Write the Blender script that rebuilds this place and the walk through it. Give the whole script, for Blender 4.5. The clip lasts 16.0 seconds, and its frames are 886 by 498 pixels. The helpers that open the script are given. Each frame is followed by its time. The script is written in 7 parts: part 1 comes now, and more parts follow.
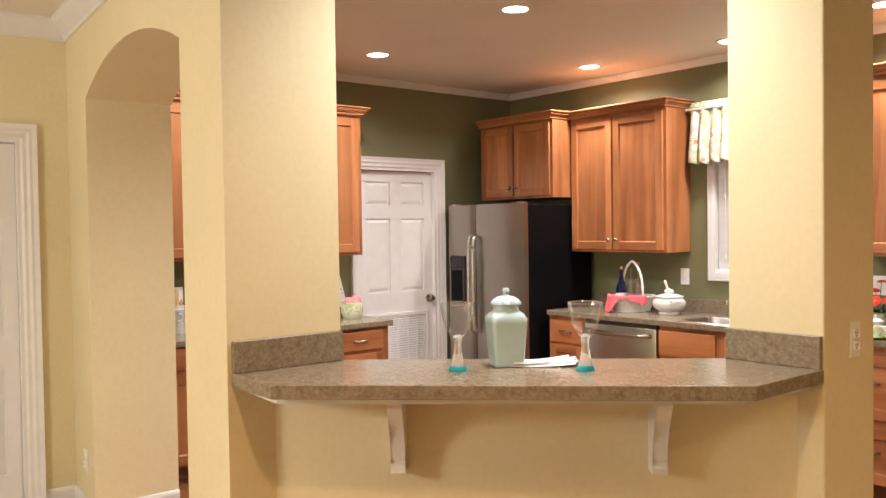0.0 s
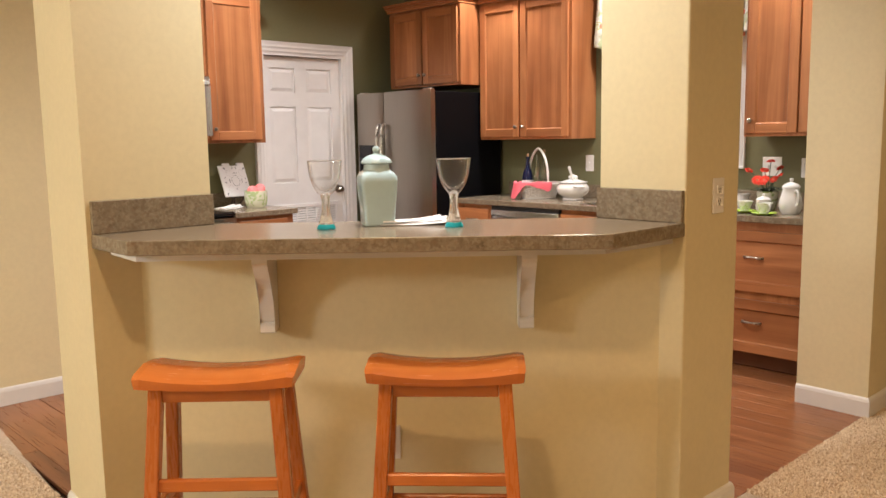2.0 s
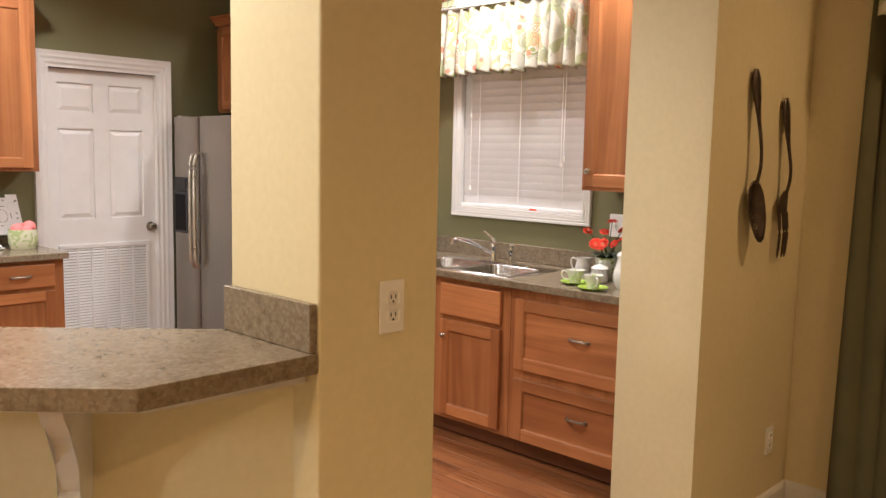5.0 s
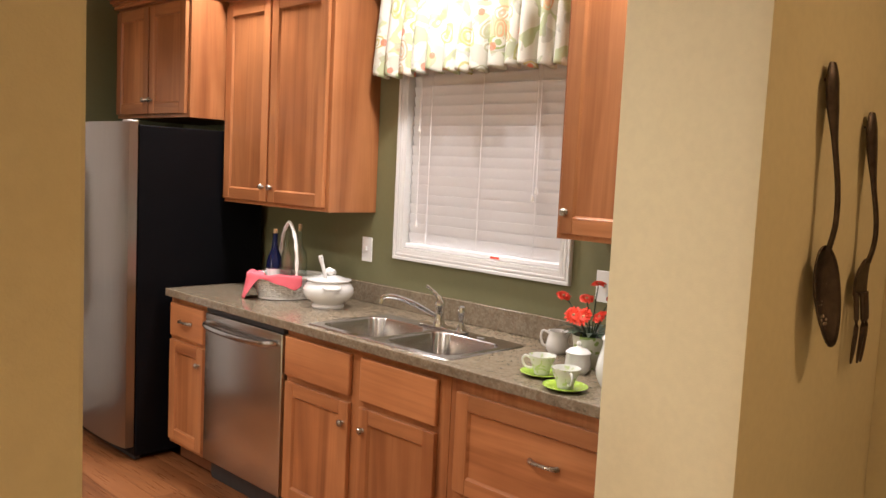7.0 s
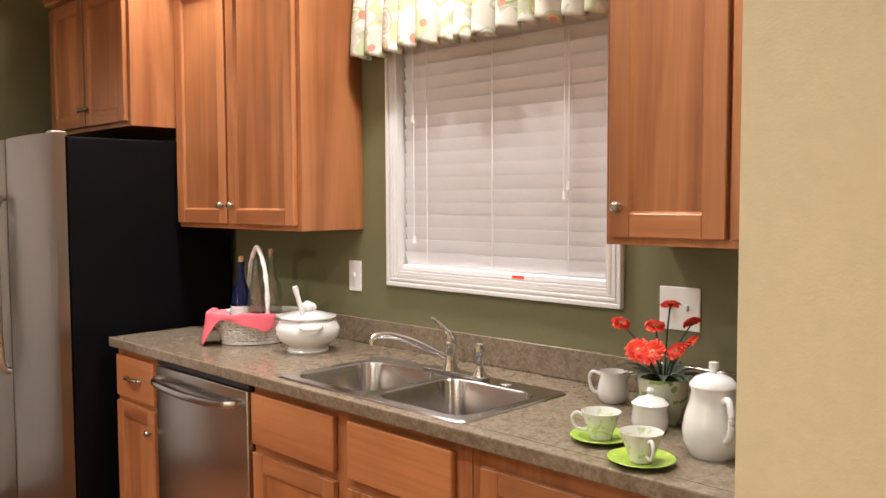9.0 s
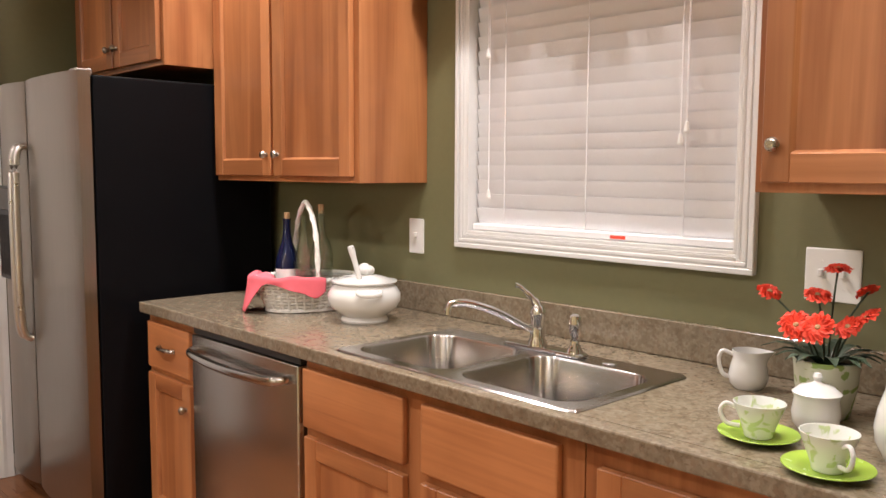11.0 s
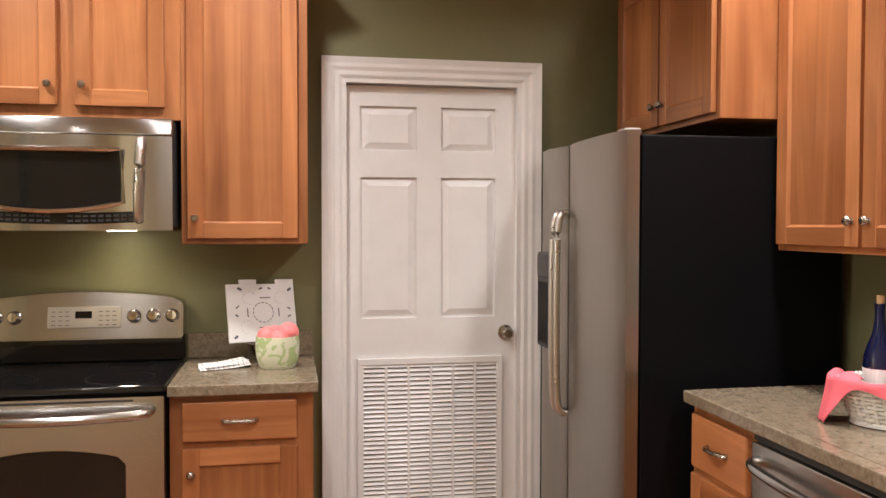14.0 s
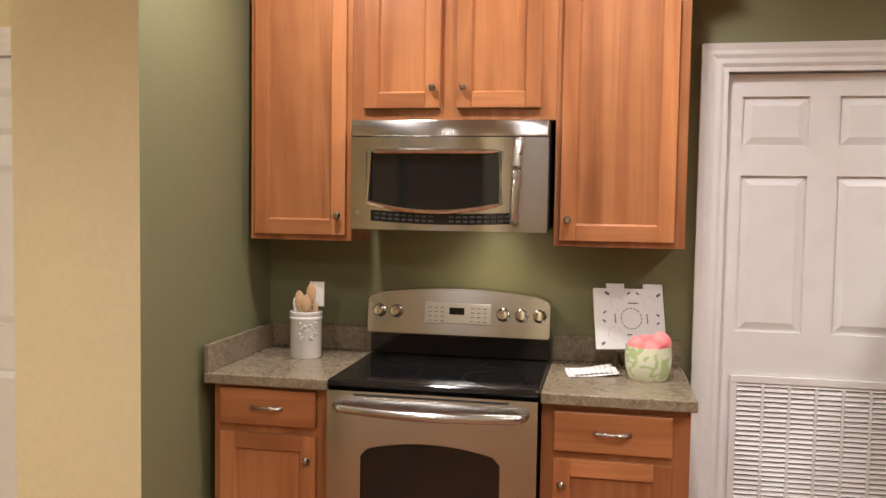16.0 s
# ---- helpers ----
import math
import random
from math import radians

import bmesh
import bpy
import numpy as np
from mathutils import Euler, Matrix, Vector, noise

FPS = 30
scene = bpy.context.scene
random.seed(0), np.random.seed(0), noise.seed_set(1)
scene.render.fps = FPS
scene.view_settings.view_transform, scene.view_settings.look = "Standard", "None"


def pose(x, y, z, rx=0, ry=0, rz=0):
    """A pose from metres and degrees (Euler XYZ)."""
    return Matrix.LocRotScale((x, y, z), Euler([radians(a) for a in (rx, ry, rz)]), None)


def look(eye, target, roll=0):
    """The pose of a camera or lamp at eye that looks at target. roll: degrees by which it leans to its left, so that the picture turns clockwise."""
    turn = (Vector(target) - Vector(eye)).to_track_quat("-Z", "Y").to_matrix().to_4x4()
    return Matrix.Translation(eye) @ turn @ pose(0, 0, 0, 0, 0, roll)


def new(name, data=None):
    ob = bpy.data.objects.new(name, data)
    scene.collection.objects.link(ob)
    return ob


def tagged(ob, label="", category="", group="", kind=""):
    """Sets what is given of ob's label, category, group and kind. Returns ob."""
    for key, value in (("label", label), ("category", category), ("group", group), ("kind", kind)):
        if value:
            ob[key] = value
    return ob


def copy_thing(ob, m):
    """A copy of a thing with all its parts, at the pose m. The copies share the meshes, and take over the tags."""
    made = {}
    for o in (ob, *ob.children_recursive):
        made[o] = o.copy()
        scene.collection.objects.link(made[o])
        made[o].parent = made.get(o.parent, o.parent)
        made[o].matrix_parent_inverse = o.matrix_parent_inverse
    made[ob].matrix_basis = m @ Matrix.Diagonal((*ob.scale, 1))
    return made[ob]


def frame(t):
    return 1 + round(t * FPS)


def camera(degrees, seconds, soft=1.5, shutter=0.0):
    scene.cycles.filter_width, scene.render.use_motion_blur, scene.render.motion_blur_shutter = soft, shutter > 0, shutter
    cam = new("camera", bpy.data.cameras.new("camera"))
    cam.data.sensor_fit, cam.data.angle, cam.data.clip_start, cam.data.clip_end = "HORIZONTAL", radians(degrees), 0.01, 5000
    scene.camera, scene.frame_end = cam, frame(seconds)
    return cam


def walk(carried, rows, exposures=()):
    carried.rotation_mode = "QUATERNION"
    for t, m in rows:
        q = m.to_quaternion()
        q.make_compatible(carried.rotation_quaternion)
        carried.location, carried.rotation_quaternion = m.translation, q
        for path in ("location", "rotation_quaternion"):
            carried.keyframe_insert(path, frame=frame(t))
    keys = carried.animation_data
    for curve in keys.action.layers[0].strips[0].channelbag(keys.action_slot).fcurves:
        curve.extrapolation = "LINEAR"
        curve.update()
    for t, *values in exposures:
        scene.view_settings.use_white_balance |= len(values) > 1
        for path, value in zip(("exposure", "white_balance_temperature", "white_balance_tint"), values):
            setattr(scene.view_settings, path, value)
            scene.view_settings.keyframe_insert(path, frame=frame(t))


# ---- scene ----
cam = camera(56.1, 16.0)
PATH = [
    (0, (-0.089, -0.031, 1.547), (1.175, 1.519, 1.496), -0.8),
    (0.5, (-0.059, -0.056, 1.473), (1.215, 1.484, 1.397), -1.0),
    (1, (-0.02, -0.089, 1.419), (1.293, 1.413, 1.277), -0.7),
    (1.5, (0.028, -0.116, 1.384), (1.373, 1.347, 1.163), -0.4),
    (2, (0.084, -0.159, 1.369), (1.449, 1.278, 1.103), -0.9),
    (2.5, (0.171, -0.194, 1.357), (1.576, 1.201, 1.076), -0.5),
    (3, (0.331, -0.154, 1.355), (1.824, 1.145, 1.067), 0.7),
    (3.5, (0.555, -0.129, 1.385), (2.07, 1.147, 1.105), 0.3),
    (4, (0.858, -0.189, 1.416), (2.354, 1.114, 1.162), -0.9),
    (4.2, (0.969, -0.209, 1.433), (2.452, 1.11, 1.185), -0.7),
    (6.5, (2.307, 0.325, 1.562), (3.692, 1.753, 1.364), 3.1),
    (7, (2.538, 0.509, 1.557), (3.967, 1.897, 1.373), 2.8),
    (7.5, (2.746, 0.656, 1.554), (4.177, 2.044, 1.392), 1.4),
    (8, (2.902, 0.837, 1.521), (4.348, 2.213, 1.402), 0.1),
    (10.5, (3.268, 1.339, 1.401), (4.639, 2.787, 1.254), -0.3),
    (11, (3.29, 1.473, 1.384), (4.662, 2.916, 1.198), 0.3),
    (11.5, (3.354, 1.579, 1.386), (4.676, 3.063, 1.161), 0.2),
    (12, (3.444, 1.718, 1.385), (4.672, 3.278, 1.142), -0.0),
    (12.5, (3.48, 1.794, 1.408), (4.595, 3.44, 1.193), -0.2),
    (13, (3.455, 1.869, 1.404), (4.364, 3.645, 1.269), 0.2),
    (13.5, (3.371, 1.939, 1.418), (4.032, 3.825, 1.338), 0.5),
    (14, (3.334, 1.973, 1.429), (3.694, 3.939, 1.369), 0.1),
    (14.5, (3.273, 1.973, 1.447), (3.371, 3.97, 1.397), -0.0),
    (15, (3.213, 1.979, 1.473), (3.109, 3.976, 1.417), 0.4),
    (15.5, (3.18, 2.02, 1.496), (2.91, 4.001, 1.425), 0.9),
    (16, (3.121, 2.132, 1.508), (2.738, 4.092, 1.395), 0.9),
]
walk(cam, [(t, look(eye, target, roll)) for t, eye, target, roll in PATH],
     exposures=((0.0, 0.20), (1.0, 0.15), (1.7, 0.08), (2.6, 0.0), (16.0, 0.0)))

# ---- light ----
world = bpy.data.worlds.new("night")
scene.world = world
world.use_nodes = True
wn = world.node_tree
wn.nodes["Background"].inputs["Color"].default_value = (0.010, 0.014, 0.03, 1)
wn.nodes["Background"].inputs["Strength"].default_value = 0.5
CEIL = 2.74
WARM = (1.0, 0.948, 0.945)
HALL = (1.0, 0.975, 0.96)
AMBERLIGHT = (1.0, 0.63, 0.32)
# fifth and sixth are unseen, added where a lamp grid would carry on
KITCHEN_CANS = ((3.20, 4.68), (4.74, 4.12), (3.13, 3.26), (4.82, 3.00), (3.15, 2.05), (4.70, 1.98), (2.12, 4.62))
BAR_CAN = (1.95, 1.95)
# unseen lamps: first set from the spoon's shadow, others added as fill
UNSEEN_LIVING_CANS = ((4.62, 0.15), (0.55, 0.75), (2.4, -1.3), (-1.6, -0.9))


def lamp(name, x, y, z, watts, size, spread=150, color=WARM):
    d = bpy.data.lights.new(name, "AREA")
    d.shape, d.size, d.energy, d.color, d.spread = "DISK", size, watts, color, radians(spread)
    ob = new(name, d)
    ob.matrix_world = pose(x, y, z)
    return ob


for (cx, cy), watts in zip(KITCHEN_CANS, (15, 18, 18, 18, 9, 15, 18)):
    lamp("can_lamp", cx, cy, CEIL - 0.012, watts, 0.13)
# amber fill that imitates warm bounce on the shaded wall faces
for cx, cy in UNSEEN_LIVING_CANS:
    lamp("unseen_living_lamp", cx, cy, CEIL - 0.012, 9 if cx > 4 else 20, 0.13, 150, AMBERLIGHT)
lamp("bar_can_lamp", *BAR_CAN, CEIL - 0.012, 23, 0.13, 150, HALL)
# unseen lamp placed to suit the corbel shadows
pend = bpy.data.lights.new("unseen_pendant_lamp", "POINT")
pend.energy, pend.color, pend.shadow_soft_size = 135, HALL, 0.18
new("unseen_pendant_lamp", pend).matrix_world = pose(-2.1, 2.75, 1.80)

lamp("microwave_task_lamp", 2.69, 5.225, 1.398, 1.0, 0.07, 140, (1.0, 0.85, 0.62))

# ---- materials ----


def material(name, rough=0.6, metal=0.0):
    m = bpy.data.materials.new(name)
    m.use_nodes = True
    b = m.node_tree.nodes["Principled BSDF"]
    b.inputs["Roughness"].default_value, b.inputs["Metallic"].default_value = rough, metal
    return m, m.node_tree, b


def node(nt, kind, ins=None, **props):
    n = nt.nodes.new(kind)
    if props.get("operation"):
        n.operation = props["operation"]
    if props.get("data_type"):
        n.data_type = props["data_type"]
    if props.get("blend_type"):
        n.blend_type = props["blend_type"]
    for key, v in (ins or {}).items():
        if hasattr(v, "links"):
            nt.links.new(v, n.inputs[key])
        else:
            n.inputs[key].default_value = v
    return n


def coords(nt, scale=(1, 1, 1), own=True, shift=0.0):
    """Object coordinates in metres, scaled; shifted at random from object to object."""
    tc = node(nt, "ShaderNodeTexCoord")
    src = tc.outputs["Object"]
    if shift:
        oi = node(nt, "ShaderNodeObjectInfo")
        s = node(nt, "ShaderNodeVectorMath", {0: oi.outputs["Random"], 1: (37.0 * shift, 61.0 * shift, 23.0 * shift)}, operation="MULTIPLY")
        src = node(nt, "ShaderNodeVectorMath", {0: src, 1: s.outputs[0]}, operation="ADD").outputs[0]
    return node(nt, "ShaderNodeMapping", {"Vector": src, "Scale": scale}).outputs[0]


def ramp(nt, fac, stops):
    n = node(nt, "ShaderNodeValToRGB", {"Fac": fac})
    el = n.color_ramp.elements
    el[0].position, el[0].color = stops[0][0], (*stops[0][1], 1)
    el[1].position, el[1].color = stops[-1][0], (*stops[-1][1], 1)
    for p, c in stops[1:-1]:
        e = el.new(p)
        e.color = (*c, 1)
    return n.outputs["Color"]


def noise_tex(nt, vec, scale, detail=4, rough=0.55, distortion=0.0):
    return node(nt, "ShaderNodeTexNoise", {"Vector": vec, "Scale": scale, "Detail": detail, "Roughness": rough, "Distortion": distortion}).outputs["Fac"]


def bump(nt, b, height, strength, distance):
    n = node(nt, "ShaderNodeBump", {"Height": height, "Strength": strength, "Distance": distance})
    nt.links.new(n.outputs[0], b.inputs["Normal"])


def mixc(nt, fac, a, c, blend="MIX"):
    n = nt.nodes.new("ShaderNodeMix")
    n.data_type, n.blend_type = "RGBA", blend
    for i, v in ((0, fac), (6, a), (7, c)):
        if hasattr(v, "links"):
            nt.links.new(v, n.inputs[i])
        else:
            n.inputs[i].default_value = v if i == 0 else (*v, 1)
    return n.outputs[2]


def dim(c, k):
    return tuple(v * k for v in c)


def plain(name, color, rough=0.5, metal=0.0, vary=0.08, scale=9.0, relief=0.0, relief_scale=200.0, coat=0.0):
    """A painted, glazed or moulded surface with slight patches and fine relief."""
    m, nt, b = material(name, rough, metal)
    v = coords(nt, shift=1.0)
    f = noise_tex(nt, v, scale, 5)
    nt.links.new(ramp(nt, f, ((0.3, dim(color, 1 - vary)), (0.7, dim(color, 1 + vary)))), b.inputs["Base Color"])
    r = node(nt, "ShaderNodeMath", {0: noise_tex(nt, v, scale * 3, 3), 1: 0.16, 2: rough - 0.08}, operation="MULTIPLY_ADD")
    nt.links.new(r.outputs[0], b.inputs["Roughness"])
    if relief:
        bump(nt, b, noise_tex(nt, v, relief_scale, 3), relief, 0.002)
    b.inputs["Coat Weight"].default_value = coat
    return m


def wall_paint(name, color):
    m, nt, b = material(name, 0.62)
    v = coords(nt)
    big = noise_tex(nt, v, 0.9, 4)
    col = ramp(nt, big, ((0.3, dim(color, 0.95)), (0.7, dim(color, 1.05))))
    fine = noise_tex(nt, v, 45, 3)
    col = mixc(nt, 0.10, col, ramp(nt, fine, ((0.35, dim(color, 0.8)), (0.65, dim(color, 1.2)))))
    nt.links.new(col, b.inputs["Base Color"])
    bump(nt, b, noise_tex(nt, v, 260, 4), 0.22, 0.002)
    return m


def wood(name, axis, dark, mid, light, rough=0.36, grain=1.0):
    """Clear-coated timber with its grain along the given axis: broad figure, fine pores, dark streaks and soft blotches."""
    m, nt, b = material(name, rough)
    s = [15.0, 15.0, 15.0]
    s[axis] = 1.1
    v = coords(nt, s, shift=1.0)
    wide = noise_tex(nt, v, 0.24, 3, 0.5, 2.2)
    s2 = [150.0, 150.0, 150.0]
    s2[axis] = 4.0
    fine = noise_tex(nt, coords(nt, s2, shift=1.0), 1.0, 4, 0.6)
    col = ramp(nt, wide, ((0.25, dark), (0.42, mid), (0.56, light), (0.66, mid), (0.80, light)))
    col = mixc(nt, 0.10 * grain, col, ramp(nt, fine, ((0.35, dim(dark, 0.7)), (0.6, light))))
    s3 = [38.0, 38.0, 38.0]
    s3[axis] = 1.0
    streak = ramp(nt, noise_tex(nt, coords(nt, s3, shift=1.0), 1.0, 3, 0.5, 0.6), ((0.62, (1, 1, 1)), (0.74, (0.70, 0.62, 0.56))))
    col = mixc(nt, 0.5, col, streak, "MULTIPLY")
    blotch = ramp(nt, noise_tex(nt, coords(nt, shift=1.0), 3.2, 3), ((0.3, (0.82, 0.80, 0.78)), (0.7, (1.12, 1.12, 1.12))))
    col = mixc(nt, 0.8, col, blotch, "MULTIPLY")
    oi = node(nt, "ShaderNodeObjectInfo")
    tone = ramp(nt, oi.outputs["Random"], ((0.0, (0.80, 0.78, 0.76)), (1.0, (1.12, 1.12, 1.12))))
    nt.links.new(mixc(nt, 1.0, col, tone, "MULTIPLY"), b.inputs["Base Color"])
    r = node(nt, "ShaderNodeMath", {0: fine, 1: 0.2, 2: rough - 0.1}, operation="MULTIPLY_ADD")
    nt.links.new(r.outputs[0], b.inputs["Roughness"])
    bump(nt, b, fine, 0.10, 0.001)
    return m


def steel(name, axis, color=(0.56, 0.54, 0.51), rough=0.25):
    """Brushed stainless steel with its brush lines along the axis."""
    m, nt, b = material(name, rough, 1.0)
    s = [600.0, 600.0, 600.0]
    s[axis] = 4.0
    f = noise_tex(nt, coords(nt, s), 1.0, 3)
    nt.links.new(ramp(nt, f, ((0.3, dim(color, 0.93)), (0.7, dim(color, 1.05)))), b.inputs["Base Color"])
    smear = noise_tex(nt, coords(nt), 2.0, 2)
    r = node(nt, "ShaderNodeMath", {0: smear, 1: 0.06, 2: rough - 0.03}, operation="MULTIPLY_ADD")
    nt.links.new(r.outputs[0], b.inputs["Roughness"])
    bump(nt, b, f, 0.03, 0.0003)
    b.inputs["Anisotropic"].default_value, b.inputs["Anisotropic Rotation"].default_value = 0.85 if axis == 0 else 0.5, 0.25 if axis == 0 else 0.0
    return m


def laminate(name):
    """Stone-patterned worktop: taupe ground with olive, rust and pale flecks."""
    m, nt, b = material(name, 0.2)
    v = coords(nt)
    big = noise_tex(nt, v, 30, 6, 0.72, 0.4)
    col = ramp(nt, big, ((0.28, (0.118, 0.083, 0.053)), (0.44, (0.186, 0.138, 0.091)), (0.56, (0.242, 0.187, 0.130)), (0.74, (0.166, 0.121, 0.079))))
    v2 = node(nt, "ShaderNodeTexVoronoi", {"Vector": v, "Scale": 120.0, "Randomness": 1.0})
    flecks = ramp(nt, v2.outputs["Color"], ((0.15, (0.09, 0.078, 0.05)), (0.5, (0.23, 0.20, 0.135)), (0.8, (0.36, 0.33, 0.25))))
    col = mixc(nt, 0.26, col, flecks)
    rust = ramp(nt, noise_tex(nt, v, 62, 3), ((0.54, (0, 0, 0)), (0.68, (1, 1, 1))))
    col = mixc(nt, node(nt, "ShaderNodeMath", {0: rust, 1: 0.36}, operation="MULTIPLY").outputs[0], col, (0.25, 0.160, 0.100))
    v3 = node(nt, "ShaderNodeVectorMath", {0: v, 1: (7.3, 2.9, 4.1)}, operation="ADD").outputs[0]
    moss = ramp(nt, noise_tex(nt, v3, 55, 3), ((0.54, (0, 0, 0)), (0.70, (1, 1, 1))))
    col = mixc(nt, node(nt, "ShaderNodeMath", {0: moss, 1: 0.30}, operation="MULTIPLY").outputs[0], col, (0.120, 0.108, 0.070))
    nt.links.new(col, b.inputs["Base Color"])
    bump(nt, b, noise_tex(nt, v, 300, 3), 0.05, 0.001)
    return m


def clear_glass(name, color=(0.992, 0.995, 0.995), ior=1.45):
    """Thin clear glass: tinted see-through body with mirror gloss that rises towards the edges."""
    m, nt, b = material(name)
    out = nt.nodes["Material Output"]
    clear = node(nt, "ShaderNodeBsdfTransparent", {"Color": (*color, 1)})
    gloss = node(nt, "ShaderNodeBsdfGlossy", {"Color": (0.95, 0.95, 0.95, 1), "Roughness": 0.03})
    edge = node(nt, "ShaderNodeLayerWeight", {"Blend": 0.5})
    rise = node(nt, "ShaderNodeMath", {0: edge.outputs["Facing"], 1: 3.0}, operation="POWER")
    amount = node(nt, "ShaderNodeMath", {0: rise.outputs[0], 1: 0.9, 2: (ior - 1.0) * 0.07}, operation="MULTIPLY_ADD")
    mix = node(nt, "ShaderNodeMixShader", {0: amount.outputs[0], 1: clear.outputs[0], 2: gloss.outputs[0]})
    nt.links.new(mix.outputs[0], out.inputs["Surface"])
    nt.nodes.remove(b)
    return m


def solid_glass(name, color, through_amount):
    m, nt, b = material(name, 0.03)
    b.inputs["Base Color"].default_value = (*color, 1)
    b.inputs["Transmission Weight"].default_value, b.inputs["IOR"].default_value = through_amount, 1.22
    return m


def glowing(name, color, strength):
    m, nt, b = material(name)
    b.inputs["Base Color"].default_value = (0.9, 0.9, 0.9, 1)
    b.inputs["Emission Color"].default_value, b.inputs["Emission Strength"].default_value = (*color, 1), strength
    return m


def printed_cloth(name):
    """Cream cloth printed with leaves, scrolls and dots in green, grey, gold and coral."""
    m, nt, b = material(name, 0.9)
    v = coords(nt)
    warp = node(nt, "ShaderNodeTexNoise", {"Vector": v, "Scale": 9.0, "Detail": 2.0})
    vv = node(nt, "ShaderNodeVectorMath", {0: v, 1: node(nt, "ShaderNodeVectorMath", {0: warp.outputs["Color"], 1: (0.09, 0.09, 0.09)}, operation="MULTIPLY").outputs[0]}, operation="ADD").outputs[0]

    def band(fac, lo, hi):
        return ramp(nt, fac, ((max(lo - 0.02, 0.0), (0, 0, 0)), (lo, (1, 1, 1)), (hi, (1, 1, 1)), (hi + 0.02, (0, 0, 0))))

    def layer(col, mask, amount, hue):
        return mixc(nt, node(nt, "ShaderNodeMath", {0: mask, 1: amount}, operation="MULTIPLY").outputs[0], col, hue)
    col = (0.60, 0.575, 0.49)
    leaf = noise_tex(nt, vv, 10.5, 1, 0.4, 0.8)
    col = layer(col, ramp(nt, leaf, ((0.54, (0, 0, 0)), (0.565, (1, 1, 1)))), 0.62, (0.29, 0.35, 0.11))
    grey = noise_tex(nt, node(nt, "ShaderNodeVectorMath", {0: vv, 1: (3.1, 1.7, 5.2)}, operation="ADD").outputs[0], 12.0, 1, 0.4, 0.8)
    col = layer(col, ramp(nt, grey, ((0.57, (0, 0, 0)), (0.59, (1, 1, 1)))), 0.5, (0.32, 0.31, 0.24))
    big = node(nt, "ShaderNodeTexVoronoi", {"Vector": vv, "Scale": 8.5})
    hue = ramp(nt, big.outputs["Color"], ((0.1, (0.22, 0.28, 0.07)), (0.35, (0.52, 0.40, 0.13)), (0.55, (0.30, 0.32, 0.22)), (0.75, (0.62, 0.26, 0.13)), (0.9, (0.46, 0.47, 0.18))))
    col = layer(col, band(big.outputs["Distance"], 0.30, 0.35), 0.85, hue)
    col = layer(col, band(big.outputs["Distance"], 0.16, 0.22), 0.8, hue)
    col = layer(col, band(big.outputs["Distance"], 0.0, 0.06), 0.8, hue)
    dots = node(nt, "ShaderNodeTexVoronoi", {"Vector": v, "Scale": 15.0})
    spot = ramp(nt, dots.outputs["Color"], ((0.70, (0, 0, 0)), (0.72, (1, 1, 1))))
    col = layer(col, node(nt, "ShaderNodeMath", {0: spot, 1: band(dots.outputs["Distance"], 0.0, 0.26)}, operation="MULTIPLY").outputs[0], 0.85, (0.64, 0.17, 0.10))
    nt.links.new(col, b.inputs["Base Color"])
    bump(nt, b, noise_tex(nt, v, 500, 2), 0.3, 0.001)
    return m


def leafy_glaze(name, ground, leafc, scale=22.0, lo=0.50):
    m, nt, b = material(name, 0.22)
    v = coords(nt)
    f = noise_tex(nt, v, scale, 2, 0.4, 1.4)
    nt.links.new(ramp(nt, f, ((lo, ground), (lo + 0.05, leafc))), b.inputs["Base Color"])
    return m


YELLOW = wall_paint("yellow_wall_paint", (0.70, 0.615, 0.392))
GREEN = wall_paint("olive_wall_paint", (0.168, 0.160, 0.078))
CEILING = wall_paint("ceiling_paint", (0.72, 0.66, 0.58))
WHITE = plain("white_gloss_paint", (0.72, 0.705, 0.685), 0.38, vary=0.03, relief=0.05)
DOORWHITE = plain("white_door_paint", (0.72, 0.705, 0.69), 0.42, vary=0.03, relief=0.08, relief_scale=90)
OAK_D, OAK_M, OAK_L = (0.235, 0.078, 0.027), (0.365, 0.135, 0.049), (0.475, 0.195, 0.076)
WOOD_V = wood("cabinet_wood_upright", 2, OAK_D, OAK_M, OAK_L)
WOOD_H = wood("cabinet_wood_across", 0, OAK_D, OAK_M, OAK_L)
# cabinet wood darkened: shade of the toe recess put into the colour
WOOD_DARK = plain("shaded_plinth_wood", (0.16, 0.055, 0.02), 0.55)
STOOLWOOD = wood("stool_wood", 0, (0.40, 0.105, 0.018), (0.49, 0.140, 0.025), (0.54, 0.165, 0.033), 0.24, 0.45)
STOOLWOOD_V = wood("stool_leg_wood", 2, (0.38, 0.098, 0.017), (0.46, 0.130, 0.024), (0.51, 0.152, 0.030), 0.28, 0.45)
PLANK = wood("plank_wood", 1, (0.085, 0.028, 0.010), (0.185, 0.066, 0.023), (0.275, 0.108, 0.040), 0.30, 2.2)
SUBFLOOR = plain("dark_floor_joint", (0.05, 0.022, 0.01), 0.8)
LAM = laminate("stone_laminate")
STEEL_V = steel("brushed_steel_upright", 2)
STEEL_H = steel("brushed_steel_across", 0, (0.50, 0.49, 0.475), 0.18)
FRIDGESTEEL = steel("fridge_door_steel", 2, (0.37, 0.34, 0.30), 0.29)
SATIN = plain("satin_steel", (0.60, 0.58, 0.55), 0.3, 1.0, vary=0.03)
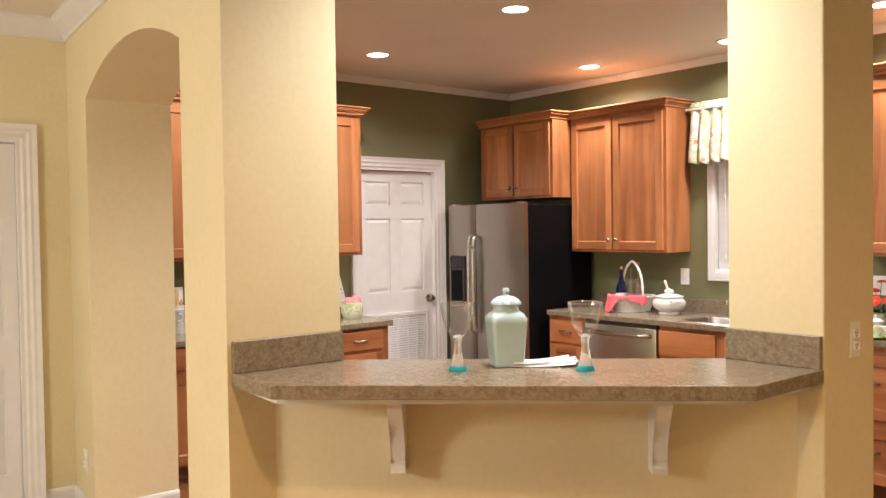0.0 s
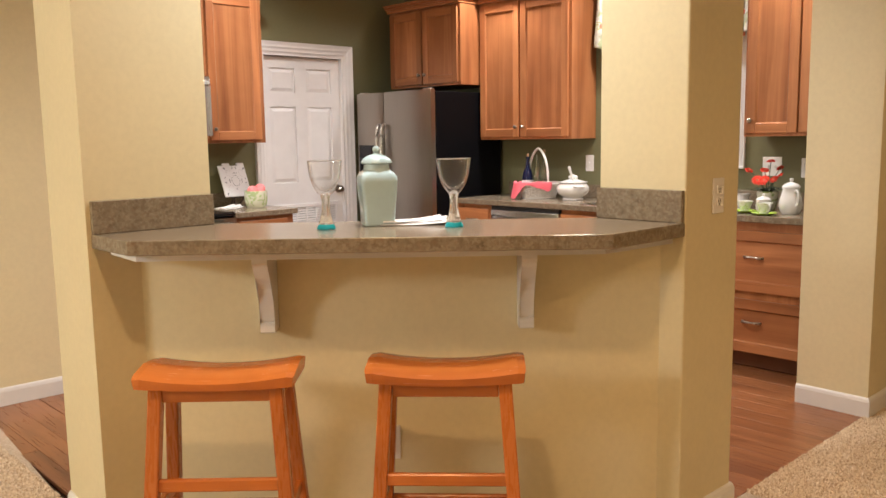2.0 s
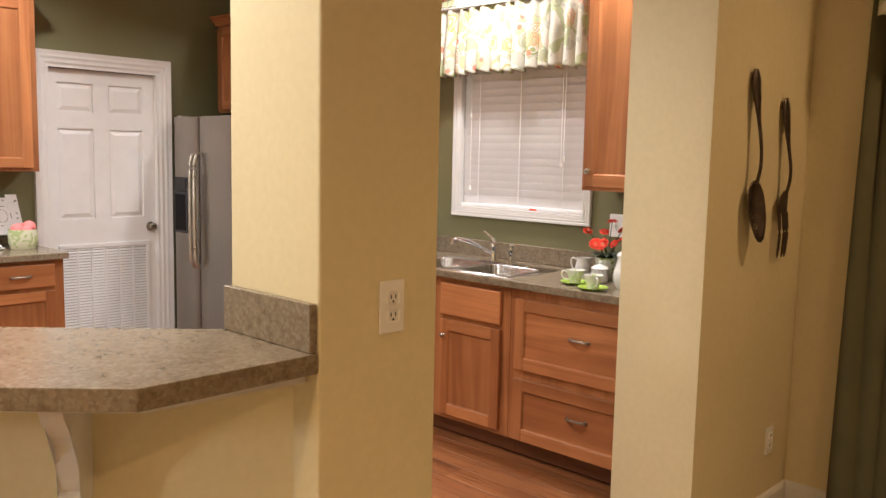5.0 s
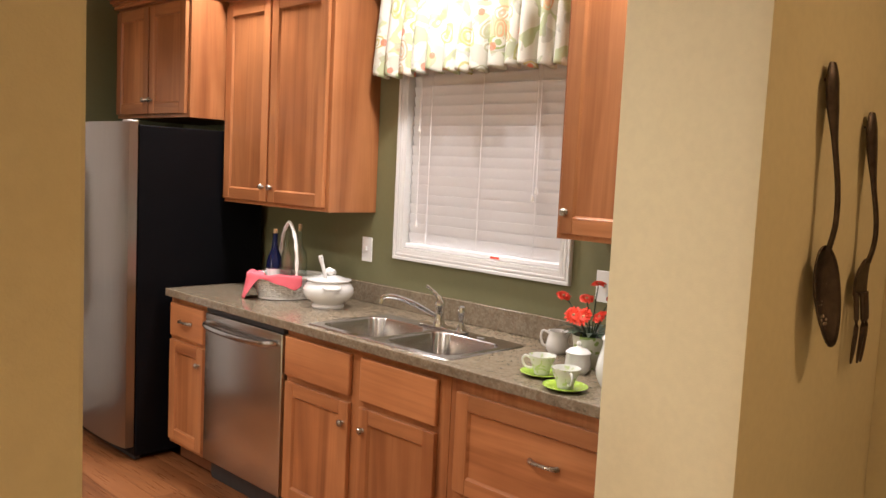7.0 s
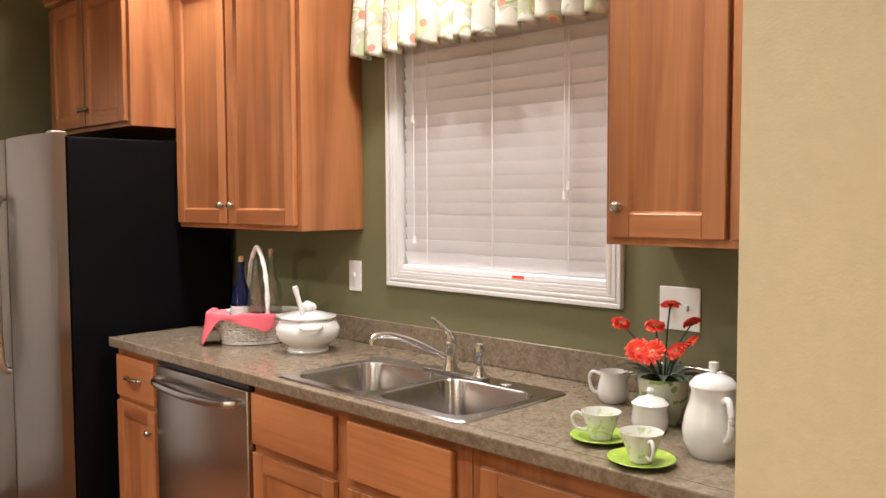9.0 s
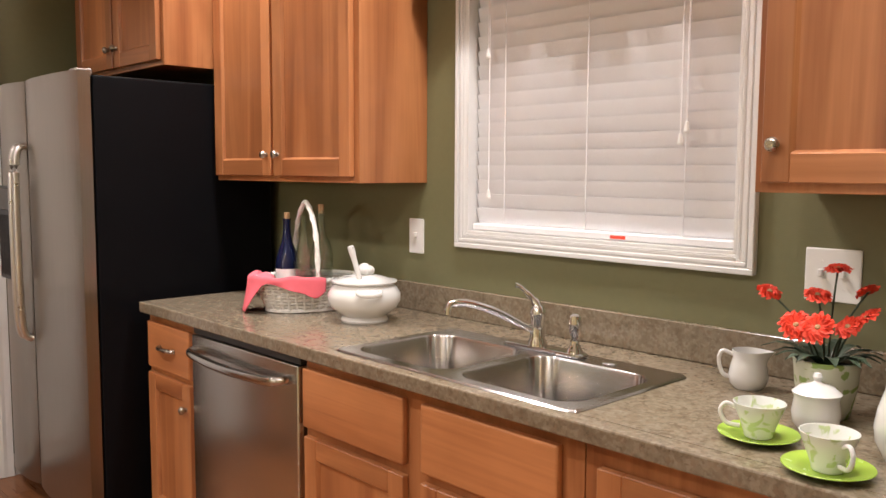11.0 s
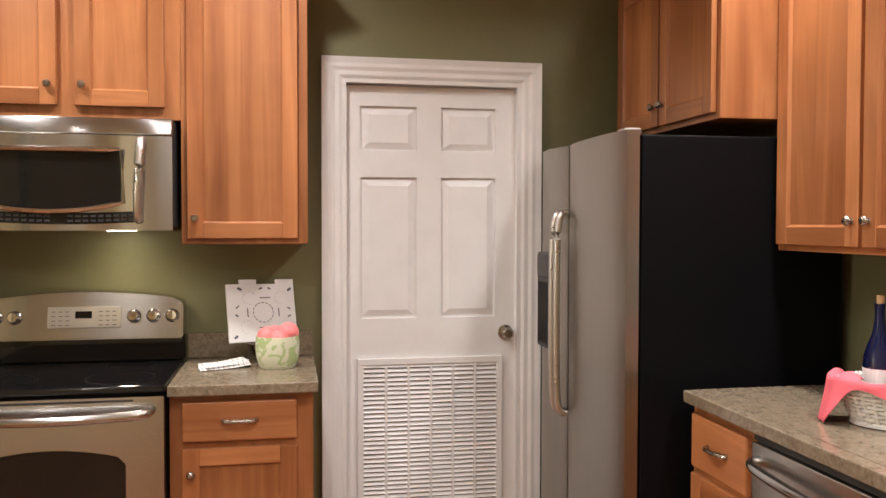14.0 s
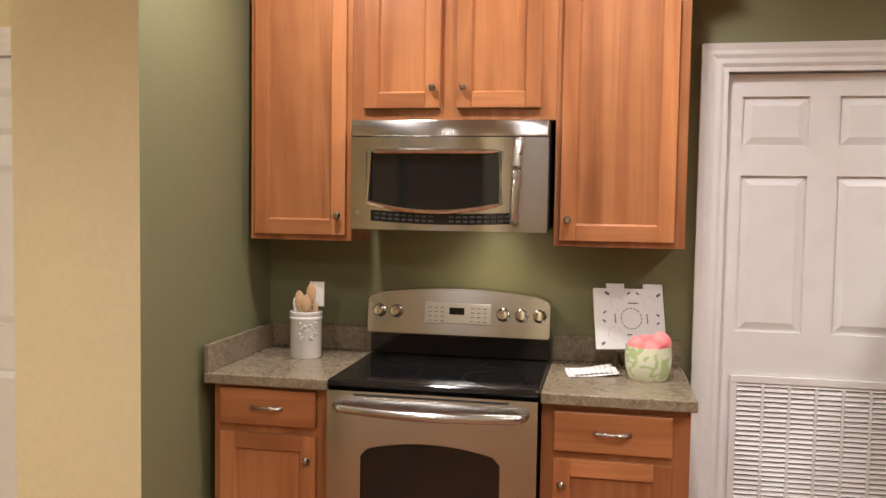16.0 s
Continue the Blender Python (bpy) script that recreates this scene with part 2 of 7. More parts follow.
SINKSTEEL = steel("sink_steel", 0, (0.50, 0.48, 0.46), 0.22)
CHROME = plain("chrome", (0.74, 0.74, 0.75), 0.06, 1.0, vary=0.02)
NICKEL = plain("brushed_nickel", (0.40, 0.36, 0.31), 0.28, 1.0, vary=0.08, scale=60)
BLACK = plain("black_enamel", (0.004, 0.004, 0.005), 0.42, relief=0.35, relief_scale=420)
BLACK.node_tree.nodes["Principled BSDF"].inputs["Specular IOR Level"].default_value = 0.1
BLACKGLASS = plain("black_glass", (0.006, 0.006, 0.007), 0.07, vary=0.02)
DARKGREY = plain("dark_grey_plastic", (0.03, 0.03, 0.032), 0.45)
PLASTIC = plain("white_plastic", (0.82, 0.80, 0.77), 0.35, vary=0.02)
# dimmed white that stands in for shade between the grille slats
GREYSHADE = plain("grille_gap_shade", (0.42, 0.42, 0.42), 0.7)
DARKSLOT = plain("dark_slot", (0.02, 0.02, 0.02), 0.7)
CERAMIC = plain("white_glazed_ceramic", (0.72, 0.705, 0.675), 0.16, vary=0.02, coat=0.3)
CELADON = plain("pale_aqua_glaze", (0.42, 0.56, 0.60), 0.17, vary=0.05, scale=14, coat=0.4)
LIME = plain("lime_green_glaze", (0.36, 0.52, 0.075), 0.25, vary=0.05)
LEAFCUP = leafy_glaze("leaf_printed_glaze", (0.70, 0.70, 0.65), (0.50, 0.58, 0.30), 30, 0.55)
LEAFBOWL = leafy_glaze("green_leaf_bowl_glaze", (0.66, 0.67, 0.50), (0.42, 0.52, 0.25), 24, 0.53)
CLOTH = plain("white_linen", (0.74, 0.75, 0.77), 0.9, vary=0.04, relief=0.4, relief_scale=600)
STRIPED, snt, sb = material("striped_towel_cloth", 0.9)
stripe = node(snt, "ShaderNodeTexWave", {"Vector": coords(snt), "Scale": 16.0, "Distortion": 0.4})
snt.links.new(ramp(snt, stripe.outputs["Fac"], ((0.10, (0.45, 0.44, 0.43)), (0.24, (0.74, 0.73, 0.72)))), sb.inputs["Base Color"])
VALANCE = printed_cloth("printed_valance_cloth")
DRAPE = plain("olive_drape_cloth", (0.088, 0.080, 0.036), 0.8, vary=0.12, scale=5, relief=0.3, relief_scale=500)
PINK = plain("coral_pink_napkin", (0.85, 0.15, 0.19), 0.75, vary=0.06, relief=0.3, relief_scale=400)
# darker copy of the wicker, with the basket's inner shade in its colour
WICKERDARK = plain("shaded_wicker_lining", (0.46, 0.40, 0.34), 0.8, vary=0.25, scale=90)
WICKER = plain("white_wicker", (0.80, 0.77, 0.72), 0.6, vary=0.15, scale=70)
GLASS = clear_glass("clear_glass")
AQUAGLASS = solid_glass("turquoise_glass", (0.06, 0.80, 0.95), 0.62)
STEMGLASS = solid_glass("solid_stem_glass", (0.96, 0.97, 0.95), 0.80)
BLUEGLASS = plain("cobalt_bottle_glass", (0.003, 0.006, 0.034), 0.05, vary=0.02)
PALEGLASS = clear_glass("pale_green_bottle_glass", (0.92, 0.955, 0.93), 1.9)
CORK = plain("cork", (0.42, 0.26, 0.13), 0.85, vary=0.2, scale=150)
PEACH = plain("peach_fruit_skin", (0.80, 0.22, 0.22), 0.55, vary=0.16, scale=25)
RED = plain("red_petal", (0.78, 0.055, 0.022), 0.6, vary=0.15, scale=40)
LEAF = plain("dark_leaf", (0.035, 0.055, 0.028), 0.5, vary=0.25, scale=30)
SPOONWOOD = plain("pale_spoon_wood", (0.58, 0.38, 0.21), 0.6, vary=0.12, scale=30)
WORN = plain("worn_bronze", (0.34, 0.27, 0.21), 0.4, 0.8, vary=0.2)
BRONZE = plain("dark_bronze", (0.085, 0.060, 0.046), 0.42, 0.7, vary=0.3, scale=35, relief=0.5, relief_scale=70)
BLIND = plain("white_blind_slat", (0.80, 0.79, 0.80), 0.42, vary=0.02)
CARPET = None
CANGLOW = glowing("lit_lamp_lens", (1.0, 0.90, 0.74), 22.0)
INK = plain("grey_print", (0.10, 0.10, 0.11), 0.7)
AMBER = plain("amber_bowl_glass", (0.62, 0.44, 0.20), 0.3, vary=0.05)
GREYCARD = plain("printed_card", (0.72, 0.71, 0.70), 0.7, vary=0.02)
MESHGLASS = plain("oven_door_glass", (0.010, 0.009, 0.008), 0.06, vary=0.02)
DISPLAY = plain("pale_control_panel", (0.45, 0.42, 0.37), 0.35, 0.5)

# ---- mesh helpers ----


def box(bm, x0, x1, y0, y1, z0, z1, bevel=0.0, seg=1):
    r = bmesh.ops.create_cube(bm, size=1.0, matrix=Matrix.Translation(((x0 + x1) / 2, (y0 + y1) / 2, (z0 + z1) / 2)) @ Matrix.Diagonal((x1 - x0, y1 - y0, z1 - z0, 1)))
    if bevel:
        es = {e for v in r["verts"] for e in v.link_edges}
        bmesh.ops.bevel(bm, geom=list(es), offset=bevel, segments=seg, affect="EDGES", profile=0.5)
    return bm


def boxm(*a, **k):
    return box(bmesh.new(), *a, **k)


def mesh_of(name, bm, mat, smooth=False):
    me = bpy.data.meshes.new(name)
    bm.normal_update()
    bm.to_mesh(me)
    bm.free()
    for m in (mat if isinstance(mat, (list, tuple)) else (mat,)):
        me.materials.append(m)
    if smooth:
        for p in me.polygons:
            p.use_smooth = True
        me.set_sharp_from_angle(angle=radians(40))
    return me


def part(name, bm, mat, parent=None, label="", smooth=False, at=None):
    ob = new(name, mesh_of(name, bm, mat, smooth))
    ob.parent = parent
    if at is not None:
        ob.matrix_basis = at
    return tagged(ob, label)


def thing(name, m, label, category, group="", kind=""):
    ob = new(name)
    ob.empty_display_size = 0.05
    ob.matrix_basis = m
    return tagged(ob, label, category, group, kind)


def solo(name, bm, mat, label, category, m=None, group="", kind="", smooth=False):
    ob = new(name, mesh_of(name, bm, mat, smooth))
    if m is not None:
        ob.matrix_basis = m
    return tagged(ob, label, category, group, kind)


def lathe(bm, prof, seg=32, m=None):
    """A turned shape about z from (radius, height) pairs."""
    m = m or Matrix.Identity(4)
    rings = []
    for r, z in prof:
        if r < 1e-5:
            rings.append([bm.verts.new(m @ Vector((0, 0, z)))])
        else:
            rings.append([bm.verts.new(m @ Vector((r * math.cos(2 * math.pi * i / seg), r * math.sin(2 * math.pi * i / seg), z))) for i in range(seg)])
    for a, b in zip(rings, rings[1:]):
        for i in range(seg):
            j = (i + 1) % seg
            if len(a) == 1 and len(b) > 1:
                bm.faces.new((a[0], b[j], b[i]))
            elif len(b) == 1 and len(a) > 1:
                bm.faces.new((a[i], a[j], b[0]))
            elif len(a) > 1:
                bm.faces.new((a[i], a[j], b[j], b[i]))
    bmesh.ops.recalc_face_normals(bm, faces=bm.faces)
    return bm


def tube(bm, pts, radius, seg=8, caps=True):
    """A round bar along points; radius may be one number or one a point."""
    pts = [Vector(p) for p in pts]
    rad = radius if isinstance(radius, (list, tuple)) else [radius] * len(pts)
    rings, up = [], Vector((0, 0, 1))
    for i, p in enumerate(pts):
        d = (pts[min(i + 1, len(pts) - 1)] - pts[max(i - 1, 0)]).normalized()
        side = d.cross(up)
        if side.length < 0.05:
            side = d.cross(Vector((0, 1, 0)))
        side.normalize()
        up2 = side.cross(d)
        rings.append([bm.verts.new(p + rad[i] * (math.cos(a) * side + math.sin(a) * up2)) for a in (2 * math.pi * k / seg for k in range(seg))])
    for a, b in zip(rings, rings[1:]):
        for i in range(seg):
            j = (i + 1) % seg
            bm.faces.new((a[i], a[j], b[j], b[i]))
    if caps:
        bm.faces.new(rings[0][::-1])
        bm.faces.new(rings[-1])
    bmesh.ops.recalc_face_normals(bm, faces=bm.faces)
    return bm


def curve_pts(pts, n=24):
    """Points of a smooth line through the given ones."""
    pts = [Vector(p) for p in pts]
    out = []
    for k in range(n + 1):
        u = k / n * (len(pts) - 1)
        i = min(int(u), len(pts) - 2)
        t = u - i
        p0, p1, p2, p3 = pts[max(i - 1, 0)], pts[i], pts[i + 1], pts[min(i + 2, len(pts) - 1)]
        out.append(0.5 * ((2 * p1) + (p2 - p0) * t + (2 * p0 - 5 * p1 + 4 * p2 - p3) * t * t + (3 * p1 - p0 - 3 * p2 + p3) * t ** 3))
    return out


def prism(bm, outline, z0, z1, bevel=0.0):
    """An upright prism over a plan outline."""
    lo = [bm.verts.new((x, y, z0)) for x, y in outline]
    hi = [bm.verts.new((x, y, z1)) for x, y in outline]
    n = len(lo)
    fs = [bm.faces.new(lo[::-1]), bm.faces.new(hi)]
    for i in range(n):
        fs.append(bm.faces.new((lo[i], lo[(i + 1) % n], hi[(i + 1) % n], hi[i])))
    bmesh.ops.recalc_face_normals(bm, faces=fs)
    if bevel:
        bmesh.ops.bevel(bm, geom=list({e for f in fs for e in f.edges}), offset=bevel, segments=2, affect="EDGES", profile=0.5)
    return bm


def extrude_profile(bm, prof, a, b, up=(0, 0, 1), mitre=(0, 0)):
    """A moulding: profile of (out, up) pairs run from a to b; out is to the right of the run. mitre: how far the ends lengthen per unit of out."""
    a, b = Vector(a), Vector(b)
    d = (b - a).normalized()
    out = d.cross(Vector(up)).normalized()
    r0 = [bm.verts.new(a + out * o + Vector(up) * u - d * o * mitre[0]) for o, u in prof]
    r1 = [bm.verts.new(b + out * o + Vector(up) * u + d * o * mitre[1]) for o, u in prof]
    n = len(prof)
    fs = [bm.faces.new((r0[i], r0[(i + 1) % n], r1[(i + 1) % n], r1[i])) for i in range(n)]
    fs += [bm.faces.new(r0), bm.faces.new(r1[::-1])]
    bmesh.ops.recalc_face_normals(bm, faces=fs)
    return bm

# ---- structure ----
WX, NY, GX = 5.205, 5.465, 1.72
STRUCT = "structure"


def wall(name, bm, mats, label):
    return solo(name, bm, mats, label, "wall", kind=STRUCT)


def two_tone(bm, test):
    for f in bm.faces:
        f.material_index = 1 if test(f.normal, f.calc_center_median()) else 0
    return bm


# window wall, with the opening through it
WIN = (2.439, 3.364, 1.187, 2.127)
bm = bmesh.new()
box(bm, WX, WX + 0.15, 1.2, WIN[0], 0, CEIL)
box(bm, WX, WX + 0.15, WIN[1], NY + 0.15, 0, CEIL)
box(bm, WX, WX + 0.15, WIN[0], WIN[1], 0, WIN[2])
box(bm, WX, WX + 0.15, WIN[0], WIN[1], WIN[3], CEIL)
wall("wall_east", bm, GREEN, "olive green painted kitchen wall round the window")
# range wall, with the door opening
DOOR = (3.545, 4.315, 2.035)
bm = bmesh.new()
box(bm, GX - 0.55, DOOR[0], NY, NY + 0.14, 0, CEIL)
box(bm, DOOR[1], WX, NY, NY + 0.14, 0, CEIL)
box(bm, DOOR[0], DOOR[1], NY, NY + 0.14, DOOR[2], CEIL)
wall("wall_north", bm, GREEN, "olive green painted wall behind the range and pantry door")

# arched wall between living room and kitchen
ARCH = (2.92, 4.52, 2.25, 2.405)


def x_front(y):
    return 1.060 + (y - 2.49) * 0.0823


def x_back(y):
    return 1.49 + min(y - 2.49, 2.03) * 0.0936 + max(y - 4.52, 0.0) * 0.0423


def arch_wall():
    y0, y1 = 2.49, NY
    cy, hw = (ARCH[0] + ARCH[1]) / 2, (ARCH[1] - ARCH[0]) / 2
    rise = ARCH[3] - ARCH[2]
    rad = (hw * hw + rise * rise) / (2 * rise)
    n = 28
    arc = []
    for i in range(n + 1):
        y = ARCH[0] + (ARCH[1] - ARCH[0]) * i / n
        arc.append((y, ARCH[3] - rad + math.sqrt(rad * rad - (y - cy) ** 2)))
    bm = bmesh.new()

    def quad(p, q, r, s, idx=0):
        f = bm.faces.new([bm.verts.new(v) for v in (p, q, r, s)])
        f.material_index = idx

    def panel(ya, za0, za1, yb, zb0, zb1):
        quad((x_front(ya), ya, za0), (x_front(ya), ya, za1), (x_front(yb), yb, zb1), (x_front(yb), yb, zb0))
        quad((x_back(ya), ya, za0), (x_back(yb), yb, zb0), (x_back(yb), yb, zb1), (x_back(ya), ya, za1), 1)
    panel(y0, 0, CEIL, ARCH[0], 0, CEIL)
    panel(ARCH[1], 0, CEIL, y1, 0, CEIL)
    for (ya, za), (yb, zb) in zip(arc, arc[1:]):
        panel(ya, za, CEIL, yb, zb, CEIL)
        quad((x_front(ya), ya, za), (x_front(yb), yb, zb), (x_back(yb), yb, zb), (x_back(ya), ya, za))
    for y, z in ((ARCH[0], ARCH[2]), (ARCH[1], ARCH[2])):
        quad((x_front(y), y, 0), (x_back(y), y, 0), (x_back(y), y, z), (x_front(y), y, z))
    for y in (y0, y1):
        quad((x_front(y), y, 0), (x_back(y), y, 0), (x_back(y), y, CEIL), (x_front(y), y, CEIL))
    quad((x_front(y0), y0, CEIL), (x_back(y0), y0, CEIL), (x_back(y1), y1, CEIL), (x_front(y1), y1, CEIL))
    bmesh.ops.remove_doubles(bm, verts=bm.verts, dist=1e-5)
    bmesh.ops.recalc_face_normals(bm, faces=bm.faces)
    return bm


wall("wall_arch", arch_wall(), (YELLOW, GREEN), "yellow painted wall with an arched doorway to the kitchen")
# pillar between bar and passage
PIL = (2.49, 2.840, 1.236, 1.572)
wall("wall_pillar", boxm(PIL[0], PIL[1], PIL[2], PIL[3], 0, CEIL, bevel=0.006, seg=2), YELLOW, "yellow painted pillar at the end of the bar")
# wall right of the passage
SEX, SY = 4.203, 1.238
wall("wall_south", two_tone(prism(bmesh.new(), [(SEX, SY), (5.35, SY), (5.35, 1.60), (4.36, 1.60), (4.216, 1.587)], 0, CEIL), lambda n, c: n.y > 0.5), (YELLOW, GREEN), "yellow painted wall end beside the passage")
wall("wall_dining", boxm(5.085, 5.25, -3.6, SY, 0, CEIL), YELLOW, "yellow painted wall behind the olive curtain")
wall("wall_back", boxm(-3.5, 5.25, -3.75, -3.6, 0, CEIL), YELLOW, "yellow painted living room wall")
wall("wall_west", boxm(-3.65, -3.5, -3.75, 5.14, 0, CEIL), YELLOW, "yellow painted living room wall")
LIVY = 5.00
LDOOR = (0.196, 1.011, 2.065)
bm = bmesh.new()
box(bm, -3.5, LDOOR[0], LIVY, LIVY + 0.14, 0, CEIL)
box(bm, LDOOR[1], x_front(LIVY) + 0.05, LIVY, LIVY + 0.14, 0, CEIL)
box(bm, LDOOR[0], LDOOR[1], LIVY, LIVY + 0.14, LDOOR[2], CEIL)
wall("wall_hall", bm, YELLOW, "yellow painted living room wall with a white door")
solo("ceiling", boxm(-3.7, 5.45, -3.8, 5.7, CEIL, CEIL + 0.12), CEILING, "flat off-white ceiling", "ceiling", kind=STRUCT)

# knee wall under the bar
KN = Vector((0.679, 0.734, 0))
KA, KB = Vector((1.228, 2.49, 0)), Vector((2.49, 1.325, 0))
wall("wall_knee", prism(bmesh.new(), [(KA.x, KA.y), (KB.x, KB.y), (2.49, 1.47), (1.385, 2.49)], 0, 1.0135), YELLOW, "yellow painted diagonal half wall below the bar")

# floors
carpet_outline = [(-3.6, -3.7), (5.2, -3.7), (5.2, 1.25), (2.49, 1.25), (1.07, 2.55), (1.222, 4.52), (1.26, 5.1), (-3.6, 5.1)]
floor_under = boxm(-3.7, 5.45, -3.8, 5.7, -0.2, -0.022)
solo("floor_base", floor_under, SUBFLOOR, "dark floor base under the boards", "floor", kind=STRUCT)
cm, cnt, cb = material("beige_carpet", 0.95)
cv = coords(cnt)
f1 = noise_tex(cnt, cv, 95, 4, 0.7)
f2 = noise_tex(cnt, cv, 2.5, 3)
ccol = ramp(cnt, f1, ((0.30, (0.34, 0.25, 0.17)), (0.48, (0.52, 0.41, 0.30)), (0.68, (0.70, 0.59, 0.46))))
ccol = mixc(cnt, 0.5, ccol, mixc(cnt, f2, (0.36, 0.275, 0.185), (0.50, 0.40, 0.28)))
cnt.links.new(ccol, cb.inputs["Base Color"])
bump(cnt, cb, f1, 1.0, 0.012)
CARPET = cm
solo("carpet", prism(bmesh.new(), carpet_outline, -0.02, 0.004), CARPET, "beige speckled cut-pile carpet", "carpet", kind=STRUCT)

# baseboards
BASE = ((0, 0), (0.014, 0), (0.014, 0.075), (0.010, 0.088), (0.004, 0.096), (0, 0.096))


def baseboard(a, b, mitre=(0, 0)):
    solo("baseboard", extrude_profile(bmesh.new(), BASE, (*a, 0.004), (*b, 0.004), mitre=mitre), WHITE, "white painted baseboard along the wall", "baseboard", kind=STRUCT)


baseboard((4.216, 1.587), (SEX, SY), (0, 1))
baseboard((SEX, SY), (5.085, SY), (1, -1))
baseboard((5.085, SY), (5.085, -3.6), (-1, 0))
baseboard((x_front(4.52), 4.52), (x_back(4.52), 4.52), (1, 0))
baseboard((x_front(LIVY), LIVY), (x_front(4.52), 4.52), (-1, 1))
baseboard((LDOOR[1] + 0.085, LIVY), (x_front(LIVY), LIVY), (0, -1))
baseboard((x_front(2.92), 2.92), (x_front(2.49), 2.49), (0, 1))
baseboard((x_front(2.49), 2.49), (KA.x, 2.49), (1, -0.4))
baseboard((KA.x, KA.y), (KB.x, KB.y), (-0.4, -0.4))
baseboard((KB.x, KB.y), (2.49, PIL[2]), (-0.4, 1))
baseboard((2.49, PIL[2]), (PIL[1], PIL[2]), (1, 1))
baseboard((PIL[1], PIL[2]), (PIL[1], PIL[3]), (1, 0))
baseboard((4.40, NY), (4.45, NY))

# crown mouldings
CROWN = ((0, 0), (0.012, 0), (0.018, 0.015), (0.05, 0.05), (0.070, 0.076), (0.078, 0.092), (0.090, 0.098), (0.090, 0.108), (0, 0.108))
SMALL = ((0, 0), (0.008, 0), (0.015, 0.012), (0.032, 0.030), (0.044, 0.040), (0.044, 0.048), (0, 0.048))


def crown(a, b, prof, mitre):
    h = max(u for _, u in prof)
    solo("trim", extrude_profile(bmesh.new(), prof, (*a, CEIL - h), (*b, CEIL - h), mitre=mitre), WHITE, "white crown moulding at the ceiling", "moulding", kind=STRUCT)


crown((-3.5, LIVY), (x_front(LIVY), LIVY), CROWN, (0, -1))
crown((x_front(LIVY), LIVY), (x_front(2.49), 2.49), CROWN, (-1, 1))
crown((SEX, SY), (5.085, SY), CROWN, (1, -1))
crown((5.085, SY), (5.085, -3.6), CROWN, (-1, -1))
crown((GX, NY), (WX, NY), SMALL, (-1, -1))
crown((WX, NY), (WX, 1.60), SMALL, (-1, -1))
crown((x_back(4.52), 4.52), (GX, NY), SMALL, (0, -1))


# doors
def casing(name, x0, x1, top, y, w=0.085):
    """Moulded casing round an opening in a wall that faces -y."""
    ob = thing(name, pose(0, 0, 0), "white painted moulded door casing", "door frame", kind=STRUCT)
    prof = ((0, 0), (0, 0.012), (0.012, 0.018), (0.03, 0.018), (0.045, 0.024), (0.06, 0.024), (w, 0.030), (w, 0))

    def run(p, q, out):
        bm = bmesh.new()
        p, q, out = Vector(p), Vector(q), Vector(out)
        d = (q - p).normalized()
        r0 = [bm.verts.new(p + out * o - Vector((0, 1, 0)) * t - (d * o if p.z > 1 else Vector())) for o, t in prof]
        r1 = [bm.verts.new(q + out * o - Vector((0, 1, 0)) * t + d * o) for o, t in prof]
        n = len(prof)
        for i in range(n):
            bm.faces.new((r0[i], r0[(i + 1) % n], r1[(i + 1) % n], r1[i]))
        bm.faces.new(r0)
        bm.faces.new(r1)
        bmesh.ops.recalc_face_normals(bm, faces=bm.faces)
        return bm
    part("casing_side", run((x0, y, 0.006), (x0, y, top), (-1, 0, 0)), WHITE, ob)
    part("casing_side", run((x1, y, 0.006), (x1, y, top), (1, 0, 0)), WHITE, ob)
    part("casing_head", run((x0, y, top), (x1, y, top), (0, 0, 1)), WHITE, ob)
    part("jamb", boxm(x0 - 0.002, x0 + 0.018, y - 0.010, y + 0.136, 0.006, top), WHITE, ob)
    part("jamb", boxm(x1 - 0.018, x1 + 0.002, y - 0.010, y + 0.136, 0.006, top), WHITE, ob)
    part("jamb_head", boxm(x0 + 0.018, x1 - 0.018, y - 0.010, y + 0.136, top - 0.018, top + 0.002), WHITE, ob)
    return ob


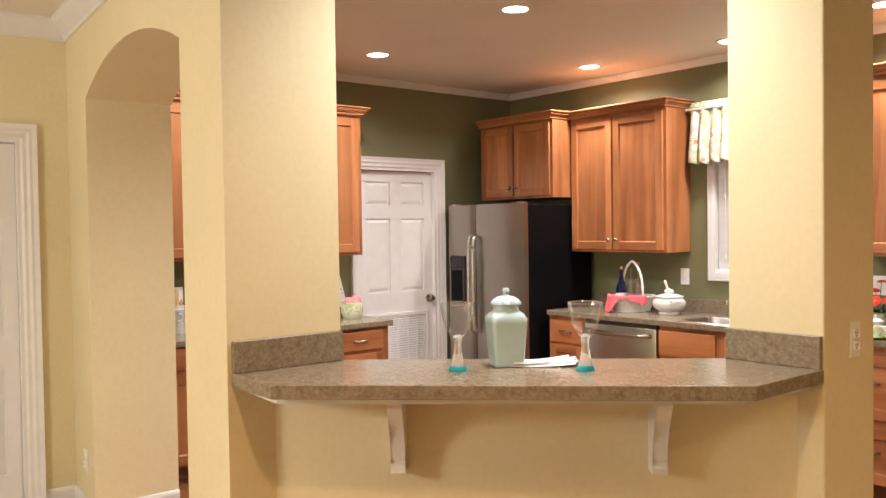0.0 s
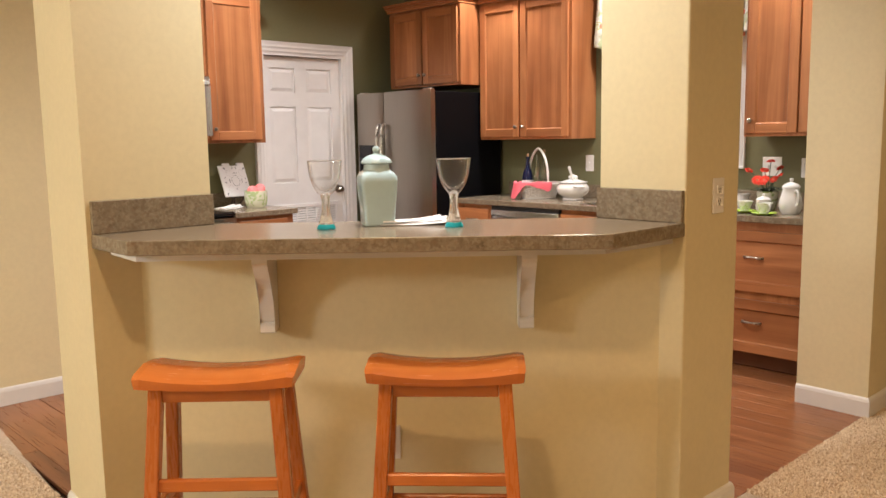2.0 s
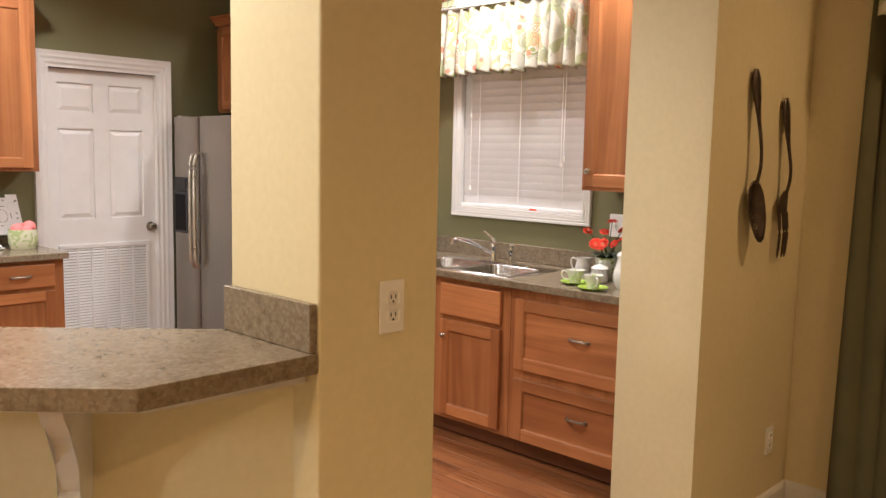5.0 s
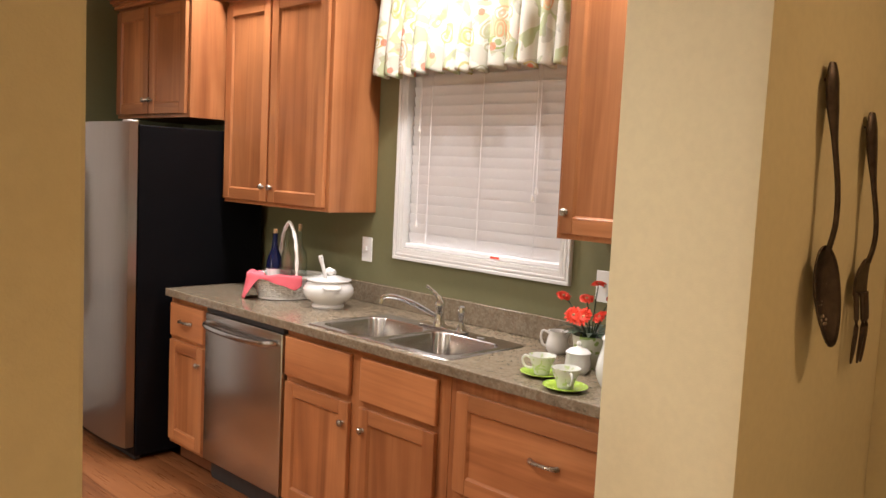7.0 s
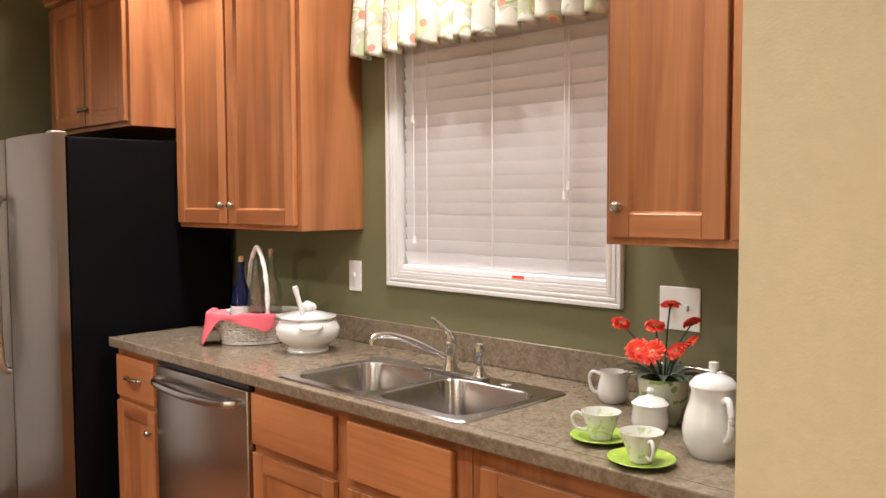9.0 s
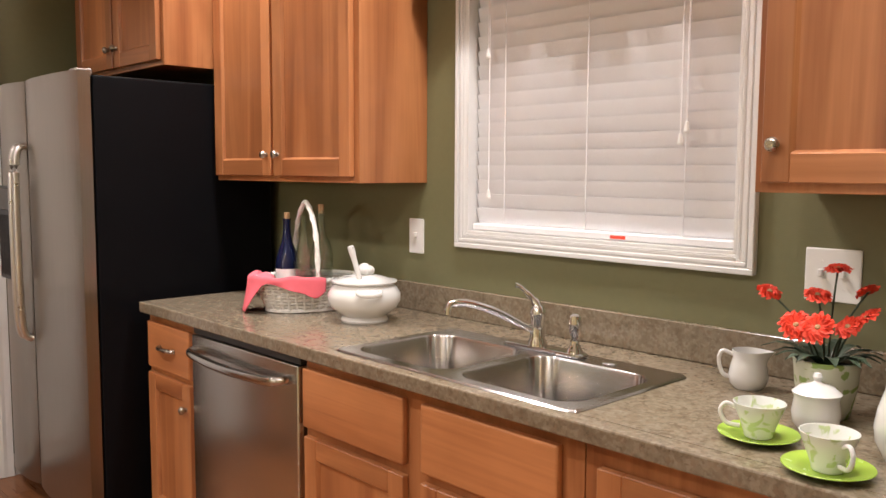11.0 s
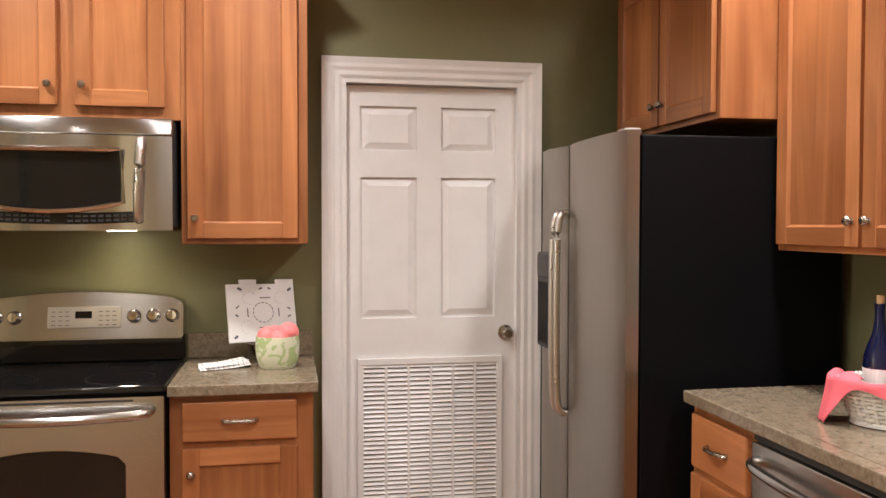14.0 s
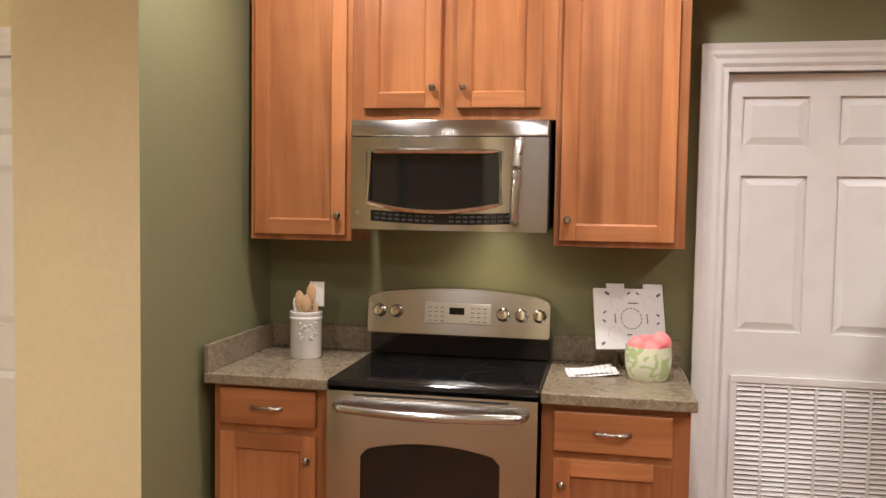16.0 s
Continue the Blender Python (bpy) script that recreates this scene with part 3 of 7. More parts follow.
def panel_door(name, x0, x1, top, y, panels, knob_x, label):
    """A moulded panel door; panels are (x0, x1, z0, z1) and are raised in sunk fields."""
    ob = thing(name, pose(x0, y, 0.012), label, "door", kind=STRUCT)
    w, h = x1 - x0, top - 0.012
    xs = sorted({0.0, w, *(p[0] for p in panels), *(p[1] for p in panels)})
    zs = sorted({0.0, h, *(p[2] for p in panels), *(p[3] for p in panels)})
    bm = bmesh.new()
    box(bm, 0, w, 0.012, 0.036, 0, h)
    for i in range(len(xs) - 1):
        for j in range(len(zs) - 1):
            cx, cz = (xs[i] + xs[i + 1]) / 2, (zs[j] + zs[j + 1]) / 2
            if any(p[0] < cx < p[1] and p[2] < cz < p[3] for p in panels):
                continue
            box(bm, xs[i], xs[i + 1], 0, 0.0125, zs[j], zs[j + 1])
    bmesh.ops.remove_doubles(bm, verts=bm.verts, dist=1e-4)
    part("door_slab", bm, DOORWHITE, ob)
    for p in panels:
        bm = bmesh.new()
        g, s = 0.008, 0.028
        o = [bm.verts.new((x, 0.0115, z)) for x, z in ((p[0] + g, p[2] + g), (p[1] - g, p[2] + g), (p[1] - g, p[3] - g), (p[0] + g, p[3] - g))]
        i_ = [bm.verts.new((x, 0.002, z)) for x, z in ((p[0] + g + s, p[2] + g + s), (p[1] - g - s, p[2] + g + s), (p[1] - g - s, p[3] - g - s), (p[0] + g + s, p[3] - g - s))]
        bm.faces.new(i_)
        for k in range(4):
            bm.faces.new((o[k], o[(k + 1) % 4], i_[(k + 1) % 4], i_[k]))
        bmesh.ops.recalc_face_normals(bm, faces=bm.faces)
        part("panel", bm, DOORWHITE, ob)
    kb = lathe(bmesh.new(), ((0, 0.062), (0.018, 0.060), (0.027, 0.048), (0.024, 0.034), (0.011, 0.026), (0.010, 0.010), (0.032, 0.006), (0.033, 0), (0, 0)), 24)
    part("door_knob", kb, NICKEL, ob, "satin nickel door knob", True, pose(knob_x - x0, 0, 0.945, 90))
    return ob


casing("door_casing", DOOR[0], DOOR[1], DOOR[2], NY)
pw = ((0.058, 0.298), (0.404, 0.644))
pans = [(a, b, z0, z1) for a, b in pw for z0, z1 in ((1.725, 1.915), (1.015, 1.615))]
door = panel_door("door_1", 3.565, 4.297, 2.012, NY + 0.028, pans, 4.255, "closed white panelled pantry door with a return-air grille")
# grille with its slats
gx0, gx1, gz0, gz1 = 0.045, 0.675, 0.10, 0.845
grille = part("grille", bmesh.new(), DOORWHITE, door, "white louvred air grille")
bm = bmesh.new()
for a in ((gx0, gx1, gz0, gz0 + 0.028), (gx0, gx1, gz1 - 0.028, gz1), (gx0, gx0 + 0.025, gz0 + 0.028, gz1 - 0.028), (gx1 - 0.025, gx1, gz0 + 0.028, gz1 - 0.028)):
    box(bm, a[0], a[1], -0.016, -0.0005, a[2], a[3], 0.002)
for k in range(1, 6):
    xx = gx0 + 0.025 + (gx1 - gx0 - 0.05) * k / 6
    box(bm, xx - 0.006, xx + 0.006, -0.013, -0.0005, gz0 + 0.028, gz1 - 0.028)
grille.data = mesh_of("grille", bm, DOORWHITE)
# sheet whose grey paints the shade in the gaps between slats
part("grille_backing", boxm(gx0 + 0.02, gx1 - 0.02, -0.003, -0.0008, gz0 + 0.02, gz1 - 0.02), GREYSHADE, door)
slat_me = None
n = 36
for k in range(n):
    z = gz0 + 0.034 + (gz1 - gz0 - 0.068) * k / (n - 1)
    if slat_me is None:
        bm = bmesh.new()
        vs = [bm.verts.new(v) for v in ((gx0 + 0.024, -0.012, -0.006), (gx1 - 0.024, -0.012, -0.006), (gx1 - 0.024, -0.003, 0.006), (gx0 + 0.024, -0.003, 0.006))]
        vs2 = [bm.verts.new(v.co + Vector((0, -0.0015, 0.0012))) for v in vs]
        bm.faces.new(vs)
        bm.faces.new(vs2[::-1])
        for i in range(4):
            bm.faces.new((vs[i], vs[(i + 1) % 4], vs2[(i + 1) % 4], vs2[i]))
        bmesh.ops.recalc_face_normals(bm, faces=bm.faces)
        slat_me = mesh_of("slat", bm, DOORWHITE)
    s = new("slat", slat_me)
    s.parent = grille
    s.matrix_basis = pose(0, 0, z)
casing("door_casing", LDOOR[0], LDOOR[1], LDOOR[2], LIVY)
lp = [(a, b, z0, z1) for a, b in ((0.075, 0.345), (0.43, 0.70)) for z0, z1 in ((1.725, 1.915), (0.98, 1.615), (0.20, 0.80))]
panel_door("door_2", LDOOR[0] + 0.02, LDOOR[1] - 0.02, 2.043, LIVY + 0.028, lp, LDOOR[0] + 0.085, "closed white six-panel door in the living room")

# ---- window ----
wy0, wy1, wz0, wz1 = WIN
win = thing("window_1", pose(WX, (wy0 + wy1) / 2, wz0), "white framed kitchen window with closed blind", "window", kind=STRUCT)


def wpart(name, x0, x1, y0, y1, z0, z1, mat, bevel=0.003, label=""):
    cy = (wy0 + wy1) / 2
    return part(name, boxm(x0 - WX, x1 - WX, y0 - cy, y1 - cy, z0 - wz0, z1 - wz0, bevel=bevel), mat, win, label)


T = 0.048
for nm, y0, y1, z0, z1 in (("trim_side", wy0 - T, wy0, wz0 - T, wz1 + T), ("trim_side", wy1, wy1 + T, wz0 - T, wz1 + T), ("trim_bottom", wy0, wy1, wz0 - T, wz0), ("trim_top", wy0, wy1, wz1, wz1 + T)):
    wpart(nm, WX - 0.016, WX - 0.0005, y0, y1, z0, z1, WHITE)
# moulded steps of the trim: a broad outer bead, a middle ridge and a fine inner one
for off, wd, proud in ((0.0, 0.015, 0.008), (0.019, 0.012, 0.005), (0.036, 0.006, 0.002)):
    o, q_ = T - off, T - off - wd
    for y0, y1, z0, z1 in ((wy0 - o, wy0 - q_, wz0 - q_, wz1 + q_), (wy1 + q_, wy1 + o, wz0 - q_, wz1 + q_), (wy0 - o, wy1 + o, wz0 - o, wz0 - q_), (wy0 - o, wy1 + o, wz1 + q_, wz1 + o)):
        wpart("bead", WX - 0.0155 - proud, WX - 0.0150, y0, y1, z0, z1, WHITE, 0.0025)
for nm, y0, y1, z0, z1 in (("frame", wy0, wy0 + 0.03, wz0, wz1), ("frame", wy1 - 0.03, wy1, wz0, wz1), ("frame", wy0 + 0.03, wy1 - 0.03, wz0, wz0 + 0.03), ("frame", wy0 + 0.03, wy1 - 0.03, wz1 - 0.03, wz1), ("frame", wy0 + 0.03, wy1 - 0.03, 1.63, 1.66)):
    wpart(nm, WX + 0.09, WX + 0.135, y0, y1, z0, z1, WHITE)
for nm, y0, y1, z0, z1 in (("reveal", wy0 - 0.001, wy0 + 0.008, wz0, wz1), ("reveal", wy1 - 0.008, wy1 + 0.001, wz0, wz1), ("sill", wy0 + 0.008, wy1 - 0.008, wz0 - 0.001, wz0 + 0.008)):
    wpart(nm, WX - 0.015, WX + 0.09, y0, y1, z0, z1, WHITE, 0.001)
wpart("pane", WX + 0.11, WX + 0.116, wy0 + 0.03, wy1 - 0.03, wz0 + 0.03, 1.63, GLASS, 0)
wpart("pane", WX + 0.11, WX + 0.116, wy0 + 0.03, wy1 - 0.03, 1.66, wz1 - 0.03, GLASS, 0)

# ---- cabinets ----
# local axes of a unit: x along its width, y into the wall from the face, z up


def knob(parent, x, z, y=-0.021):
    bm = lathe(bmesh.new(), ((0, 0.026), (0.008, 0.0255), (0.0135, 0.020), (0.0145, 0.015), (0.010, 0.010), (0.0055, 0.007), (0.0055, 0.003), (0.009, 0), (0, 0)), 16)
    part("knob", bm, NICKEL, parent, "round nickel knob", True, pose(x, y, z, 90))


def pull(parent, x, z, y=-0.021):
    bm = bmesh.new()
    pts = curve_pts([(-0.055, 0.0, 0.0), (-0.048, -0.012, 0.001), (-0.025, -0.024, 0.003), (0, -0.027, 0.004), (0.025, -0.024, 0.003), (0.048, -0.012, 0.001), (0.055, 0, 0)], 16)
    tube(bm, pts, [0.0055 + 0.0035 * abs(math.cos(math.pi * k / 16)) for k in range(17)], 8)
    lathe(bm, ((0, -0.003), (0.010, -0.002), (0.010, 0), (0, 0)), 10, pose(-0.054, 0.001, 0, 90))
    lathe(bm, ((0, -0.003), (0.010, -0.002), (0.010, 0), (0, 0)), 10, pose(0.054, 0.001, 0, 90))
    part("pull_handle", bm, NICKEL, parent, "curved nickel pull handle", True, pose(x, y, z))


def shaker(name, parent, x0, x1, z0, z1, rail=0.058, drawer=False):
    """A framed front: two stiles, two rails and a sunk flat panel, 21 mm proud of the face frame."""
    ob = part(name, bmesh.new(), WOOD_V, parent)
    part("stile", boxm(x0, x0 + rail, -0.021, -0.0005, z0, z1, bevel=0.0025), WOOD_V, ob)
    part("stile", boxm(x1 - rail, x1, -0.021, -0.0005, z0, z1, bevel=0.0025), WOOD_V, ob)
    part("rail", boxm(x0 + rail, x1 - rail, -0.0205, -0.0005, z0, z0 + rail, bevel=0.002), WOOD_H, ob)
    part("rail", boxm(x0 + rail, x1 - rail, -0.0205, -0.0005, z1 - rail, z1, bevel=0.002), WOOD_H, ob)
    bm = bmesh.new()
    g, s = 0.0, 0.006
    a = (x0 + rail, x1 - rail, z0 + rail, z1 - rail)
    box(bm, a[0] + 0.0, a[1] - 0.0, -0.0095, -0.001, a[2], a[3])
    # sloped inner sticking
    for p, q, r, t in (((a[0], a[2]), (a[1], a[2]), (a[1] - s, a[2] + s), (a[0] + s, a[2] + s)), ((a[1], a[2]), (a[1], a[3]), (a[1] - s, a[3] - s), (a[1] - s, a[2] + s)),
                       ((a[1], a[3]), (a[0], a[3]), (a[0] + s, a[3] - s), (a[1] - s, a[3] - s)), ((a[0], a[3]), (a[0], a[2]), (a[0] + s, a[2] + s), (a[0] + s, a[3] - s))):
        bm.faces.new([bm.verts.new(v) for v in ((p[0], -0.0185, p[1]), (q[0], -0.0185, q[1]), (r[0], -0.0100, r[1]), (t[0], -0.0100, t[1]))])
    ob.data = mesh_of(name, bm, WOOD_H if drawer else WOOD_V)
    return ob


def slab_drawer(parent, x0, x1, z0, z1):
    return part("drawer_front", boxm(x0, x1, -0.021, -0.0005, z0, z1, bevel=0.006, seg=2), WOOD_H, parent)


def cornice(parent, w, depth, z, left=True, right=True):
    """Stepped crown on top of a wall unit, with returns at its free ends."""
    bm = bmesh.new()
    for o, z0, z1 in ((0.010, 0.0, 0.018), (0.022, 0.018, 0.030), (0.036, 0.030, 0.048), (0.052, 0.048, 0.060)):
        box(bm, -o if left else 0, w + o if right else w, -0.021 - o, depth, z + z0, z + z1, 0.003)
    part("cornice", bm, WOOD_H, parent)


def wall_unit(m, w, h, depth, doors, knobs, label, left=True, right=True, crown_on=True, group="wall cabinets"):
    ob = thing("wall_cabinet", m, label, "cabinet", group)
    part("body", boxm(0, w, 0.0, depth, 0, h, bevel=0.0015), WOOD_V, ob)
    for (x0, x1, z0, z1), kx in zip(doors, knobs):
        d = shaker("cabinet_door", ob, x0, x1, z0, z1)
        knob(d, x0 + 0.028 if kx == "l" else x1 - 0.028, z0 + 0.075)
    if crown_on:
        cornice(ob, w, depth, h, left, right)
    return ob


def base_unit(m, w, depth, fronts, label, h=0.866, toe=0.10, hollow=False):
    """fronts: (kind, x0, x1, z0, z1, hardware place)."""
    ob = thing("base_cabinet", m, label, "cabinet", "base cabinets")
    if hollow:
        for nm, b in (("face_frame", (0, w, 0, 0.006, toe, h)), ("side_panel", (0, 0.018, 0.006, depth, toe, h)), ("side_panel", (w - 0.018, w, 0.006, depth, toe, h)), ("floor_panel", (0.018, w - 0.018, 0.006, depth, toe, toe + 0.018))):
            part(nm, boxm(*b), WOOD_V, ob)
    else:
        part("body", boxm(0, w, 0.0, depth, toe, h, bevel=0.0015), WOOD_V, ob)
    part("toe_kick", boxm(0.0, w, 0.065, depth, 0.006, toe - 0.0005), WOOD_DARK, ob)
    for kind, x0, x1, z0, z1, hw in fronts:
        if kind == "door":
            d = shaker("cabinet_door", ob, x0, x1, z0, z1)
            knob(d, x0 + 0.03 if hw == "l" else x1 - 0.03, z1 - 0.085)
        elif kind == "framed":
            d = shaker("drawer_front", ob, x0, x1, z0, z1, drawer=True)
            pull(d, (x0 + x1) / 2, (z0 + z1) / 2 + 0.022, -0.0095)
        else:
            d = slab_drawer(ob, x0, x1, z0, z1)
            if hw == "pull":
                pull(d, (x0 + x1) / 2, (z0 + z1) / 2)
    return ob


# window side: x grows towards the passage
def east(y, x, z=0.0):
    return pose(x, y, z, 0, 0, -90)


UX, UZ, UH = 4.915, 1.345, 1.045
wall_unit(east(4.471, UX, UZ), 0.905, UH, WX - UX - 0.001, ((0.018, 0.418, 0.02, 1.02), (0.434, 0.880, 0.02, 1.02)), ("r", "l"), "two-door warm brown wood wall cabinet beside the window", left=False)
wall_unit(east(2.264, UX, UZ), 0.662, UH, WX - UX - 0.001, ((0.020, 0.328, 0.02, 1.02), (0.340, 0.645, 0.02, 1.02)), ("l", "r"), "warm brown wood wall cabinet above the tea set", right=False)
wall_unit(east(5.31, 4.705, 1.775), 0.836, 0.615, WX - 4.706, ((0.02, 0.405, 0.02, 0.595), (0.421, 0.812, 0.02, 0.595)), ("r", "l"), "deep two-door wood cabinet above the refrigerator", left=False, right=True)
BX = 4.602
base_unit(east(4.428, BX), 0.365, WX - BX - 0.002, (("slab", 0.02, 0.345, 0.665, 0.835, "pull"), ("door", 0.02, 0.345, 0.125, 0.645, "r")), "narrow wood base cabinet with one drawer")
base_unit(east(3.408, BX), 0.968, WX - BX - 0.002, (("slab", 0.005, 0.437, 0.665, 0.835, ""), ("slab", 0.500, 0.915, 0.665, 0.835, ""), ("door", 0.012, 0.437, 0.125, 0.640, "r"), ("door", 0.500, 0.915, 0.125, 0.640, "l")), "wood sink base cabinet with two doors", hollow=True)
base_unit(east(2.438, BX), 0.836, WX - BX - 0.002, (("framed", 0.040, 0.796, 0.465, 0.815, ""), ("framed", 0.040, 0.796, 0.108, 0.418, "")), "wide wood drawer base with two deep drawers")

# range side
RZ = 0.885
RX0, RX1, RXA, RXB = 1.723, 3.425, 2.190, 2.921
RUY = 5.205
wall_unit(pose(1.748, RUY, 1.352), 0.412, 1.04, NY - RUY - 0.001, ((0.022, 0.392, 0.022, 1.015),), ("r",), "tall single-door wood wall cabinet beside the microwave", left=False, right=False)
wall_unit(pose(2.1605, RUY, 1.812), 0.772, 0.58, NY - RUY - 0.001, ((0.048, 0.344, 0.044, 0.555), (0.404, 0.718, 0.044, 0.555)), ("r", "l"), "two-door wood wall cabinet above the microwave", left=False, right=False)
wall_unit(pose(2.933, RUY, 1.352), 0.466, 1.04, NY - RUY - 0.001, ((0.022, 0.428, 0.022, 1.015),), ("l",), "tall single-door wood wall cabinet beside the pantry door", left=False, right=True)
RBY = 4.905
base_unit(pose(RX0 + 0.02, RBY, 0), RXA - RX0 - 0.024, NY - RBY - 0.002, (("slab", 0.028, 0.392, 0.70, 0.832, "pull"), ("door", 0.028, 0.392, 0.12, 0.672, "r")), "wood base cabinet with drawer beside the range", h=RZ - 0.039)
base_unit(pose(RXB + 0.004, RBY, 0), RX1 - RXB - 0.020, NY - RBY - 0.002, (("slab", 0.042, 0.428, 0.685, 0.822, "pull"), ("door", 0.042, 0.428, 0.12, 0.660, "l")), "wood base cabinet with drawer beside the pantry door", h=RZ - 0.039)

# ---- worktops ----


def worktop(name, label, top, splash, group="worktops"):
    ob = thing(name, pose(0, 0, 0), label, "countertop", group)
    part("slab", top, LAM, ob)
    for s in splash:
        part("backsplash", s, LAM, ob)
    return ob


CT = 0.905
SK = (4.588, 5.038, 2.460, 3.268)
bm = bmesh.new()
a, b_ = 4.556, WX - 0.001
box(bm, a, SK[0] + 0.015, 1.6015, 4.415, CT - 0.038, CT, 0.004, 2)
box(bm, SK[1] - 0.015, b_, 1.6015, 4.415, CT - 0.038, CT - 0.0005, 0.001)
box(bm, SK[0] + 0.0148, SK[1] - 0.0148, 1.6015, SK[2] + 0.015, CT - 0.038, CT - 0.0003, 0)
box(bm, SK[0] + 0.0148, SK[1] - 0.0148, SK[3] - 0.015, 4.415, CT - 0.038, CT - 0.0003, 0)
worktop("countertop", "mottled taupe stone-look laminate countertop under the window", bm,
        [boxm(WX - 0.021, WX - 0.001, 1.6015, 4.415, CT + 0.0005, CT + 0.096, bevel=0.002), boxm(4.60, WX - 0.022, 1.6015, 1.621, CT + 0.0005, CT + 0.096, bevel=0.002)])
worktop("countertop", "mottled taupe laminate countertop with a raised side splash", boxm(RX0, RXA - 0.003, 4.858, NY - 0.001, RZ - 0.038, RZ, bevel=0.004, seg=2),
        [boxm(RX0 + 0.02, RXA - 0.003, NY - 0.021, NY - 0.001, RZ + 0.0005, RZ + 0.10, bevel=0.002), boxm(RX0, RX0 + 0.019, 4.862, NY - 0.001, RZ + 0.0005, RZ + 0.10, bevel=0.002)])
worktop("countertop", "short mottled taupe laminate countertop beside the pantry door", boxm(RXB + 0.003, RX1, 4.858, NY - 0.001, RZ - 0.038, RZ, bevel=0.004, seg=2),
        [boxm(RXB + 0.003, RX1 - 0.004, NY - 0.021, NY - 0.001, RZ + 0.0005, RZ + 0.10, bevel=0.002)])
# the raised bar
BT = 1.083
bar_plan = [(1.072, 2.4885), (1.072, 2.222), (2.094, 1.236), (2.4885, 1.236), (2.4885, 1.560), (1.492, 2.4885)]
worktop("bar_counter", "mottled taupe laminate bar top with clipped corners", prism(bmesh.new(), bar_plan, BT - 0.044, BT, 0.003),
        [boxm(1.074, 1.490, 2.4695, 2.4885, BT + 0.0005, BT + 0.105, bevel=0.002), boxm(2.4695, 2.4885, 1.240, 1.572, BT + 0.0005, BT + 0.105, bevel=0.002)])
# cleat under the bar's edge and corbels
KD = (KB - KA).normalized()
KOUT = Vector((-KD.y, KD.x, 0)) * -1
if KOUT.x > 0:
    KOUT = -KOUT
MID = (KA + KB) / 2
KROT = math.degrees(math.atan2(KD.y, KD.x))


def corbel(s, label):
    """A scrolled bracket; local x along the wall, -y out of it."""
    prof = [(0, 0), (0.165, 0), (0.165, -0.024), (0.154, -0.034), (0.152, -0.042), (0.147, -0.052), (0.137, -0.065), (0.122, -0.080), (0.107, -0.097), (0.095, -0.116),
            (0.087, -0.140), (0.081, -0.170), (0.076, -0.200), (0.070, -0.222), (0.066, -0.229), (0.074, -0.236), (0.077, -0.245), (0.077, -0.262), (0.073, -0.266), (0, -0.266)]
    bm = bmesh.new()
    w = 0.0235
    l = [bm.verts.new((-w, -o, u)) for o, u in prof]
    r = [bm.verts.new((w, -o, u)) for o, u in prof]
    n = len(prof)
    for i in range(n):
        bm.faces.new((l[i], l[(i + 1) % n], r[(i + 1) % n], r[i]))
    bm.faces.new(l)
    bm.faces.new(r)
    bmesh.ops.triangulate(bm, faces=[f for f in bm.faces if len(f.verts) > 4])
    bmesh.ops.recalc_face_normals(bm, faces=bm.faces)
    p = MID + KD * s
    return solo("corbel", bm, WHITE, label, "corbel", pose(p.x, p.y, 1.0135, 0, 0, KROT), "bar corbels")


corbel(-0.437, "white painted scrolled corbel holding the bar top")
corbel(0.404, "white painted scrolled corbel holding the bar top")
cl = thing("trim_cleat", pose(0, 0, 0), "white painted cleat board below the bar top", "trim", kind=STRUCT)
part("board", prism(bmesh.new(), [(1.13, 2.487), (1.115, 2.262), (2.142, 1.298), (2.487, 1.278), (2.487, 1.322), (1.235, 2.487)], 1.0138, 1.0385), WHITE, cl)


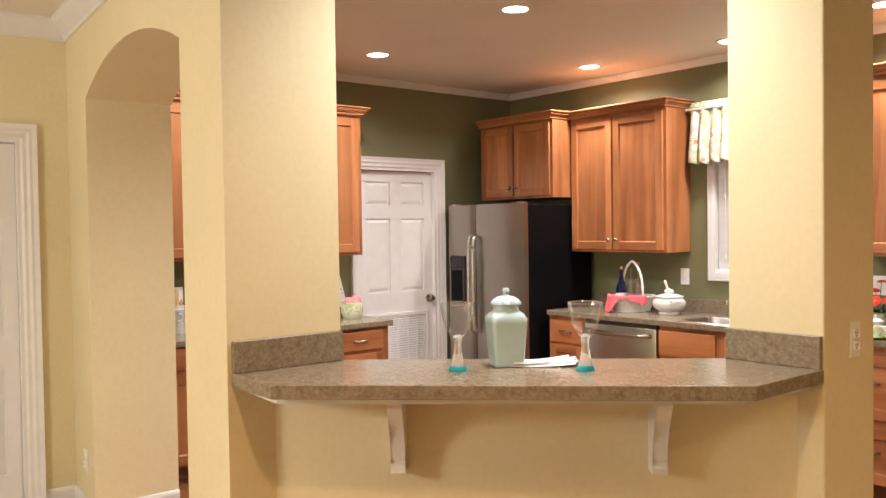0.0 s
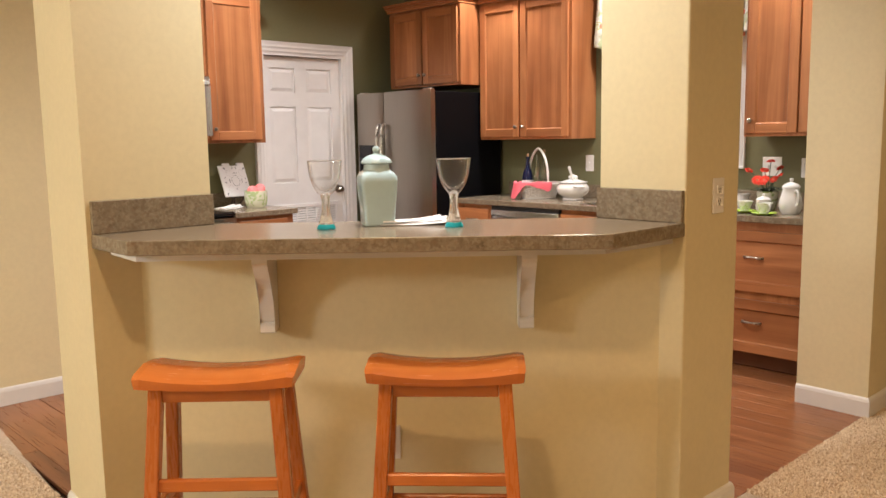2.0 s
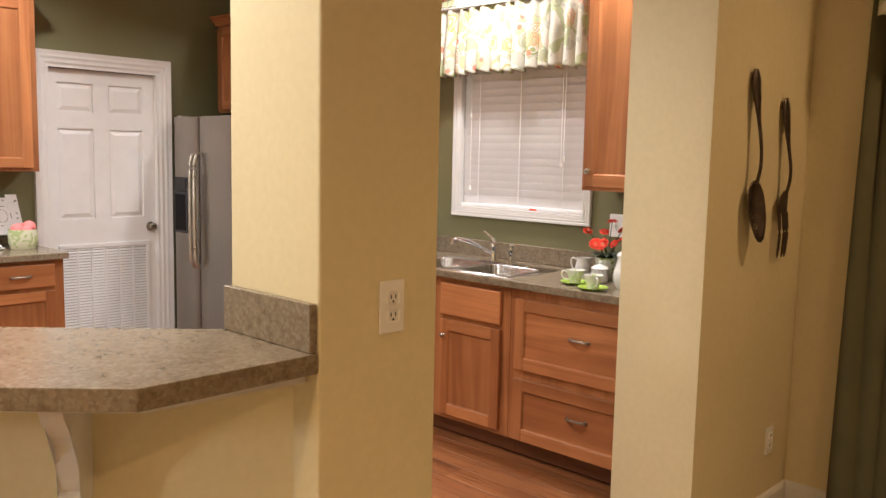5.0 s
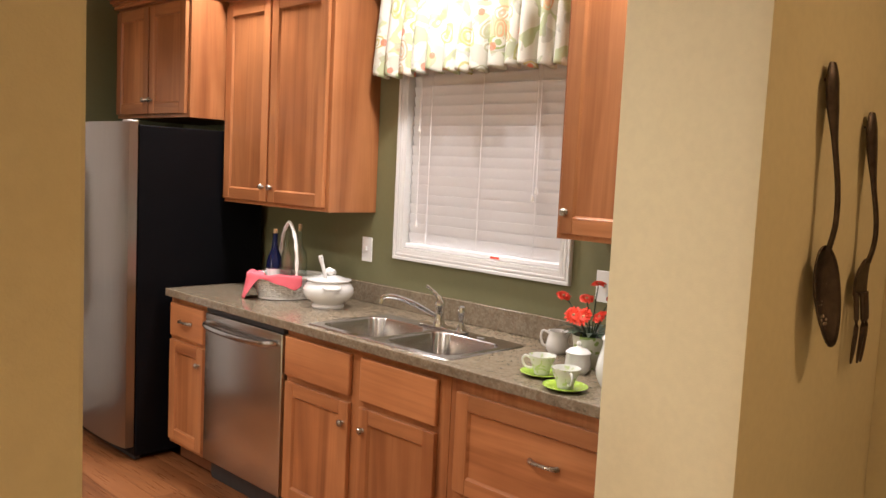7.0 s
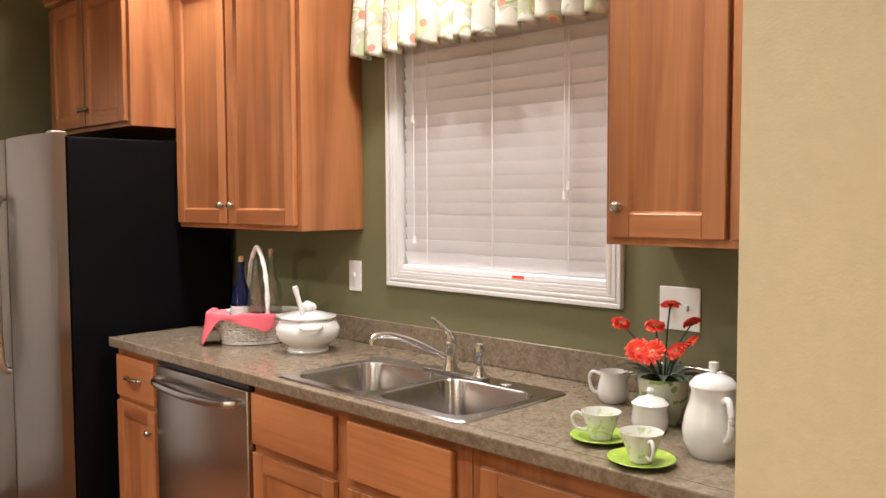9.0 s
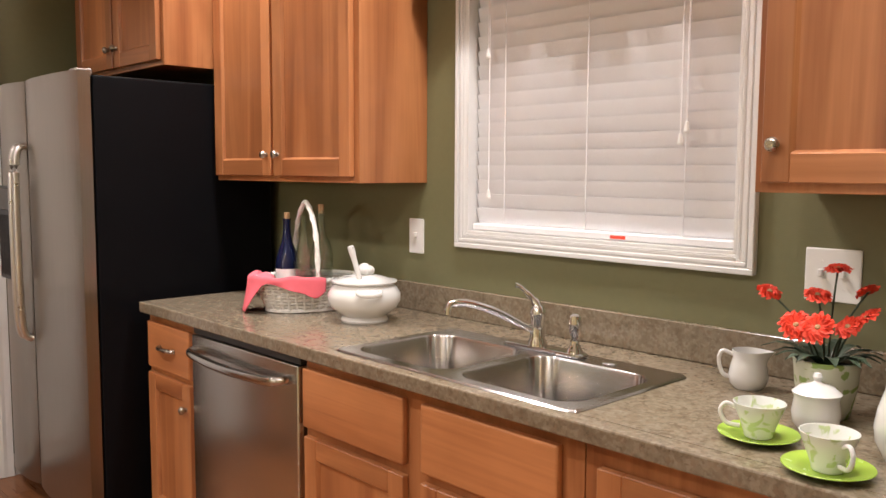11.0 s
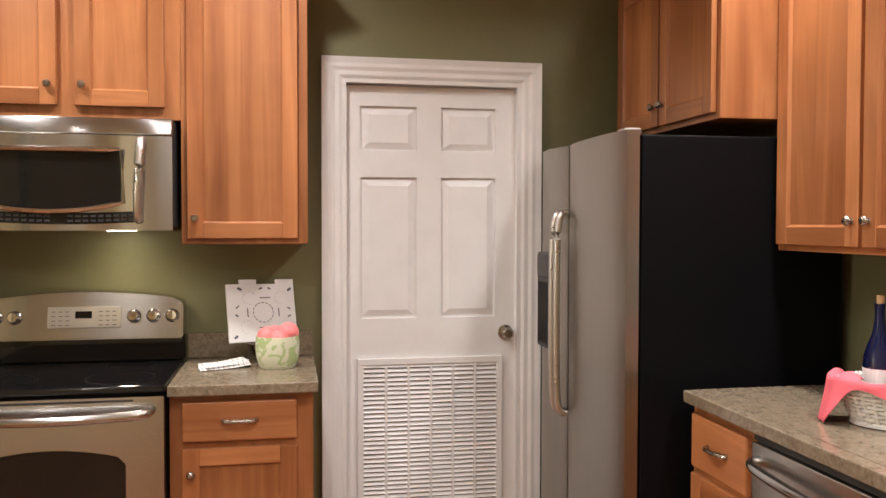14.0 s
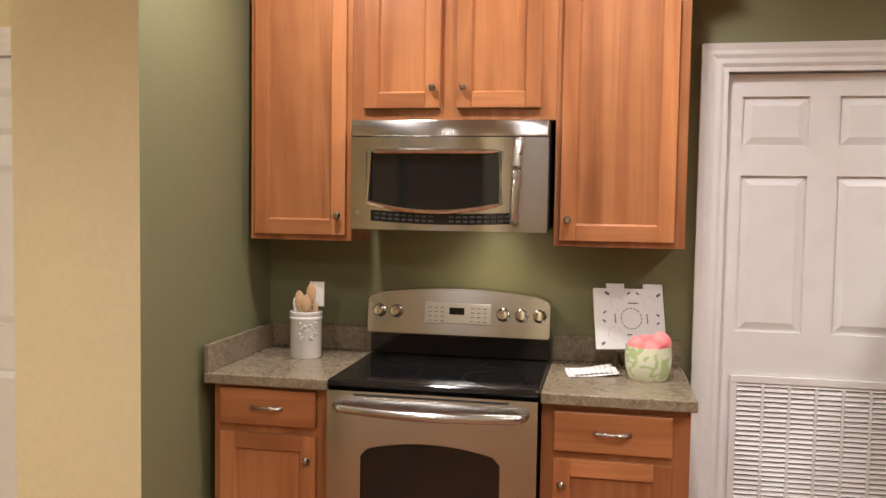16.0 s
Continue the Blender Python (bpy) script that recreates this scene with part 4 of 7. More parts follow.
# ---- appliances ----
def fridge():
    x0, y0, y1, top = 4.372, 4.480, 5.375, 1.738
    ob = thing("refrigerator", pose(x0, y1, 0.0, 0, 0, -90), "side-by-side stainless steel refrigerator with black sides", "refrigerator")
    w, d = y1 - y0, 0.79
    split = 0.340
    part("cabinet_body", boxm(0.004, w - 0.001, 0.068, d, 0.03, top - 0.02, bevel=0.006, seg=2), BLACK, ob, "black textured steel cabinet")
    part("kick_grille", boxm(0.02, w - 0.02, 0.075, 0.11, 0.008, 0.075, bevel=0.003), DARKGREY, ob)
    for a, c, nm in ((0.0, split - 0.004, "freezer_door"), (split + 0.004, w, "fresh_food_door")):
        bm = bmesh.new()
        n_ = 18
        outl = [(a, 0.060)] + [(a + (c - a) * (0.5 - 0.5 * math.cos(math.pi * k / n_)), 0.016 - 0.022 * (1 - abs(math.cos(math.pi * k / n_)) ** 3.0)) for k in range(n_ + 1)] + [(c, 0.060)]
        prism(bm, outl, 0.085, top - 0.008)
        dr = part(nm, bm, FRIDGESTEEL, ob, smooth=True)
        hx = a + 0.024 if nm[0:5] == "fresh" else c - 0.024
        bm = bmesh.new()
        pts = curve_pts([(hx, -0.002, 1.475), (hx, -0.028, 1.458), (hx, -0.040, 1.37), (hx, -0.043, 1.10), (hx, -0.040, 0.81), (hx, -0.028, 0.722), (hx, -0.002, 0.705)], 30)
        tube(bm, pts, 0.0135, 12)
        part("handle", bm, SATIN, dr, "arched steel bar handle", True)
    part("hinge_cover", boxm(0.03, 0.09, 0.02, 0.08, top - 0.0195, top + 0.003, bevel=0.004), SATIN, ob)
    part("hinge_cover", boxm(w - 0.09, w - 0.03, 0.02, 0.08, top - 0.0195, top + 0.003, bevel=0.004), SATIN, ob)
    dsp = part("dispenser", boxm(0.055, 0.235, -0.024, 0.004, 0.925, 1.315, bevel=0.008, seg=2), DARKGREY, ob, "black water and ice dispenser")
    part("dispenser_panel", boxm(0.065, 0.225, -0.028, -0.0235, 1.215, 1.305, bevel=0.003), BLACKGLASS, dsp)
    part("dispenser_cavity", boxm(0.075, 0.215, -0.0265, -0.0235, 0.945, 1.195, bevel=0.002), BLACK, dsp)
    return ob


fridge()


def dishwasher():
    ob = thing("dishwasher", east(4.058, 4.578), "stainless steel dishwasher below the countertop", "dishwasher")
    w = 0.645
    part("tub", boxm(0.004, w - 0.004, 0.05, 0.58, 0.02, 0.862), DARKGREY, ob)
    part("door_panel", boxm(0.004, w - 0.006, 0.0, 0.049, 0.115, 0.835, bevel=0.006, seg=3), STEEL_V, ob, smooth=True)
    part("control_strip", boxm(0.004, w - 0.006, 0.008, 0.049, 0.837, 0.862, bevel=0.003), DARKGREY, ob)
    part("toe_panel", boxm(0.004, w - 0.004, 0.055, 0.075, 0.008, 0.108), DARKGREY, ob)
    bm = bmesh.new()
    pts = curve_pts([(0.045, 0.0, 0.790), (0.055, -0.030, 0.788), (0.12, -0.046, 0.783), (0.32, -0.054, 0.778), (0.52, -0.046, 0.783), (0.585, -0.030, 0.788), (0.595, 0.0, 0.790)], 24)
    tube(bm, pts, 0.0145, 12)
    part("handle", bm, STEEL_H, ob, "bowed steel bar handle", True)


dishwasher()


def range_cooker():
    w = RXB - RXA
    ob = thing("range", pose(RXA, 4.835, 0), "stainless steel electric range with black glass top", "range")
    d = NY - 4.835 - 0.02
    top = 0.892
    part("body", boxm(0.003, w - 0.003, 0.035, d - 0.05, 0.03, top - 0.026, bevel=0.003), BLACK, ob)
    part("cooktop", boxm(0.0, w, 0.012, d - 0.075, top - 0.025, top, bevel=0.007, seg=2), BLACKGLASS, ob, "black ceramic glass cooktop")
    for cx, cy, r in ((0.19, 0.17, 0.10), (0.56, 0.17, 0.115), (0.19, 0.42, 0.08), (0.56, 0.42, 0.09)):
        part("burner_ring", lathe(bmesh.new(), ((r, 0), (r, 0.0006), (r - 0.004, 0.0006), (r - 0.004, 0), (r, 0)), 40, pose(cx, cy, top + 0.0002)), BLACK, ob)
    # oven door with a window
    dr = part("oven_door", bmesh.new(), STEEL_H, ob)
    bm = bmesh.new()
    wx0, wx1, wz0_, wz1_ = 0.125, w - 0.125, 0.33, 0.655
    n = 20
    lo, hi = 0.215, top - 0.035
    # plate round an arched window: columns of quads
    xs = [0.004] + [wx0 + (wx1 - wx0) * i / n for i in range(n + 1)] + [w - 0.004]

    def arch_top(x):
        u = (x - wx0) / (wx1 - wx0) * 2 - 1
        return wz1_ + 0.035 * (1 - u * u) - 0.02 * max(0, abs(u) - 0.92) / 0.08
    for i in range(len(xs) - 1):
        p, q = xs[i], xs[i + 1]
        if i == 0 or i == len(xs) - 2:
            box(bm, p, q, 0.0, 0.034, lo, hi)
        else:
            box(bm, p, q, 0.0, 0.034, lo, wz0_)
            for y in (0.0, 0.034):
                bm.faces.new([bm.verts.new(v) for v in ((p, y, arch_top(p)), (q, y, arch_top(q)), (q, y, hi), (p, y, hi))])
            bm.faces.new([bm.verts.new(v) for v in ((p, 0, arch_top(p)), (q, 0, arch_top(q)), (q, 0.034, arch_top(q)), (p, 0.034, arch_top(p)))])
            bm.faces.new([bm.verts.new(v) for v in ((p, 0, hi), (q, 0, hi), (q, 0.034, hi), (p, 0.034, hi))])
    bmesh.ops.remove_doubles(bm, verts=bm.verts, dist=1e-5)
    bmesh.ops.recalc_face_normals(bm, faces=bm.faces)
    dr.data = mesh_of("oven_door", bm, STEEL_H)
    part("oven_window", boxm(wx0 - 0.02, wx1 + 0.02, 0.008, 0.014, wz0_ - 0.02, wz1_ + 0.05), MESHGLASS, dr, "dark oven door glass")
    bm = bmesh.new()
    tube(bm, curve_pts([(0.045, 0.0, 0.812), (0.055, -0.040, 0.810), (0.11, -0.055, 0.806), (w / 2, -0.066, 0.800), (w - 0.11, -0.055, 0.806), (w - 0.055, -0.040, 0.810), (w - 0.045, 0.0, 0.812)], 28), 0.0165, 12)
    part("oven_handle", bm, STEEL_H, dr, "bowed steel oven handle", True)
    part("vent_slots", boxm(0.10, w - 0.10, -0.001, 0.004, 0.842, 0.849), DARKSLOT, dr)
    part("storage_drawer", boxm(0.004, w - 0.004, 0.002, 0.034, 0.055, 0.208, bevel=0.005), STEEL_H, ob)
    part("toe", boxm(0.02, w - 0.02, 0.045, 0.08, 0.008, 0.054), DARKGREY, ob)
    # back guard with a curved head
    yb = d - 0.075
    gb = part("back_guard", boxm(0.004, w - 0.004, yb + 0.002, yb + 0.075, top + 0.0005, 1.02, bevel=0.004), BLACKGLASS, ob, "black lower back guard")
    bm = bmesh.new()
    prof = []
    for i in range(17):
        u = i / 16 * 2 - 1
        prof.append((w / 2 + u * (w / 2 - 0.002), 1.135 + 0.030 * (1 - u * u) - (0.014 if abs(u) > 0.99 else 0)))
    lo_ = [(0.002, 0.985), (w - 0.002, 0.985)]
    ring = [(prof[0][0], 0.985)] + prof + [(prof[-1][0], 0.985)]
    f0 = [bm.verts.new((x, yb - 0.020 + (1.165 - z) * -0.15, z)) for x, z in ring]
    f1 = [bm.verts.new((x, yb + 0.074, z)) for x, z in ring]
    k = len(ring)
    bm.faces.new(f0)
    bm.faces.new(f1[::-1])
    for i in range(k):
        bm.faces.new((f0[i], f0[(i + 1) % k], f1[(i + 1) % k], f1[i]))
    bmesh.ops.recalc_face_normals(bm, faces=bm.faces)
    bmesh.ops.bevel(bm, geom=[e for e in bm.edges if not any(abs(f.normal.y) > 0.9 for f in e.link_faces) or True and e.calc_length() > 0.0 and any(f.normal.y < -0.9 for f in e.link_faces)], offset=0.006, segments=2, affect="EDGES")
    panel = part("control_panel", bm, STEEL_H, ob, "curved steel control panel")
    for kx in (0.052, 0.120, 0.548, 0.620, 0.690):
        kn = lathe(bmesh.new(), ((0, 0.034), (0.017, 0.033), (0.021, 0.028), (0.022, 0.012), (0.026, 0.008), (0.027, 0), (0, 0)), 20)
        part("control_knob", kn, CHROME, panel, "round steel control knob", True, pose(kx, yb - 0.0335, 1.072, 81.5))
    tilt = pose(0, yb - 0.020, 1.165, -8.53)
    part("display_panel", boxm(0.235, 0.500, -0.004, 0.002, -0.137, -0.055, bevel=0.002), DISPLAY, panel, "pale control display", at=tilt)
    part("clock_window", boxm(0.335, 0.395, -0.006, -0.0035, -0.100, -0.073, bevel=0.001), BLACKGLASS, panel, at=tilt)
    bm = bmesh.new()
    for i in range(4):
        for x_ in (0.25, 0.275, 0.30, 0.42, 0.445, 0.47):
            box(bm, x_, x_ + 0.014, -0.005, -0.0035, -0.127 + i * 0.017, -0.124 + i * 0.017)
    tagged(part("print_bars", bm, INK, panel, at=tilt), kind="stuff")


range_cooker()


def microwave():
    w, h = RXB - 0.005 - RXA, 0.402
    ob = thing("microwave", pose(RXA, 5.095, 1.404), "stainless steel over-range microwave with black glass door", "microwave")
    d = NY - 5.095 - 0.003
    part("case", boxm(0.002, w - 0.002, 0.03, d, 0.012, h - 0.001, bevel=0.003), DARKGREY, ob)
    part("underside", boxm(0.01, w - 0.01, 0.03, d, 0.0, 0.0115), STEEL_H, ob)
    bm = boxm(0.0, w, -0.006, 0.029, h - 0.062, h, bevel=0.005, seg=3)
    for v in bm.verts:
        if v.co.y < 0.015:
            v.co.y += 0.20 * (v.co.z - (h - 0.062))
    part("vent_strip", bm, STEEL_H, ob, smooth=True)
    # bowed front frame
    n = 24

    def bow(x):
        u = x / w * 2 - 1
        return -0.022 * (1 - u * u)
    bm = bmesh.new()
    fz0, fz1 = 0.0, h - 0.065
    gx0_, gx1_, gz0_, gz1_ = 0.075, 0.555, 0.098, 0.285

    def gl(x):
        u = (x - gx0_) / (gx1_ - gx0_) * 2 - 1
        return gz0_ - 0.030 * (1 - u * u), gz1_ + 0.0 * u
    xs = sorted({w * i / n for i in range(n + 1)} | {gx0_, gx1_})

    def q(p, a0, a1, r, b0, b1):
        bm.faces.new([bm.verts.new(v) for v in ((p, bow(p), a0), (r, bow(r), b0), (r, bow(r), b1), (p, bow(p), a1))])
    for p, r in zip(xs, xs[1:]):
        if p >= gx0_ - 1e-6 and r <= gx1_ + 1e-6:
            q(p, fz0, gl(p)[0], r, fz0, gl(r)[0])
            q(p, gl(p)[1], fz1, r, gl(r)[1], fz1)
        else:
            q(p, fz0, fz1, r, fz0, fz1)
    for z in (fz0, fz1):
        for p, r in zip(xs, xs[1:]):
            bm.faces.new([bm.verts.new(v) for v in ((p, bow(p), z), (r, bow(r), z), (r, 0.029, z), (p, 0.029, z))])
    bmesh.ops.remove_doubles(bm, verts=bm.verts, dist=1e-5)
    bmesh.ops.recalc_face_normals(bm, faces=bm.faces)
    fr = part("front_frame", bm, STEEL_H, ob, smooth=True)
    # dark glass and a bright bead round it
    bm = bmesh.new()
    m_ = 14
    gxs = [gx0_ - 0.004 + (gx1_ - gx0_ + 0.008) * i / m_ for i in range(m_ + 1)]
    for p, r in zip(gxs, gxs[1:]):
        bm.faces.new([bm.verts.new(v) for v in ((p, bow(p) + 0.006, gl(p)[0] - 0.004), (r, bow(r) + 0.006, gl(r)[0] - 0.004), (r, bow(r) + 0.006, gz1_ + 0.004), (p, bow(p) + 0.006, gz1_ + 0.004))])
    bmesh.ops.remove_doubles(bm, verts=bm.verts, dist=1e-5)
    part("door_glass", bm, BLACKGLASS, fr, "black microwave door glass", True)
    bead = [(x, bow(x) - 0.002, gl(x)[0]) for x in gxs] + [(x, bow(x) - 0.002, gz1_) for x in gxs[::-1]]
    bead.append(bead[0])
    part("bead", tube(bmesh.new(), bead, 0.0095, 8), CHROME, fr, "polished bead round the door glass", True)
    bm = bmesh.new()
    for p, r in zip(gxs, gxs[1:]):
        p2, r2 = 0.085 + (p - gx0_) * 1.10, 0.085 + (r - gx0_) * 1.10
        u = lambda x: 0.022 + 0.016 * ((x / w * 2 - 1) ** 2)
        bm.faces.new([bm.verts.new(v) for v in ((p2, bow(p2) - 0.0015, u(p2)), (r2, bow(r2) - 0.0015, u(r2)), (r2, bow(r2) - 0.0015, u(r2) + 0.040), (p2, bow(p2) - 0.0015, u(p2) + 0.040))])
    kp = part("keypad", bm, BLACKGLASS, fr, "curved black key panel")
    bm = bmesh.new()
    for i in range(20):
        for j in range(2):
            x_ = 0.098 + i * 0.0253
            if 9 <= i <= 10:
                continue
            zz = 0.022 + 0.016 * ((x_ / w * 2 - 1) ** 2) + 0.008 + j * 0.016
            box(bm, x_, x_ + 0.017, bow(x_) - 0.0035, bow(x_) - 0.0010, zz, zz + 0.008)
    tagged(part("keys", bm, DARKGREY, kp), kind="stuff")
    hx = 0.625
    bm = bmesh.new()
    pts = curve_pts([(hx, bow(hx), 0.320), (hx, bow(hx) - 0.028, 0.312), (hx - 0.004, bow(hx) - 0.042, 0.25), (hx - 0.006, bow(hx) - 0.044, 0.18), (hx - 0.010, bow(hx) - 0.036, 0.09), (hx - 0.012, bow(hx) - 0.022, 0.045), (hx - 0.012, bow(hx), 0.040)], 24)
    tube(bm, pts, 0.0165, 12)
    part("handle", bm, SATIN, fr, "polished bar handle", True)
    part("badge", lathe(bmesh.new(), ((0, 0.002), (0.010, 0.002), (0.010, 0), (0, 0)), 16), CHROME, fr, at=pose(0.032, bow(0.032), 0.062, 90))
    part("task_lens", boxm(0.46, 0.555, 0.195, 0.275, -0.003, -0.0003), CANGLOW, ob, "lit task lamp lens")


microwave()


# ---- bar stools ----
def stool(m):
    ob = thing("bar_stool", m, "orange-brown wooden saddle-seat bar stool", "stool", "bar stools")
    W, D, H = 0.452, 0.232, 0.742
    bm = bmesh.new()
    nx, ny = 20, 10
    top, bot = {}, {}
    for i in range(nx + 1):
        for j in range(ny + 1):
            u, v = i / nx * 2 - 1, j / ny * 2 - 1
            z = H - 0.022 * (1 - u * u) - 0.013 * abs(v) - 0.005 * max(0.0, abs(v) - 0.75) / 0.25
            x, y = u * W / 2, v * D / 2
            if i in (0, nx):
                z -= 0.007
            if i in (0, nx) and j in (0, ny):
                x, y = x * 0.985, y * 0.97
            top[i, j] = bm.verts.new((x, y, z))
            bot[i, j] = bm.verts.new((x * 0.985, y * 0.97, H - 0.052 - 0.016 * (1 - u * u) * 0.5))
    for i in range(nx):
        for j in range(ny):
            bm.faces.new((top[i, j], top[i + 1, j], top[i + 1, j + 1], top[i, j + 1]))
            bm.faces.new((bot[i, j], bot[i, j + 1], bot[i + 1, j + 1], bot[i + 1, j]))
    for i in range(nx):
        for j in (0, ny):
            bm.faces.new((top[i, j], top[i + 1, j], bot[i + 1, j], bot[i, j]))
    for j in range(ny):
        for i in (0, nx):
            bm.faces.new((top[i, j], top[i, j + 1], bot[i, j + 1], bot[i, j]))
    bmesh.ops.recalc_face_normals(bm, faces=bm.faces)
    seat = part("seat", bm, STOOLWOOD, ob, smooth=True)
    seat.data.set_sharp_from_angle(angle=radians(8))
    zt = H - 0.062
    lx, ly, sx, sy = 0.168, 0.072, 0.045, 0.062
    for a in (-1, 1):
        for c in (-1, 1):
            bm = boxm(-0.019, 0.019, -0.019, 0.019, 0.0, zt, bevel=0.003)
            for v in bm.verts:
                k = 1 - v.co.z / zt
                v.co.x += a * (lx + sx * k)
                v.co.y += c * (ly + sy * k)
                v.co.z += 0.004
            part("leg", bm, STOOLWOOD_V, ob)

    def off(z, l, s):
        return l + s * (1 - z / zt)
    for c in (-1, 1):
        z = zt - 0.026
        part("apron", boxm(-off(z, lx, sx) + 0.02, off(z, lx, sx) - 0.02, c * off(z, ly, sy) - 0.009, c * off(z, ly, sy) + 0.009, z - 0.012, z + 0.024, bevel=0.002), STOOLWOOD, ob)
        z = 0.405 if c < 0 else 0.25
        part("stretcher", boxm(-off(z, lx, sx) + 0.015, off(z, lx, sx) - 0.015, c * off(z, ly, sy) - 0.010, c * off(z, ly, sy) + 0.010, z - 0.018, z + 0.018, bevel=0.004), STOOLWOOD, ob)
        z = 0.32
        part("side_stretcher", boxm(c * off(z, lx, sx) - 0.010, c * off(z, lx, sx) + 0.010, -off(z, ly, sy) + 0.015, off(z, ly, sy) - 0.015, z - 0.018, z + 0.018, bevel=0.004), STOOLWOOD, ob)
    for a in (-1, 1):
        z = zt - 0.026
        part("side_apron", boxm(a * off(z, lx, sx) - 0.009, a * off(z, lx, sx) + 0.009, -off(z, ly, sy) + 0.02, off(z, ly, sy) - 0.02, z - 0.012, z + 0.024, bevel=0.002), STOOLWOOD, ob)
    return ob


one = stool(pose(1.705, 1.541, 0.002, 0, 0, -46.5))
copy_thing(one, pose(1.227, 1.978, 0.002, 0, 0, -43.2))

# ---- window blind and valance ----
cyw = (WIN[0] + WIN[1]) / 2
bl = thing("window_blind", pose(WX + 0.026, cyw, WIN[2]), "closed white horizontal slat blind with cords", "blind")
hw = (WIN[1] - WIN[0]) / 2 - 0.013
slat = bmesh.new()
sec = []
for k in range(6):
    u = k / 5 * 2 - 1
    a = radians(105)
    dx, dz = u * 0.0250, 0.0010 * (1 - u * u)
    sec.append((dx * math.cos(a) + dz * math.sin(a) * -1, dx * math.sin(a) + dz * math.cos(a)))
v0 = [slat.verts.new((x, -hw, z)) for x, z in sec] + [slat.verts.new((x + 0.0048, -hw, z)) for x, z in sec[::-1]]
v1 = [slat.verts.new((v.co.x, hw, v.co.z)) for v in v0]
for i in range(len(v0)):
    slat.faces.new((v0[i], v0[(i + 1) % len(v0)], v1[(i + 1) % len(v0)], v1[i]))
slat.faces.new(v0)
slat.faces.new(v1[::-1])
bmesh.ops.recalc_face_normals(slat, faces=slat.faces)
slat_mesh = mesh_of("slat", slat, BLIND, True)
rnd = random.Random(4)
z = 0.057
while z < 0.885:
    s = new("slat", slat_mesh)
    s.parent = bl
    s.matrix_basis = pose(0, 0, z, rnd.uniform(-0.10, 0.10), rnd.uniform(-0.8, 0.8), 0)
    z += 0.0450
part("bottom_rail", boxm(-0.026, 0.026, -hw, hw, 0.0095, 0.031, bevel=0.004), BLIND, bl)
part("head_rail", boxm(-0.03, 0.03, -hw, hw, 0.886, 0.936, bevel=0.003), BLIND, bl)
for yy in (-hw + 0.14, 0.0, hw - 0.14):
    part("ladder_cord", tube(bmesh.new(), [(-0.0285, yy, 0.03), (-0.0285, yy, 0.886)], 0.0014, 6), BLIND, bl)
for yy, zz in ((-hw + 0.135, 0.325), (-hw + 0.152, 0.295), (hw - 0.072, 0.575), (hw - 0.078, 0.140)):
    cord = part("pull_cord", tube(bmesh.new(), [(-0.034, yy, zz), (-0.034, yy, 0.886)], 0.0016, 6), BLIND, bl)
    part("tassel", lathe(bmesh.new(), ((0, 0.03), (0.004, 0.028), (0.008, 0.004), (0.007, 0), (0, 0)), 12, pose(-0.034, yy, zz - 0.028)), PLASTIC, cord)
part("warning_tag", boxm(-0.0275, -0.0262, -0.135, -0.085, 0.0145, 0.0235), RED, bl, "small red tag")


def gathered(name, y0, y1, z0, z1, x, folds, depth, mat, label, cat, axis_flip=1, seed=1, flare=1.0, thick=0.004, nz=26, hem=0.012, per=10, sway=0.35):
    """A gathered cloth panel hung along y; folds deepen towards the hem."""
    rn = random.Random(seed)
    n = folds * per
    ph = [rn.uniform(-0.9, 0.9) for _ in range(folds + 2)]
    am = [rn.uniform(0.55, 1.25) for _ in range(folds + 2)]
    bm = bmesh.new()
    grid = []
    for i in range(n + 1):
        u = i / n
        f = u * folds
        k = int(f)
        w = f - k
        p = ph[k] * (1 - w) + ph[k + 1] * w
        a = am[k] * (1 - w) + am[k + 1] * w
        col = []
        for j in range(nz + 1):
            t = j / nz
            zz = z1 + (z0 - z1) * t
            d = depth * (0.45 + 0.55 * t) * flare
            xx = x - axis_flip * d * a * (0.5 + 0.5 * math.sin(2 * math.pi * f + p + 0.4 * math.sin(3 * t + p)))
            yy = y0 + (y1 - y0) * u + sway * depth * math.cos(2 * math.pi * f + p) * t
            zz += hem * (math.sin(2 * math.pi * f + p + 1.1) + 0.6 * math.sin(5.3 * u * math.pi + seed)) * max(0, t - 0.7) / 0.3
            col.append(bm.verts.new((xx, yy, zz)))
        grid.append(col)
    for i in range(n):
        for j in range(nz):
            bm.faces.new((grid[i][j], grid[i + 1][j], grid[i + 1][j + 1], grid[i][j + 1]))
    bmesh.ops.recalc_face_normals(bm, faces=bm.faces)
    ob = part(name, bm, mat, None, "", True)
    sol = ob.modifiers.new("thickness", "SOLIDIFY")
    sol.thickness = thick
    return ob


va = thing("window_valance", pose(WX - 0.08, 2.91, 1.98), "gathered cream valance printed with green and coral swirls", "valance")
g = gathered("valance_cloth", 3.512, 2.280, 1.985, 2.365, WX - 0.058, 14, 0.048, VALANCE, "", "", 1, 3, 1.0, 0.003, 24, 0.010)
g.parent = va
g.matrix_parent_inverse = va.matrix_basis.inverted()
g = gathered("ruffle", 3.505, 2.285, 2.385, 2.425, WX - 0.062, 34, 0.026, VALANCE, "", "", 1, 8, 1.0, 0.003, 5, 0.004, 8)
g.parent = va
g.matrix_parent_inverse = va.matrix_basis.inverted()
g = gathered("rod_pocket", 3.505, 2.280, 2.364, 2.386, WX - 0.060, 34, 0.022, VALANCE, "", "", 1, 9, 1.0, 0.003, 3, 0.0, 8)
g.parent = va
